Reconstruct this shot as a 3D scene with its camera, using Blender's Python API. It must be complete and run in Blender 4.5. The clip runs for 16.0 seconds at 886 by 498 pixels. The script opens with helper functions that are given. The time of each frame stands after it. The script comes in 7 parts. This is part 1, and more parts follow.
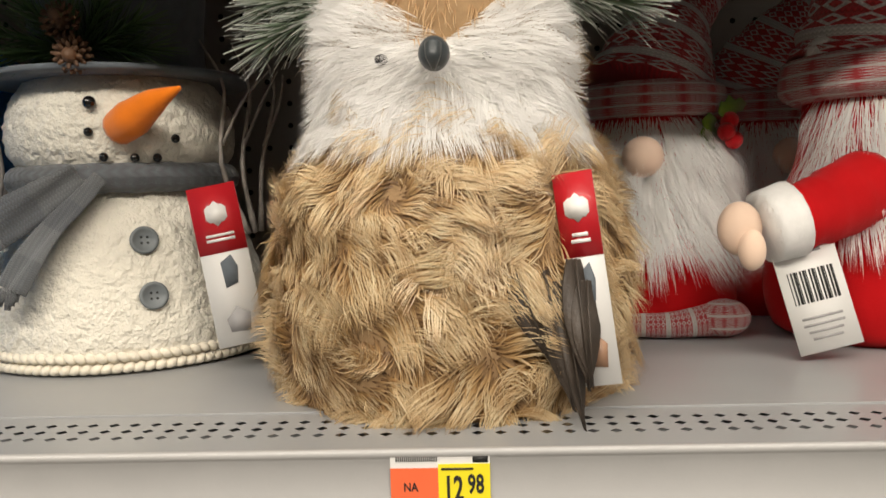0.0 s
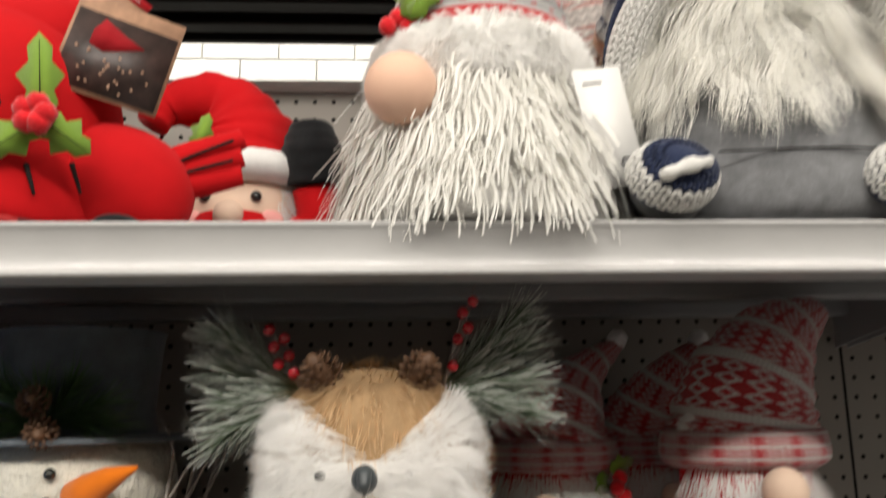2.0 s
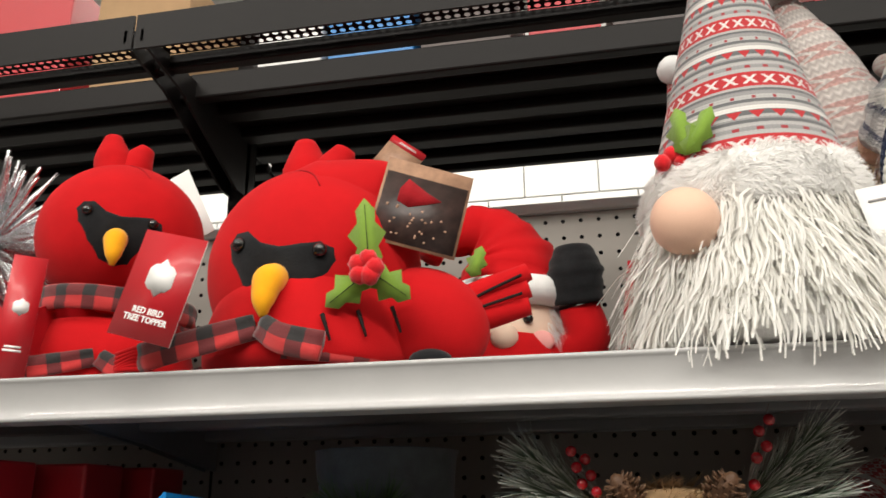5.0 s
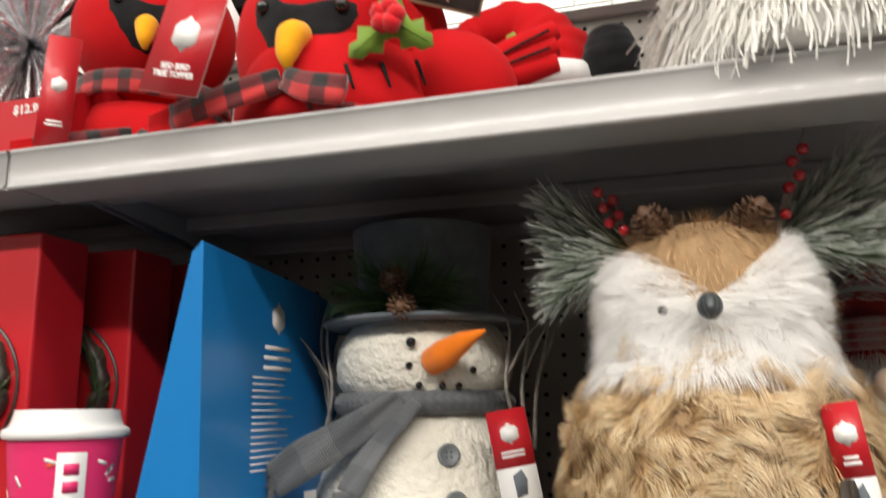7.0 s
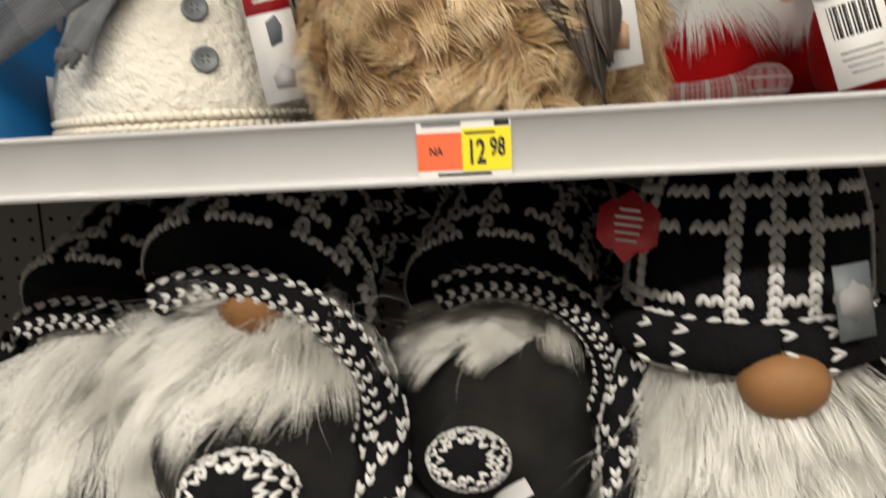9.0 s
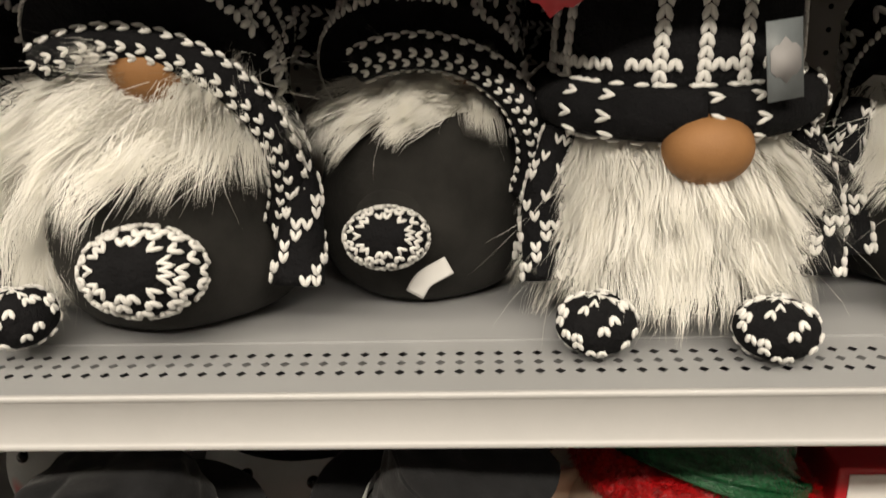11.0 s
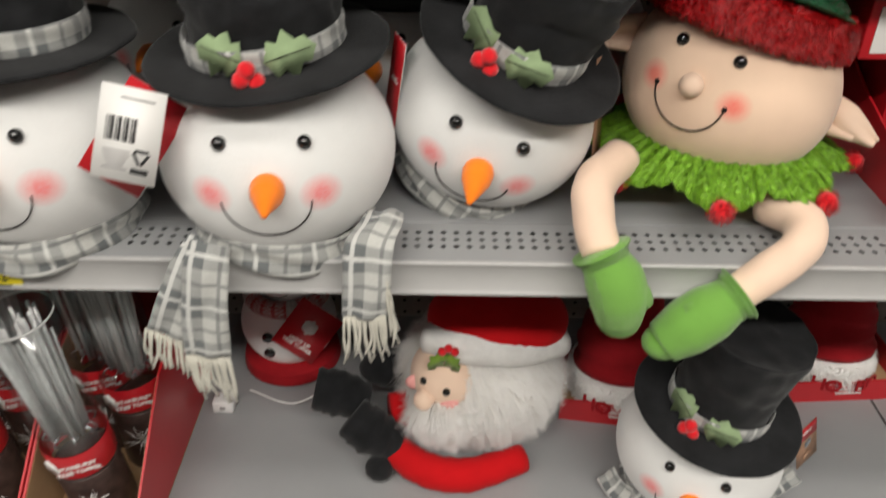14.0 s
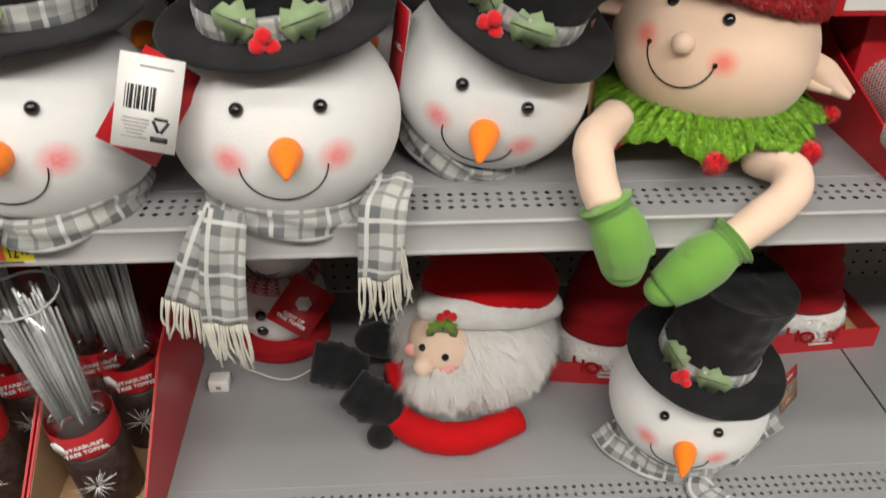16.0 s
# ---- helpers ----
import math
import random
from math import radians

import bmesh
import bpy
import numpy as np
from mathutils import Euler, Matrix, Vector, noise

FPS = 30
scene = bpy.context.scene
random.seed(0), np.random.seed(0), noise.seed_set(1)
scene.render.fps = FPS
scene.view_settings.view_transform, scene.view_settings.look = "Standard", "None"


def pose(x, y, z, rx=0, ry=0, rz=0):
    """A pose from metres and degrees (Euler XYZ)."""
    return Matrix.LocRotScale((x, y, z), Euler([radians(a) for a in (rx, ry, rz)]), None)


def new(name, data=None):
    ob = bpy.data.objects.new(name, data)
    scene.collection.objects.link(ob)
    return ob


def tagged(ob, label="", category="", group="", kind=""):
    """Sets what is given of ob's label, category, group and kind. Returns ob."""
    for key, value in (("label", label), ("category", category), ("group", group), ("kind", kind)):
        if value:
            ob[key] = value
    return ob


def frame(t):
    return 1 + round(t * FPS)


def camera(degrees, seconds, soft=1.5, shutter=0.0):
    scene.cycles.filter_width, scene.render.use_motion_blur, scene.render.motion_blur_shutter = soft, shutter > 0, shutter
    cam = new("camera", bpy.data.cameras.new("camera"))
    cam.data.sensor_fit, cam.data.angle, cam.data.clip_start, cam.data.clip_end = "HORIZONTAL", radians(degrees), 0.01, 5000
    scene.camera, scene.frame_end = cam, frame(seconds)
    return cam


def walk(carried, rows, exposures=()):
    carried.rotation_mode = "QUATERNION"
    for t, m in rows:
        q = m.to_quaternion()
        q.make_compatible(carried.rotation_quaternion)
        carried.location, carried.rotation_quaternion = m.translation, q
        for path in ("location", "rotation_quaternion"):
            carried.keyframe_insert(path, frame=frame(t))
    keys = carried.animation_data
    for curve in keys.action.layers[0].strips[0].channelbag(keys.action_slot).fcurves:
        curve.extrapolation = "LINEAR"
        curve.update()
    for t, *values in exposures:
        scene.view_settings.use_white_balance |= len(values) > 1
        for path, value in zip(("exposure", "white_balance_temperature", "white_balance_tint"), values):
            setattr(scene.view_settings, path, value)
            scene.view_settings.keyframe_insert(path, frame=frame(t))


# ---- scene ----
cam = camera(57.7, 16.0, soft=1.5, shutter=0.4)
PATH = [
    (0, 0.0210, -0.4068, 1.7057, 2.27, -4.40, -1.64),
    (0.5, 0.0275, -0.4140, 1.7137, 2.69, -2.77, -1.19),
    (1, 0.0369, -0.4221, 1.7190, 3.38, 0.38, -0.82),
    (1.5, 0.0492, -0.4289, 1.7513, 2.33, 6.10, -0.52),
    (2, 0.0240, -0.5159, 1.8265, -3.29, 11.21, -0.90),
    (2.5, 0.0287, -0.5382, 1.8562, -4.49, 16.90, -0.86),
    (3, 0.0204, -0.5551, 1.8587, -4.21, 19.76, -1.51),
    (3.5, 0.0076, -0.5625, 1.8567, -0.75, 20.41, -1.40),
    (4, -0.0254, -0.5657, 1.8562, 5.04, 19.25, -0.62),
    (4.2, -0.0451, -0.5691, 1.8529, 6.39, 19.04, -0.59),
    (6.3, -0.0449, -0.5936, 1.7965, 15.55, 13.99, -0.96),
    (6.5, -0.0510, -0.5829, 1.7739, 14.92, 13.23, -1.12),
    (7, -0.0272, -0.5410, 1.7096, 15.64, 11.54, -0.99),
    (7.7, 0.0205, -0.4683, 1.6500, 16.06, 5.60, -2.25),
    (8, 0.0198, -0.4594, 1.6211, 14.24, 3.23, -2.28),
    (8.5, 0.0310, -0.4462, 1.5905, 10.80, -2.41, -3.10),
    (9, 0.0430, -0.4416, 1.5592, 7.40, -8.07, -3.00),
    (9.2, 0.0488, -0.4368, 1.5486, 6.38, -10.40, -3.02),
    (11.3, 0.0449, -0.4242, 1.4806, 2.54, -20.07, -1.76),
    (11.5, 0.0414, -0.4260, 1.4628, 2.54, -21.03, -1.60),
    (12, 0.0383, -0.4329, 1.4246, 2.61, -23.66, -1.42),
    (12.5, 0.0457, -0.4430, 1.3888, 2.60, -26.86, -1.28),
    (13, 0.0488, -0.4622, 1.3654, 2.43, -29.59, -0.95),
    (13.5, 0.0161, -0.5034, 1.3493, 1.40, -31.87, -0.14),
    (14, -0.0667, -0.6206, 1.3249, 0.21, -33.22, 0.64),
    (14.5, -0.1104, -0.7001, 1.2876, -1.09, -34.02, 1.05),
    (15, -0.1196, -0.7014, 1.2861, -2.66, -34.57, 1.10),
    (15.5, -0.1123, -0.6898, 1.2828, -3.61, -34.58, 0.88),
    (16, -0.1236, -0.6573, 1.3129, -3.89, -33.80, 0.59),
]
walk(cam, [(t, pose(x, y, z, 90 + pitch, 0, yaw) @ pose(0, 0, 0, 0, 0, roll)) for t, x, y, z, yaw, pitch, roll in PATH],
     exposures=[(0.0, -0.28, 6980, 10), (1.2, -0.28, 6900, 10), (2.6, -0.28, 6550, 9), (4.2, -0.28, 6550, 9), (7.0, -0.14, 6550, 10), (8.4, -0.18, 6650, 10),
                (9.2, -0.22, 6800, 10), (11.3, -0.06, 7300, 10), (12.5, -0.22, 6900, 11), (13.2, -0.36, 6650, 10), (14.5, -0.34, 6500, 9), (16.0, -0.32, 6500, 9)])

# ---- world and light ----
world = bpy.data.worlds.new("world")
scene.world = world
world.use_nodes = True
world.node_tree.nodes["Background"].inputs[0].default_value = (0.9, 0.95, 1.0, 1)
world.node_tree.nodes["Background"].inputs[1].default_value = 0.008
scene.view_settings.exposure = 0.0


def strip_lamp(x, y, z, sx, sy, watts, colour=(1.0, 0.95, 0.88)):
    d = bpy.data.lights.new("ceiling_tube", "AREA")
    d.shape, d.size, d.size_y, d.energy, d.color = "RECTANGLE", sx, sy, watts, colour
    o = new("ceiling_tube", d)
    o.location = (x, y, z)
    return o


strip_lamp(0, -1.3, 4.4, 7.0, 0.35, 104)
strip_lamp(0, 2.6, 4.6, 7.0, 0.3, 190)
strip_lamp(0, -3.4, 4.4, 7.0, 0.35, 500)


# ---- materials ----
def nodes_of(name):
    m = bpy.data.materials.new(name)
    m.use_nodes = True
    t = m.node_tree
    return m, t, t.nodes["Principled BSDF"]


def mth(t, op, a, b=None, c=None):
    n = t.nodes.new("ShaderNodeMath")
    n.operation = op
    for i, v in enumerate((a, b, c)):
        if v is None:
            continue
        if isinstance(v, (int, float)):
            n.inputs[i].default_value = v
        else:
            t.links.new(v, n.inputs[i])
    return n.outputs[0]


def mixc(t, fac, a, b, mode="MIX"):
    n = t.nodes.new("ShaderNodeMix")
    n.data_type, n.blend_type = "RGBA", mode
    for i, v in ((0, fac), (6, a), (7, b)):
        if isinstance(v, (int, float)):
            n.inputs[i].default_value = v
        elif isinstance(v, tuple):
            n.inputs[i].default_value = (*v[:3], 1)
        else:
            t.links.new(v, n.inputs[i])
    return n.outputs[2]


def noise_tex(t, scale, detail=4, coord="Object", rough=0.6):
    c = t.nodes.new("ShaderNodeTexCoord")
    n = t.nodes.new("ShaderNodeTexNoise")
    n.inputs["Scale"].default_value, n.inputs["Detail"].default_value, n.inputs["Roughness"].default_value = scale, detail, rough
    t.links.new(c.outputs[coord], n.inputs["Vector"])
    return n.outputs["Fac"]


def uvs(t):
    c = t.nodes.new("ShaderNodeTexCoord")
    s = t.nodes.new("ShaderNodeSeparateXYZ")
    t.links.new(c.outputs["UV"], s.inputs[0])
    return s.outputs[0], s.outputs[1]


def ramp(t, fac, stops, interp="LINEAR"):
    n = t.nodes.new("ShaderNodeValToRGB")
    e = n.color_ramp.elements
    n.color_ramp.interpolation = interp
    while len(e) < len(stops):
        e.new(0.5)
    for i, (p, c) in enumerate(stops):
        e[i].position, e[i].color = p, (*c, 1)
    t.links.new(fac, n.inputs[0])
    return n.outputs[0]


def bump(t, b, height, strength=0.3, dist=0.002):
    n = t.nodes.new("ShaderNodeBump")
    n.inputs["Strength"].default_value, n.inputs["Distance"].default_value = strength, dist
    t.links.new(height, n.inputs["Height"])
    t.links.new(n.outputs[0], b.inputs["Normal"])


def finish(t, b, col, rough, metal=0.0, sheen=0.0, coat=0.0):
    if isinstance(col, tuple):
        b.inputs["Base Color"].default_value = (*col, 1)
    else:
        t.links.new(col, b.inputs["Base Color"])
    b.inputs["Roughness"].default_value, b.inputs["Metallic"].default_value = rough, metal
    b.inputs["Sheen Weight"].default_value = sheen
    b.inputs["Coat Weight"].default_value = coat


def mat(name, col, rough=0.6, var=0.18, scale=25, bs=0.25, bscale=600, metal=0.0, sheen=0.0, coat=0.0, dist=0.001, gloss=None):
    m, t, b = nodes_of(name)
    a = noise_tex(t, scale, 5)
    dark = tuple(c * (1 - var) for c in col)
    light = tuple(min(1, c * (1 + var * 0.6)) for c in col)
    c1 = ramp(t, a, [(0.3, dark), (0.7, light)])
    fine = noise_tex(t, bscale, 3)
    c2 = mixc(t, mth(t, "MULTIPLY", fine, var), c1, tuple(c * 0.55 for c in col))
    finish(t, b, c2, rough, metal, sheen, coat)
    b.inputs["Specular IOR Level"].default_value = gloss if gloss is not None else (0.12 if rough >= 0.8 else 0.5)
    if bs:
        bump(t, b, fine, bs, dist)
    return m


def fur_mat(name, stops, rough=0.5, hue=0.25, tint=(0.5, 0.35, 0.2), through_light=0.28):
    """Hair: colour runs from root to tip along v, and each strand differs by u."""
    m, t, b = nodes_of(name)
    u, v = uvs(t)
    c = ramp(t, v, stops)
    c = mixc(t, mth(t, "MULTIPLY", u, hue), c, tint, "MULTIPLY")
    n = noise_tex(t, 30, 3)
    c = mixc(t, mth(t, "MULTIPLY", n, 0.2), c, tuple(k * 0.6 for k in stops[-1][1]))
    finish(t, b, c, rough)
    tr = t.nodes.new("ShaderNodeBsdfTranslucent")
    t.links.new(c, tr.inputs["Color"])
    mx = t.nodes.new("ShaderNodeMixShader")
    mx.inputs[0].default_value = through_light
    t.links.new(b.outputs[0], mx.inputs[1])
    t.links.new(tr.outputs[0], mx.inputs[2])
    t.links.new(mx.outputs[0], t.nodes["Material Output"].inputs["Surface"])
    return m


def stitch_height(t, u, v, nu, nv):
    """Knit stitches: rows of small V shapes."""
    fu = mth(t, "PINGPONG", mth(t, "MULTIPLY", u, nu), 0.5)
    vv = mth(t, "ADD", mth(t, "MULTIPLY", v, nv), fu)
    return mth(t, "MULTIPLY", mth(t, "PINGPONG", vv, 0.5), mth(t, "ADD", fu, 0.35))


def knit_bands(name, stops, nu, nv, motif=(0.8, 0.8, 0.8), rough=0.85, every=2, dist=0.002, times=1.0, around=False):
    """A knitted hat with colour bands along v and small motifs inside every second band."""
    m, t, b = nodes_of(name)
    u, v = uvs(t)
    v0 = v
    if times != 1:
        v = mth(t, "FRACT", mth(t, "MULTIPLY", v, times))
    c = ramp(t, u if around else v, stops, "CONSTANT")
    if motif:
        bu = mth(t, "FRACT", mth(t, "MULTIPLY", u, nu / 6))
        bv = mth(t, "FRACT", mth(t, "MULTIPLY", v, len(stops)))
        d = mth(t, "ADD", mth(t, "ABSOLUTE", mth(t, "SUBTRACT", bu, 0.5)), mth(t, "ABSOLUTE", mth(t, "SUBTRACT", bv, 0.5)))
        k = mth(t, "MULTIPLY", mth(t, "GREATER_THAN", d, 0.25), mth(t, "LESS_THAN", d, 0.48))
        band = mth(t, "LESS_THAN", mth(t, "MODULO", mth(t, "FLOOR", mth(t, "MULTIPLY", v, len(stops))), every), 0.5)
        c = mixc(t, mth(t, "MULTIPLY", k, band), c, motif)
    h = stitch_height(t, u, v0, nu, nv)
    # crease shade between stitches painted into the colour, by stitch height
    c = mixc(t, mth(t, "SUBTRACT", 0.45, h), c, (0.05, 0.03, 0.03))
    finish(t, b, c, rough, sheen=0.3)
    bump(t, b, h, 0.8, dist)
    return m


def plaid(name, base, mid, dark, k=30.0, line=None, rough=0.85):
    """Woven check; u and v in metres."""
    m, t, b = nodes_of(name)
    u, v = uvs(t)

    def bands(x):
        f = mth(t, "FRACT", mth(t, "MULTIPLY", x, k))
        return mth(t, "LESS_THAN", f, 0.42), mth(t, "LESS_THAN", mth(t, "ABSOLUTE", mth(t, "SUBTRACT", f, 0.71)), 0.035)

    a, la = bands(u)
    c, lc = bands(v)
    s = mth(t, "MULTIPLY", mth(t, "ADD", a, c), 0.5)
    col = ramp(t, s, [(0.0, base), (0.25, mid), (0.75, dark)], "CONSTANT")
    if line:
        col = mixc(t, mth(t, "MULTIPLY", mth(t, "MAXIMUM", la, lc), 0.75), col, line)
    w = mth(t, "PINGPONG", mth(t, "MULTIPLY", mth(t, "ADD", u, v), 900), 0.5)
    col = mixc(t, mth(t, "MULTIPLY", w, 0.3), col, dark)
    n = noise_tex(t, 400, 3)
    finish(t, b, col, rough, sheen=0.3)
    bump(t, b, n, 0.35, 0.001)
    return m


def glass_mat(name, tint=(0.93, 0.95, 0.95)):
    """Thin clear plastic: light passes straight through, with a faint gloss."""
    m, t, b = nodes_of(name)
    tr = t.nodes.new("ShaderNodeBsdfTransparent")
    tr.inputs["Color"].default_value = (*tint, 1)
    gl = t.nodes.new("ShaderNodeBsdfGlossy")
    gl.inputs["Roughness"].default_value = 0.08
    mx = t.nodes.new("ShaderNodeMixShader")
    mx.inputs[0].default_value = 0.07
    t.links.new(tr.outputs[0], mx.inputs[1])
    t.links.new(gl.outputs[0], mx.inputs[2])
    t.links.new(mx.outputs[0], t.nodes["Material Output"].inputs["Surface"])
    return m


M = {}
M["steel"] = mat("shelf_grey_paint", (0.31, 0.315, 0.32), 0.38, 0.06, 6, 0.05, 900, coat=0.1)
M["steel_dark"] = mat("shelf_dark_paint", (0.0075, 0.006, 0.0055), 0.5, 0.15, 8, 0.05, 900, gloss=0.2)
M["lip"] = mat("shelf_lip_paint", (0.46, 0.455, 0.45), 0.33, 0.06, 10, 0.05, 700, coat=0.2)
M["peg"] = mat("pegboard_cream", (0.29, 0.265, 0.235), 0.6, 0.06, 8, 0.1, 500)
# near-black that stands for the shade inside holes and slots
M["hole"] = mat("cavity_shade", (0.02, 0.02, 0.02), 0.9, 0.1)
M["wall"] = mat("wall_white_block", (0.80, 0.80, 0.78), 0.7, 0.05, 4, 0.2, 120)
M["mortar"] = mat("wall_joint", (0.66, 0.66, 0.64), 0.9, 0.08)
M["floor"] = mat("floor_vinyl", (0.34, 0.335, 0.32), 0.3, 0.1, 3)
M["ceil"] = mat("ceiling_white", (0.75, 0.75, 0.74), 0.9, 0.05)
M["goods"] = mat("far_goods", (0.19, 0.16, 0.15), 0.7, 0.5, 2)
M["white_felt"] = mat("white_felt", (0.80, 0.80, 0.79), 0.85, 0.05, 30, 0.5, 350, sheen=0.5)
M["red_felt"] = mat("red_felt", (0.53, 0.007, 0.010), 0.88, 0.12, 20, 0.25, 500, sheen=0.05)
M["red_dark"] = mat("deep_red_felt", (0.36, 0.012, 0.018), 0.85, 0.2, 25, 0.3, 450, sheen=0.05)
M["black_felt"] = mat("black_felt", (0.017, 0.0175, 0.019), 0.92, 0.5, 30, 0.5, 400, sheen=0.12)
M["char_felt"] = mat("charcoal_felt", (0.026, 0.025, 0.023), 0.88, 0.45, 22, 0.5, 350, sheen=0.03)
M["grey_felt"] = mat("grey_felt", (0.22, 0.225, 0.235), 0.9, 0.35, 60, 0.4, 400, sheen=0.4)
M["slate_felt"] = mat("slate_felt", (0.13, 0.15, 0.17), 0.9, 0.2, 60, 0.4, 400, sheen=0.3)
M["skin"] = mat("peach_cloth", (0.80, 0.50, 0.36), 0.7, 0.06, 15, 0.2, 700, sheen=0.2)
M["skin_pale"] = mat("pale_peach_cloth", (0.82, 0.60, 0.46), 0.75, 0.05, 15, 0.2, 700, sheen=0.2)
M["brown_nose"] = mat("brown_cloth", (0.27, 0.125, 0.042), 0.7, 0.12, 30, 0.3, 600)
M["orange"] = mat("orange_felt", (0.92, 0.22, 0.012), 0.8, 0.12, 30, 0.3, 500, sheen=0.3)
M["blush"] = mat("pink_blush", (0.86, 0.40, 0.37), 0.9, 0.05, 30, 0.4, 350)
M["eye"] = mat("black_bead", (0.008, 0.008, 0.008), 0.08, 0.1, bs=0, coat=0.5)
M["thread"] = mat("black_thread", (0.02, 0.016, 0.015), 0.8, 0.1)
M["holly"] = mat("green_felt_leaf", (0.20, 0.33, 0.045), 0.8, 0.15, 40, 0.3, 500, sheen=0.2)
M["sage"] = mat("sage_cloth_leaf", (0.27, 0.36, 0.20), 0.85, 0.15, 60, 0.3, 500)
M["berry"] = mat("red_pompom", (0.75, 0.012, 0.02), 0.8, 0.25, 150, 0.8, 700, sheen=0.4)
M["gold_yarn"] = mat("golden_yarn", (0.62, 0.40, 0.03), 0.9, 0.25, 80, 0.5, 600, sheen=0.3)
M["berry_gloss"] = mat("red_gloss_berry", (0.5, 0.01, 0.02), 0.2, 0.3, 120, 0.1, 300, coat=0.5)
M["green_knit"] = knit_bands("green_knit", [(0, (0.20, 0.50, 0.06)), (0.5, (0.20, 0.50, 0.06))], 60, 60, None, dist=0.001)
M["tinsel_green"] = mat("green_tinsel_cloth", (0.26, 0.55, 0.035), 0.4, 0.6, 250, 1.0, 260, dist=0.004)
M["tinsel_red"] = mat("red_tinsel_cloth", (0.46, 0.004, 0.007), 0.3, 0.6, 220, 1.0, 200, dist=0.004)
M["tinsel_dark"] = mat("dark_green_sequin", (0.006, 0.085, 0.028), 0.25, 0.6, 200, 1.0, 220, dist=0.003)
M["silver"] = mat("silver_tinsel", (0.82, 0.82, 0.84), 0.22, 0.3, 300, 0.5, 400, metal=1.0)
M["wire"] = mat("pale_tinsel_wire", (0.80, 0.80, 0.80), 0.35, 0.3, 200, 0.3, 400, metal=0.25)
M["chenille"] = mat("cream_sherpa", (0.80, 0.76, 0.66), 0.9, 0.08, 60, 1.0, 130, sheen=0.4, dist=0.006)
M["cream"] = mat("cream_braid", (0.78, 0.72, 0.60), 0.9, 0.1, 80, 0.5, 300, sheen=0.3)
M["button"] = mat("grey_button", (0.16, 0.18, 0.19), 0.45, 0.15, 60, 0.1, 300)
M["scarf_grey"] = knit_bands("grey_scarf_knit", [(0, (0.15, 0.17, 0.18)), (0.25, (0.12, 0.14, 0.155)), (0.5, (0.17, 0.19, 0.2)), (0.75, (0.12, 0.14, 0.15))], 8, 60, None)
M["blue_card"] = mat("blue_card", (0.008, 0.19, 0.52), 0.35, 0.06, 5, 0.05, 200, coat=0.2)
M["red_card"] = mat("red_card", (0.50, 0.012, 0.02), 0.4, 0.08, 6, 0.05, 200, coat=0.2)
M["kraft"] = mat("brown_card", (0.45, 0.29, 0.16), 0.8, 0.12, 15, 0.2, 300)
M["white_card"] = mat("white_card", (0.80, 0.79, 0.77), 0.5, 0.04, 10, 0.05, 300)
M["pink_card"] = mat("pink_paper_cup", (0.80, 0.03, 0.16), 0.5, 0.06, 20, 0.05, 300)
M["lid"] = mat("white_plastic", (0.82, 0.82, 0.81), 0.35, 0.04, 20, 0.05, 300)
M["ink"] = mat("black_ink", (0.02, 0.02, 0.02), 0.6, 0.1, bs=0)
M["ink_grey"] = mat("grey_ink", (0.32, 0.31, 0.31), 0.6, 0.1, bs=0)
M["print_dark"] = mat("dark_print", (0.06, 0.035, 0.03), 0.4, 0.9, 60, 0, 200)
M["print_tan"] = mat("tan_print", (0.42, 0.24, 0.15), 0.5, 0.4, 60, 0, 200)
M["lab_orange"] = mat("orange_label", (0.90, 0.16, 0.06), 0.5, 0.05, 20, 0, 200)
M["lab_yellow"] = mat("yellow_label", (0.90, 0.76, 0.03), 0.5, 0.05, 20, 0, 200)
M["twig"] = mat("frosted_twig", (0.40, 0.36, 0.33), 0.8, 0.4, 120, 0.5, 400)
M["needle"] = fur_mat("frosted_needle", [(0.0, (0.05, 0.10, 0.035)), (0.45, (0.13, 0.20, 0.11)), (0.8, (0.62, 0.66, 0.62)), (1.0, (0.8, 0.8, 0.78))], 0.6, 0.5, (0.5, 0.6, 0.45))
M["needle_plain"] = fur_mat("green_needle", [(0.0, (0.03, 0.075, 0.02)), (1.0, (0.10, 0.18, 0.07))], 0.5, 0.4, (0.5, 0.6, 0.4))
M["cone"] = mat("brown_pinecone", (0.14, 0.07, 0.035), 0.6, 0.4, 90, 0.4, 400)
M["feather"] = mat("brown_feather", (0.05, 0.036, 0.026), 0.5, 0.35, 40, 0.6, 500, sheen=0.0)
M["beak_dark"] = mat("dark_beak", (0.055, 0.065, 0.07), 0.3, 0.3, 60, 0.2, 300)
M["beak_yellow"] = mat("yellow_felt", (0.95, 0.42, 0.01), 0.8, 0.1, 40, 0.3, 500, sheen=0.2)
# dark roots paint shade between locks, cream middle paints highlights; tips are dark brown
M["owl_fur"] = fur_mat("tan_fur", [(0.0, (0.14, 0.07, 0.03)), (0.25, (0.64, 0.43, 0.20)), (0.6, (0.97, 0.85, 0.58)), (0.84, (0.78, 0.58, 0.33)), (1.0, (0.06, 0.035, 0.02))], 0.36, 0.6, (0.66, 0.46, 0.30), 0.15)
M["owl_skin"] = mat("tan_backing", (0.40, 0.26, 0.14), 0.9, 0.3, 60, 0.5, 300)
M["fawn_fur"] = fur_mat("fawn_fur", [(0.0, (0.48, 0.28, 0.13)), (0.6, (0.74, 0.52, 0.30)), (1.0, (0.84, 0.68, 0.46))], 0.5, 0.35, (0.8, 0.62, 0.45))
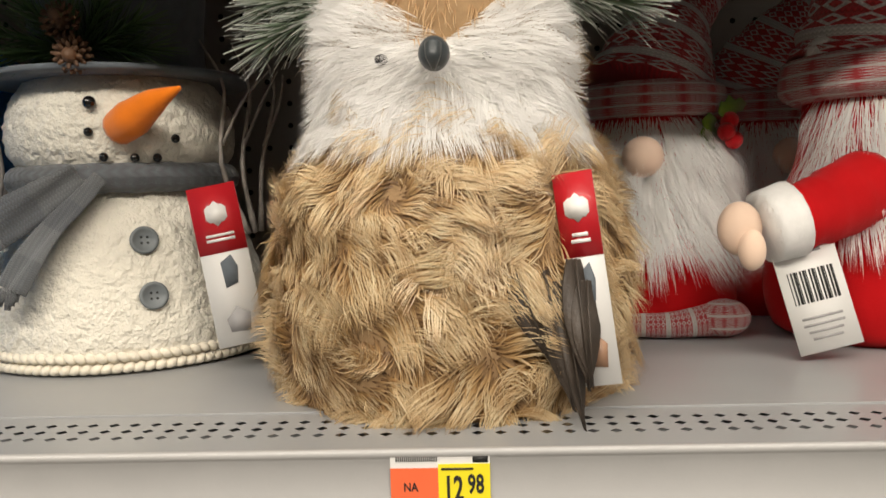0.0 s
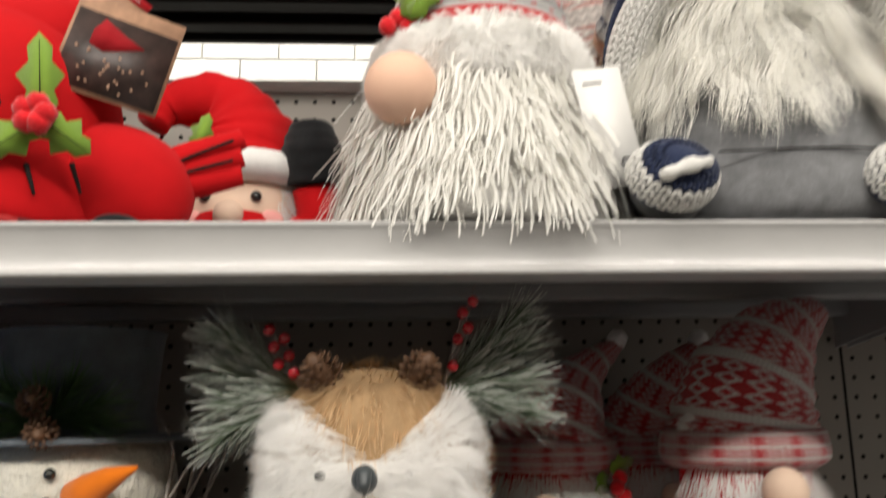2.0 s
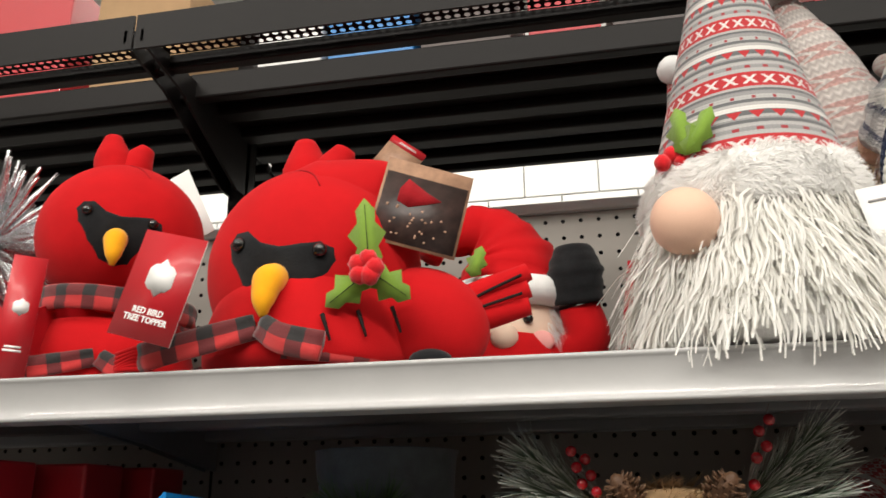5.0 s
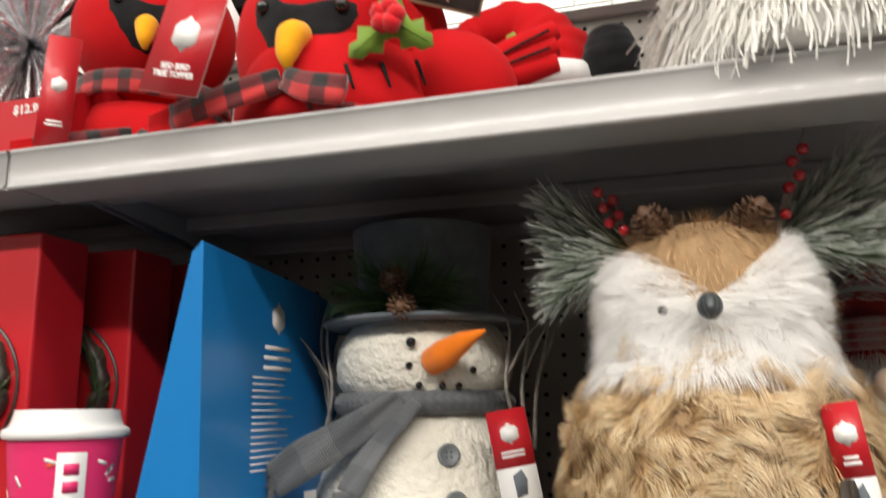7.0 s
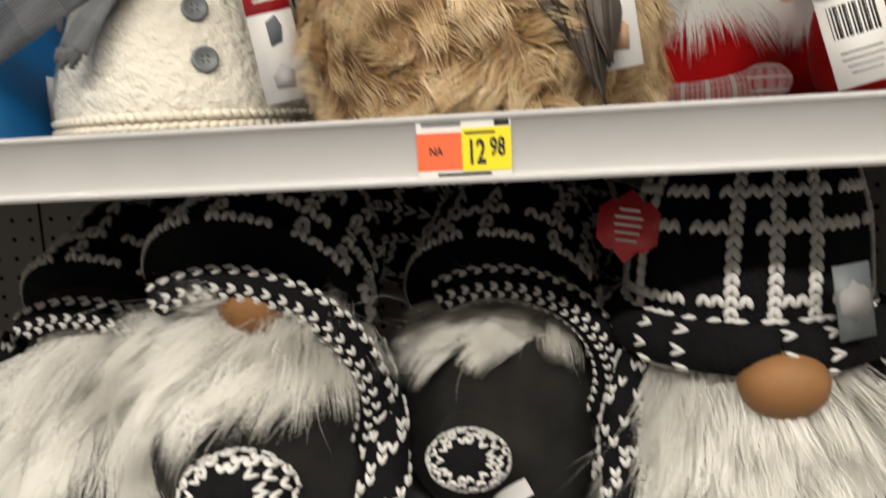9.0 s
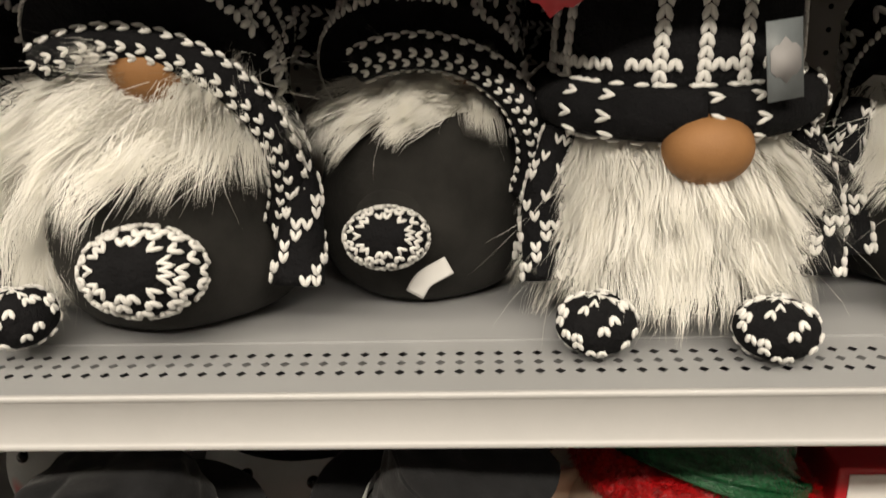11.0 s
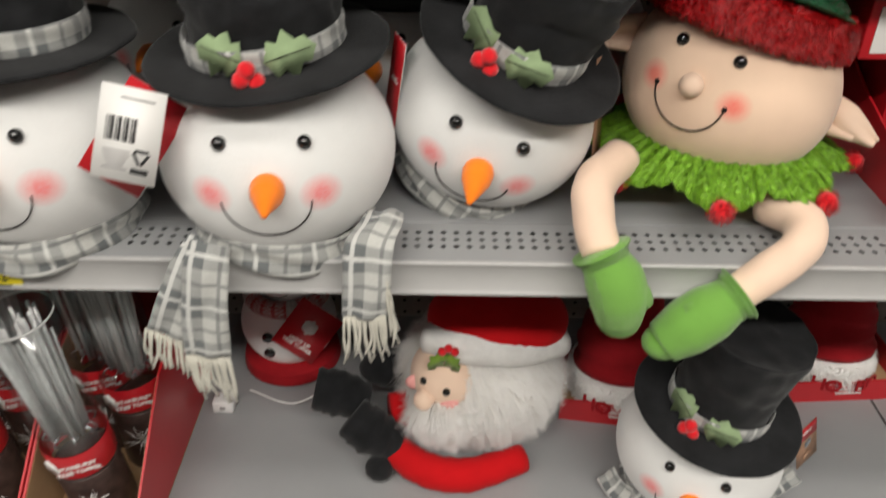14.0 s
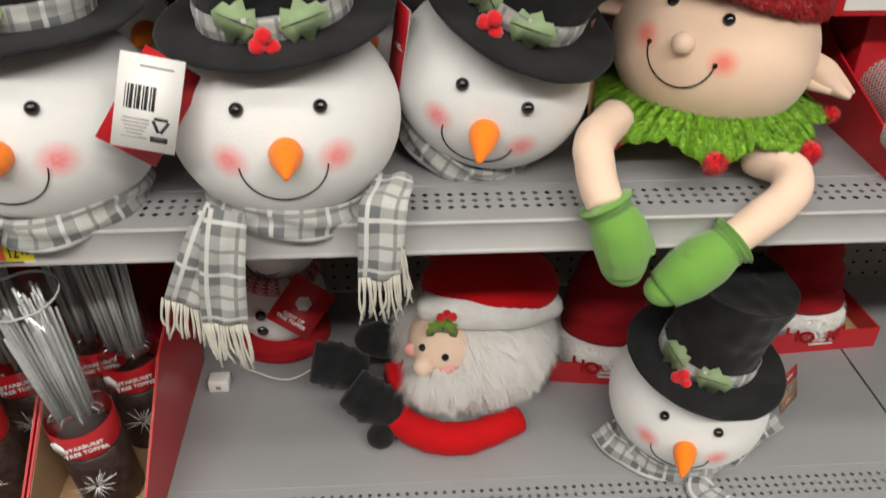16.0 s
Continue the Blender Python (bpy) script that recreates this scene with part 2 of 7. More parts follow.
M["white_fur"] = fur_mat("white_fur", [(0.0, (0.88, 0.86, 0.82)), (0.4, (0.93, 0.92, 0.90)), (1.0, (0.94, 0.93, 0.92))], 0.45, 0.12, (0.9, 0.86, 0.82))
M["white_skin"] = mat("white_backing", (0.84, 0.83, 0.81), 0.9, 0.1, 50, 0.6, 300)
M["yarn"] = fur_mat("cream_yarn", [(0.0, (0.86, 0.84, 0.79)), (1.0, (0.92, 0.91, 0.87))], 0.6, 0.14, (0.86, 0.84, 0.78))
M["mixed_fur"] = fur_mat("cream_fur_dark_streaks", [(0.0, (0.86, 0.84, 0.79)), (0.7, (0.92, 0.91, 0.87)), (1.0, (0.90, 0.88, 0.80))], 0.4, 0.15, (0.85, 0.81, 0.74))
M["streak"] = fur_mat("dark_fur_streaks", [(0.0, (0.30, 0.28, 0.22)), (1.0, (0.10, 0.095, 0.075))], 0.5, 0.3, (0.8, 0.8, 0.7))
M["fringe"] = mat("cream_fringe_yarn", (0.55, 0.53, 0.46), 0.85, 0.15, 60, 0.6, 600, sheen=0.3)


def soft_plaid(name, pale, grey, white, dark, k):
    """Brushed plaid: broad pale and grey bands with thin white and dark lines; u and v in metres."""
    m, t, b = nodes_of(name)
    u, v = uvs(t)
    wide, thin_w, thin_d = [], [], []
    for x in (u, v):
        f = mth(t, "FRACT", mth(t, "MULTIPLY", x, k))
        wide.append(mth(t, "LESS_THAN", f, 0.46))
        thin_w.append(mth(t, "LESS_THAN", mth(t, "ABSOLUTE", mth(t, "SUBTRACT", f, 0.23)), 0.04))
        thin_d.append(mth(t, "LESS_THAN", mth(t, "ABSOLUTE", mth(t, "SUBTRACT", f, 0.74)), 0.035))
    col = mixc(t, mth(t, "MULTIPLY", mth(t, "ADD", wide[0], wide[1]), 0.46), pale, grey)
    col = mixc(t, mth(t, "MULTIPLY", mth(t, "MAXIMUM", thin_d[0], thin_d[1]), 0.6), col, dark)
    col = mixc(t, mth(t, "MULTIPLY", mth(t, "MAXIMUM", thin_w[0], thin_w[1]), 0.75), col, white)
    n = noise_tex(t, 500, 3)
    col = mixc(t, mth(t, "MULTIPLY", n, 0.35), col, grey)
    finish(t, b, col, 0.9, sheen=0.3)
    bump(t, b, n, 0.5, 0.001)
    return m


M["plaid_grey"] = soft_plaid("grey_white_plaid", (0.55, 0.55, 0.52), (0.095, 0.105, 0.11), (0.74, 0.74, 0.71), (0.10, 0.105, 0.11), 19.0)
M["buffalo"] = plaid("red_black_check", (0.55, 0.025, 0.025), (0.14, 0.012, 0.014), (0.015, 0.013, 0.013), 28.0)
M["tartan"] = plaid("red_tartan", (0.55, 0.03, 0.04), (0.60, 0.58, 0.55), (0.05, 0.05, 0.05), 26.0, (0.03, 0.03, 0.03))
R_, G_, W_, N_ = (0.55, 0.02, 0.03), (0.22, 0.22, 0.23), (0.72, 0.70, 0.68), (0.03, 0.04, 0.10)


def fair_isle(name, periods, repeats):
    """Fine knit: red bands with white crosses, grey stripes, red hearts and dots."""
    m, t, b = nodes_of(name)
    u, v = uvs(t)
    w = mth(t, "FRACT", mth(t, "MULTIPLY", v, periods))
    pale, mid, dark, red, white = (0.46, 0.45, 0.44), (0.30, 0.30, 0.30), (0.13, 0.135, 0.14), (0.50, 0.014, 0.02), (0.74, 0.72, 0.69)
    c = ramp(t, w, [(0.0, red), (0.235, pale), (0.30, mid), (0.36, pale), (0.42, dark), (0.47, mid), (0.50, pale), (0.54, dark), (0.62, white), (0.69, pale), (0.74, dark), (0.79, pale), (0.86, mid), (0.92, dark), (0.96, pale)], "CONSTANT")
    x = mth(t, "ABSOLUTE", mth(t, "SUBTRACT", mth(t, "FRACT", mth(t, "MULTIPLY", u, repeats)), 0.5))
    bv = mth(t, "ABSOLUTE", mth(t, "SUBTRACT", mth(t, "DIVIDE", w, 0.235), 0.5))
    cross = mth(t, "MULTIPLY", mth(t, "LESS_THAN", mth(t, "ABSOLUTE", mth(t, "SUBTRACT", x, bv)), 0.11), mth(t, "LESS_THAN", bv, 0.30))
    c = mixc(t, cross, c, (0.76, 0.70, 0.68))
    hv = mth(t, "DIVIDE", mth(t, "SUBTRACT", w, 0.49), 0.12)
    heart = mth(t, "MULTIPLY", mth(t, "LESS_THAN", x, mth(t, "MULTIPLY", hv, 0.36)), mth(t, "LESS_THAN", hv, 1.0))
    c = mixc(t, heart, c, red)
    for at, half in ((0.33, 0.024), (0.825, 0.022)):
        dot = mth(t, "MULTIPLY", mth(t, "LESS_THAN", mth(t, "ABSOLUTE", mth(t, "SUBTRACT", w, at)), half), mth(t, "LESS_THAN", x, 0.15 if at < 0.5 else 0.09))
        c = mixc(t, dot, c, (0.36, 0.03, 0.04))
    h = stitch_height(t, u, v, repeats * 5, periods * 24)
    # low parts of each stitch tinted dark to paint in their shade
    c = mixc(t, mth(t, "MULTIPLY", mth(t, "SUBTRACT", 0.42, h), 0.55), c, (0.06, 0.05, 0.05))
    finish(t, b, c, 0.88, sheen=0.15)
    bump(t, b, h, 0.7, 0.0009)
    return m


def wavy_stripes(name, periods, waves):
    """Chunky knit with scalloped white, grey and navy stripes."""
    m, t, b = nodes_of(name)
    u, v = uvs(t)
    sc = mth(t, "MULTIPLY", mth(t, "PINGPONG", mth(t, "MULTIPLY", u, waves * 2), 1.0), 0.16)
    w = mth(t, "FRACT", mth(t, "ADD", mth(t, "MULTIPLY", v, periods), sc))
    c = ramp(t, w, [(0.0, (0.72, 0.71, 0.69)), (0.50, (0.44, 0.44, 0.45)), (0.72, N_), (0.97, (0.66, 0.65, 0.64))], "CONSTANT")
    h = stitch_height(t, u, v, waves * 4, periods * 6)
    # painted shade: colour darkens where the chunky stitches dip
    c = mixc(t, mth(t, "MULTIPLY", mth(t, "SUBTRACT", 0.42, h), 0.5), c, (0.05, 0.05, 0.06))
    finish(t, b, c, 0.9, sheen=0.2)
    bump(t, b, mth(t, "ADD", h, mth(t, "MULTIPLY", noise_tex(t, 500, 3), 0.3)), 0.8, 0.003)
    return m


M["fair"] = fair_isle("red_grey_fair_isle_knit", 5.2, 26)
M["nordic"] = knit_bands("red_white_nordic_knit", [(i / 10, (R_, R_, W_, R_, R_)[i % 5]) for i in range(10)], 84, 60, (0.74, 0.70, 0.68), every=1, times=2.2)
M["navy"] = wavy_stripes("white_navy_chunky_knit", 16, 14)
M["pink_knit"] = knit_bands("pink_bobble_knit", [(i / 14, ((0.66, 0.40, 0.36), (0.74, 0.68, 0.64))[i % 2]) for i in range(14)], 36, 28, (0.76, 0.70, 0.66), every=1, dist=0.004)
M["knit_black"] = mat("black_knit", (0.0085, 0.0085, 0.0095), 0.95, 0.3, 60, 0.9, 260, dist=0.003)
M["stitch"] = mat("white_yarn_stitch", (0.74, 0.73, 0.70), 0.9, 0.1, 80, 0.6, 900, sheen=0.3)
M["navy_yarn"] = mat("navy_yarn", (0.022, 0.032, 0.075), 0.9, 0.25, 80, 0.6, 900, sheen=0.2)
M["grey_yarn"] = mat("grey_yarn", (0.42, 0.43, 0.44), 0.9, 0.15, 80, 0.6, 900, sheen=0.3)


def blushed(name, col, cheeks, size, tone, bs=0.4, bscale=350):
    """Cloth with dyed pink cheeks; cheeks are (u, v) places on a rounded form."""
    m, t, b = nodes_of(name)
    u, v = uvs(t)
    a = ramp(t, noise_tex(t, 30, 5), [(0.3, tuple(k * 0.95 for k in col)), (0.7, col)])
    fine = noise_tex(t, bscale, 3)
    k = None
    for cu, cv in cheeks:
        du = mth(t, "MULTIPLY", mth(t, "SUBTRACT", u, cu), 2.0)
        dv = mth(t, "SUBTRACT", v, cv)
        d = mth(t, "SQRT", mth(t, "ADD", mth(t, "MULTIPLY", du, du), mth(t, "MULTIPLY", dv, dv)))
        w = mth(t, "SMOOTH_MIN", mth(t, "MAXIMUM", mth(t, "SUBTRACT", 1.0, mth(t, "DIVIDE", d, size)), 0.0), 0.8, 0.1)
        k = w if k is None else mth(t, "MAXIMUM", k, w)
    k = mth(t, "MULTIPLY", k, mth(t, "ADD", 0.55, mth(t, "MULTIPLY", fine, 0.9)))
    finish(t, b, mixc(t, mth(t, "MINIMUM", k, 0.85), a, tone), 0.85, sheen=0.3)
    bump(t, b, fine, bs, 0.001)
    return m


M["head_felt"] = blushed("blushed_white_felt", (0.76, 0.76, 0.75), ((0.680, 0.50), (0.820, 0.50)), 0.062, (0.86, 0.16, 0.16))
M["elf_skin"] = blushed("blushed_peach_cloth", (0.80, 0.58, 0.43), ((0.687, 0.53), (0.812, 0.53)), 0.055, (0.82, 0.12, 0.09), 0.15, 700)
M["glass"] = glass_mat("clear_plastic")


# ---- geometry ----
class Geo:
    """Vertices, faces, material slots and uv gathered for one mesh."""

    def __init__(self):
        self.v, self.f, self.m, self.uv, self.n, self.mats = [], [], [], [], 0, []

    def add(self, shape, material, tf=None):
        V, F, U = shape
        V = np.asarray(V, float)
        if tf is not None:
            A = np.array(tf)
            V = V @ A[:3, :3].T + A[:3, 3]
        if material not in self.mats:
            self.mats.append(material)
        k = self.mats.index(material)
        self.v.append(V)
        self.uv.append(np.zeros((len(V), 2)) if U is None else np.asarray(U, float))
        self.f += [tuple(i + self.n for i in f) for f in F]
        self.m += [k] * len(F)
        self.n += len(V)
        return self

    def obj(self, name, parent=None, label="", flat=False):
        me = bpy.data.meshes.new(name)
        V, U = np.concatenate(self.v), np.concatenate(self.uv)
        me.from_pydata(V.tolist(), [], self.f)
        for k in self.mats:
            me.materials.append(M[k])
        me.polygons.foreach_set("material_index", self.m)
        me.polygons.foreach_set("use_smooth", [not flat] * len(self.f))
        lay = me.uv_layers.new(name="uv")
        idx = np.zeros(len(me.loops), int)
        me.loops.foreach_get("vertex_index", idx)
        lay.data.foreach_set("uv", U[idx].ravel())
        me.update()
        o = new(name, me)
        if parent is not None:
            o.parent = parent
        if label:
            o["label"] = label
        return o


def part(name, shape, material, parent, label="", tf=None, flat=False):
    return Geo().add(shape, material, tf).obj(name, parent, label, flat)


def thing(name, at, label, category, group="", rz=0.0, rx=0.0, ry=0.0, kind=""):
    o = new(name)
    o.matrix_basis = pose(*at, rx, ry, rz)
    o.empty_display_size = 0.05
    return tagged(o, label, category, group, kind)


def grid_faces(n, m, close=True):
    F = []
    for j in range(m - 1):
        for i in range(n if close else n - 1):
            a, b = j * n + i, j * n + (i + 1) % n
            F.append((a, b, b + n, a + n))
    return F


def lathe(profile, n=40, sx=1.0, sy=1.0, lean=(0, 0), wob=0.0, seed=0, cap=True):
    """profile: (radius, height) from the bottom up; lean shifts the top; wob: lumps."""
    P = np.array(profile, float)
    # smooth the profile to finer steps
    a = np.arange(n) / n * 2 * np.pi
    h0, h1 = P[:, 1].min(), P[:, 1].max()
    V, U = [], []
    L = np.concatenate([[0], np.cumsum(np.hypot(*np.diff(P, axis=0).T))])
    for k, (r, z) in enumerate(P):
        s = (z - h0) / max(1e-6, h1 - h0)
        rr = r * (1 + wob * np.array([noise.noise((3 * math.cos(q) + seed, 3 * math.sin(q), z * 30)) for q in a])) if wob else r
        V.append(np.stack([rr * sx * np.cos(a) + lean[0] * s * s, rr * sy * np.sin(a) + lean[1] * s * s, np.full(n, z)], 1))
        U.append(np.stack([np.minimum(a / (2 * np.pi), 1), np.full(n, L[k] / L[-1])], 1))
    F = grid_faces(n, len(P))
    V, U = np.concatenate(V), np.concatenate(U)
    if cap:
        m = len(P)
        F += [tuple(reversed(range(n))), tuple(range((m - 1) * n, m * n))]
    return V, F, U


def curve_profile(pts, k=6):
    """Catmull-Rom through (r, z) points."""
    P = np.array(pts, float)
    Q = np.vstack([2 * P[0] - P[1], P, 2 * P[-1] - P[-2]])
    out = []
    for i in range(1, len(Q) - 2):
        for s in np.linspace(0, 1, k, endpoint=False):
            a, b, c, d = Q[i - 1:i + 3]
            out.append(0.5 * (2 * b + (c - a) * s + (2 * a - 5 * b + 4 * c - d) * s * s + (3 * b - a - 3 * c + d) * s ** 3))
    out.append(P[-1])
    out = np.array(out)
    out[:, 0] = np.maximum(out[:, 0], 0.0005)
    return out


def blob(c, r, n=28, m=16, lump=0.0, freq=20.0, flat_bottom=None, rot=None):
    """A stuffed rounded form."""
    r = (r, r, r) if isinstance(r, (int, float)) else r
    a = np.arange(n) / n * 2 * np.pi
    V, U = [], []
    for j in range(m + 1):
        p = -math.pi / 2 + math.pi * j / m
        p = max(min(p, 1.565), -1.565)
        V.append(np.stack([np.cos(a) * math.cos(p), np.sin(a) * math.cos(p), np.full(n, math.sin(p))], 1))
        U.append(np.stack([a / (2 * np.pi), np.full(n, j / m)], 1))
    V, U = np.concatenate(V), np.concatenate(U)
    if lump:
        s = np.array([noise.noise(Vector(q) * freq * 0.1 + Vector(c) * 7) for q in V])
        V = V * (1 + lump * s)[:, None]
    V = V * np.array(r)
    if rot:
        V = V @ np.array(Euler([radians(q) for q in rot]).to_matrix()).T
    V = V + np.array(c)
    if flat_bottom is not None:
        V[:, 2] = np.maximum(V[:, 2], flat_bottom)
    F = grid_faces(n, m + 1) + [tuple(reversed(range(n))), tuple(range(m * n, (m + 1) * n))]
    return V, F, U


def frames(P):
    P = np.asarray(P, float)
    T = np.gradient(P, axis=0)
    T /= np.linalg.norm(T, axis=1)[:, None] + 1e-9
    ref = np.array([0, 0, 1.0]) if abs(T[0][2]) < 0.9 else np.array([1.0, 0, 0])
    A = []
    for t in T:
        a = np.cross(t, ref)
        a /= np.linalg.norm(a) + 1e-9
        ref = np.cross(a, t)
        A.append(a)
    A = np.array(A)
    return P, T, A, np.cross(A, T)


def smooth_path(pts, k=8):
    P = np.array(pts, float)
    if len(P) < 3:
        return np.linspace(P[0], P[-1], k + 1)
    Q = np.vstack([2 * P[0] - P[1], P, 2 * P[-1] - P[-2]])
    out = []
    for i in range(1, len(Q) - 2):
        a, b, c, d = Q[i - 1:i + 3]
        for s in np.linspace(0, 1, k, endpoint=False):
            out.append(0.5 * (2 * b + (c - a) * s + (2 * a - 5 * b + 4 * c - d) * s * s + (3 * b - a - 3 * c + d) * s ** 3))
    return np.array(out + [P[-1]])


def tube(pts, radii, n=12, k=6, lump=0.0):
    P = smooth_path(pts, k)
    R = np.interp(np.linspace(0, 1, len(P)), np.linspace(0, 1, len(radii)), radii)
    P, T, A, B = frames(P)
    a = np.arange(n) / n * 2 * np.pi
    L = np.concatenate([[0], np.cumsum(np.linalg.norm(np.diff(P, axis=0), axis=1))])
    V, U = [], []
    for i in range(len(P)):
        rr = R[i] * (1 + lump * np.sin(3 * a + i * 1.3) * 0.5 + lump * math.sin(i * 2.1))
        rr = np.broadcast_to(rr, (n,))
        V.append(P[i] + rr[:, None] * (np.cos(a)[:, None] * A[i] + np.sin(a)[:, None] * B[i]))
        U.append(np.stack([a / (2 * np.pi), np.full(n, L[i] / L[-1])], 1))
    F = grid_faces(n, len(P)) + [tuple(reversed(range(n))), tuple(range((len(P) - 1) * n, len(P) * n))]
    return np.concatenate(V), F, np.concatenate(U)


def strap(pts, width, thick, across, k=8, wave=0.0, metres=True):
    """A band of cloth along a path; across: direction(s) of its width."""
    P = smooth_path(pts, k)
    L = np.concatenate([[0], np.cumsum(np.linalg.norm(np.diff(P, axis=0), axis=1))])
    T = np.gradient(P, axis=0)
    T /= np.linalg.norm(T, axis=1)[:, None] + 1e-9
    ac = np.array(across, float)
    if ac.ndim == 1:
        ac = np.repeat(ac[None], 2, 0)
    s = np.linspace(0, 1, len(P))
    A = np.stack([np.interp(s, np.linspace(0, 1, len(ac)), ac[:, i]) for i in range(3)], 1)
    A -= (A * T).sum(1)[:, None] * T
    A /= np.linalg.norm(A, axis=1)[:, None] + 1e-9
    B = np.cross(T, A)
    W = np.interp(s, np.linspace(0, 1, len(width)), width) if not isinstance(width, (int, float)) else np.full(len(P), width)
    m = 9
    V, U = [], []
    for i in range(len(P)):
        for side in (1, -1):
            for j in range(m) if side > 0 else reversed(range(m)):
                x = (j / (m - 1) - 0.5)
                off = side * thick / 2 * (1 - (2 * abs(x)) ** 6 * 0.7) + wave * math.sin(x * 9 + L[i] * 60)
                V.append(P[i] + A[i] * x * W[i] + B[i] * off)
                U.append((x * W[i] + 0.5, L[i]) if metres else (x + 0.5, L[i] / L[-1]))
    n = 2 * m
    F = grid_faces(n, len(P)) + [tuple(reversed(range(n))), tuple(range((len(P) - 1) * n, len(P) * n))]
    return np.array(V), F, np.array(U)


def box(x0, y0, z0, x1, y1, z1, bev=0.0):
    bm = bmesh.new()
    bmesh.ops.create_cube(bm, size=1)
    for v in bm.verts:
        v.co = Vector(((x0 + x1) / 2 + v.co.x * (x1 - x0), (y0 + y1) / 2 + v.co.y * (y1 - y0), (z0 + z1) / 2 + v.co.z * (z1 - z0)))
    if bev:
        bmesh.ops.bevel(bm, geom=bm.edges[:], offset=bev, segments=2, affect="EDGES", profile=0.5)
    return from_bm(bm)


def from_bm(bm):
    bm.verts.index_update()
    V = np.array([v.co[:] for v in bm.verts])
    F = [tuple(v.index for v in f.verts) for f in bm.faces]
    bm.free()
    return V, F, V[:, [0, 2]]


def slab(outline, thick, axis="y"):
    """An outline in the x-z plane, pushed out along y, with both faces."""
    P = np.array(outline, float)
    n = len(P)
    V = np.concatenate([np.stack([P[:, 0], np.full(n, -thick / 2), P[:, 1]], 1), np.stack([P[:, 0], np.full(n, thick / 2), P[:, 1]], 1)])
    F = [tuple(range(n)), tuple(reversed(range(n, 2 * n)))] + [(i, i + n, (i + 1) % n + n, (i + 1) % n) for i in range(n)]
    return V, F, np.concatenate([P, P])


def join(*shapes):
    V, F, U, k = [], [], [], 0
    for v, f, u in shapes:
        V.append(v)
        U.append(np.zeros((len(v), 2)) if u is None else u)
        F += [tuple(i + k for i in q) for q in f]
        k += len(v)
    return np.concatenate(V), F, np.concatenate(U)


def moved(shape, tf):
    A = np.array(tf)
    return shape[0] @ A[:3, :3].T + A[:3, 3], shape[1], shape[2]


def facing(at, normal, up=(0, 0, 1), scale=1.0):
    """A pose whose -y points along normal."""
    y = -Vector(normal).normalized()
    x = y.cross(Vector(up)).normalized()
    z = x.cross(y)
    m = Matrix((x, y, z)).transposed().to_4x4()
    m.translation = at
    return m @ Matrix.Diagonal((scale, scale, scale, 1))


def on_ellipsoid(c, r, x, z):
    q = max(0.02, 1 - ((x - c[0]) / r[0]) ** 2 - ((z - c[2]) / r[2]) ** 2)
    y = c[1] - r[1] * math.sqrt(q)
    return Vector((x, y, z)), Vector(((x - c[0]) / r[0] ** 2, (y - c[1]) / r[1] ** 2, (z - c[2]) / r[2] ** 2)).normalized()


def roots(shape, count, seed, keep=None):
    """Points spread over a surface, with normals."""
    rng = np.random.default_rng(seed)
    V, F, _ = shape
    tri = np.array([(f[0], f[i], f[i + 1]) for f in F if len(f) <= 4 for i in range(1, len(f) - 1)])
    a, b, c = V[tri[:, 0]], V[tri[:, 1]], V[tri[:, 2]]
    nn = np.cross(b - a, c - a)
    ar = np.linalg.norm(nn, axis=1)
    pick = rng.choice(len(tri), count, p=ar / ar.sum())
    u, v = rng.random(count), rng.random(count)
    fl = u + v > 1
    u[fl], v[fl] = 1 - u[fl], 1 - v[fl]
    P = a[pick] + u[:, None] * (b - a)[pick] + v[:, None] * (c - a)[pick]
    N = nn[pick] / (ar[pick][:, None] + 1e-12)
    if keep is not None:
        k = keep(P)
        P, N = P[k], N[k]
    return P, N


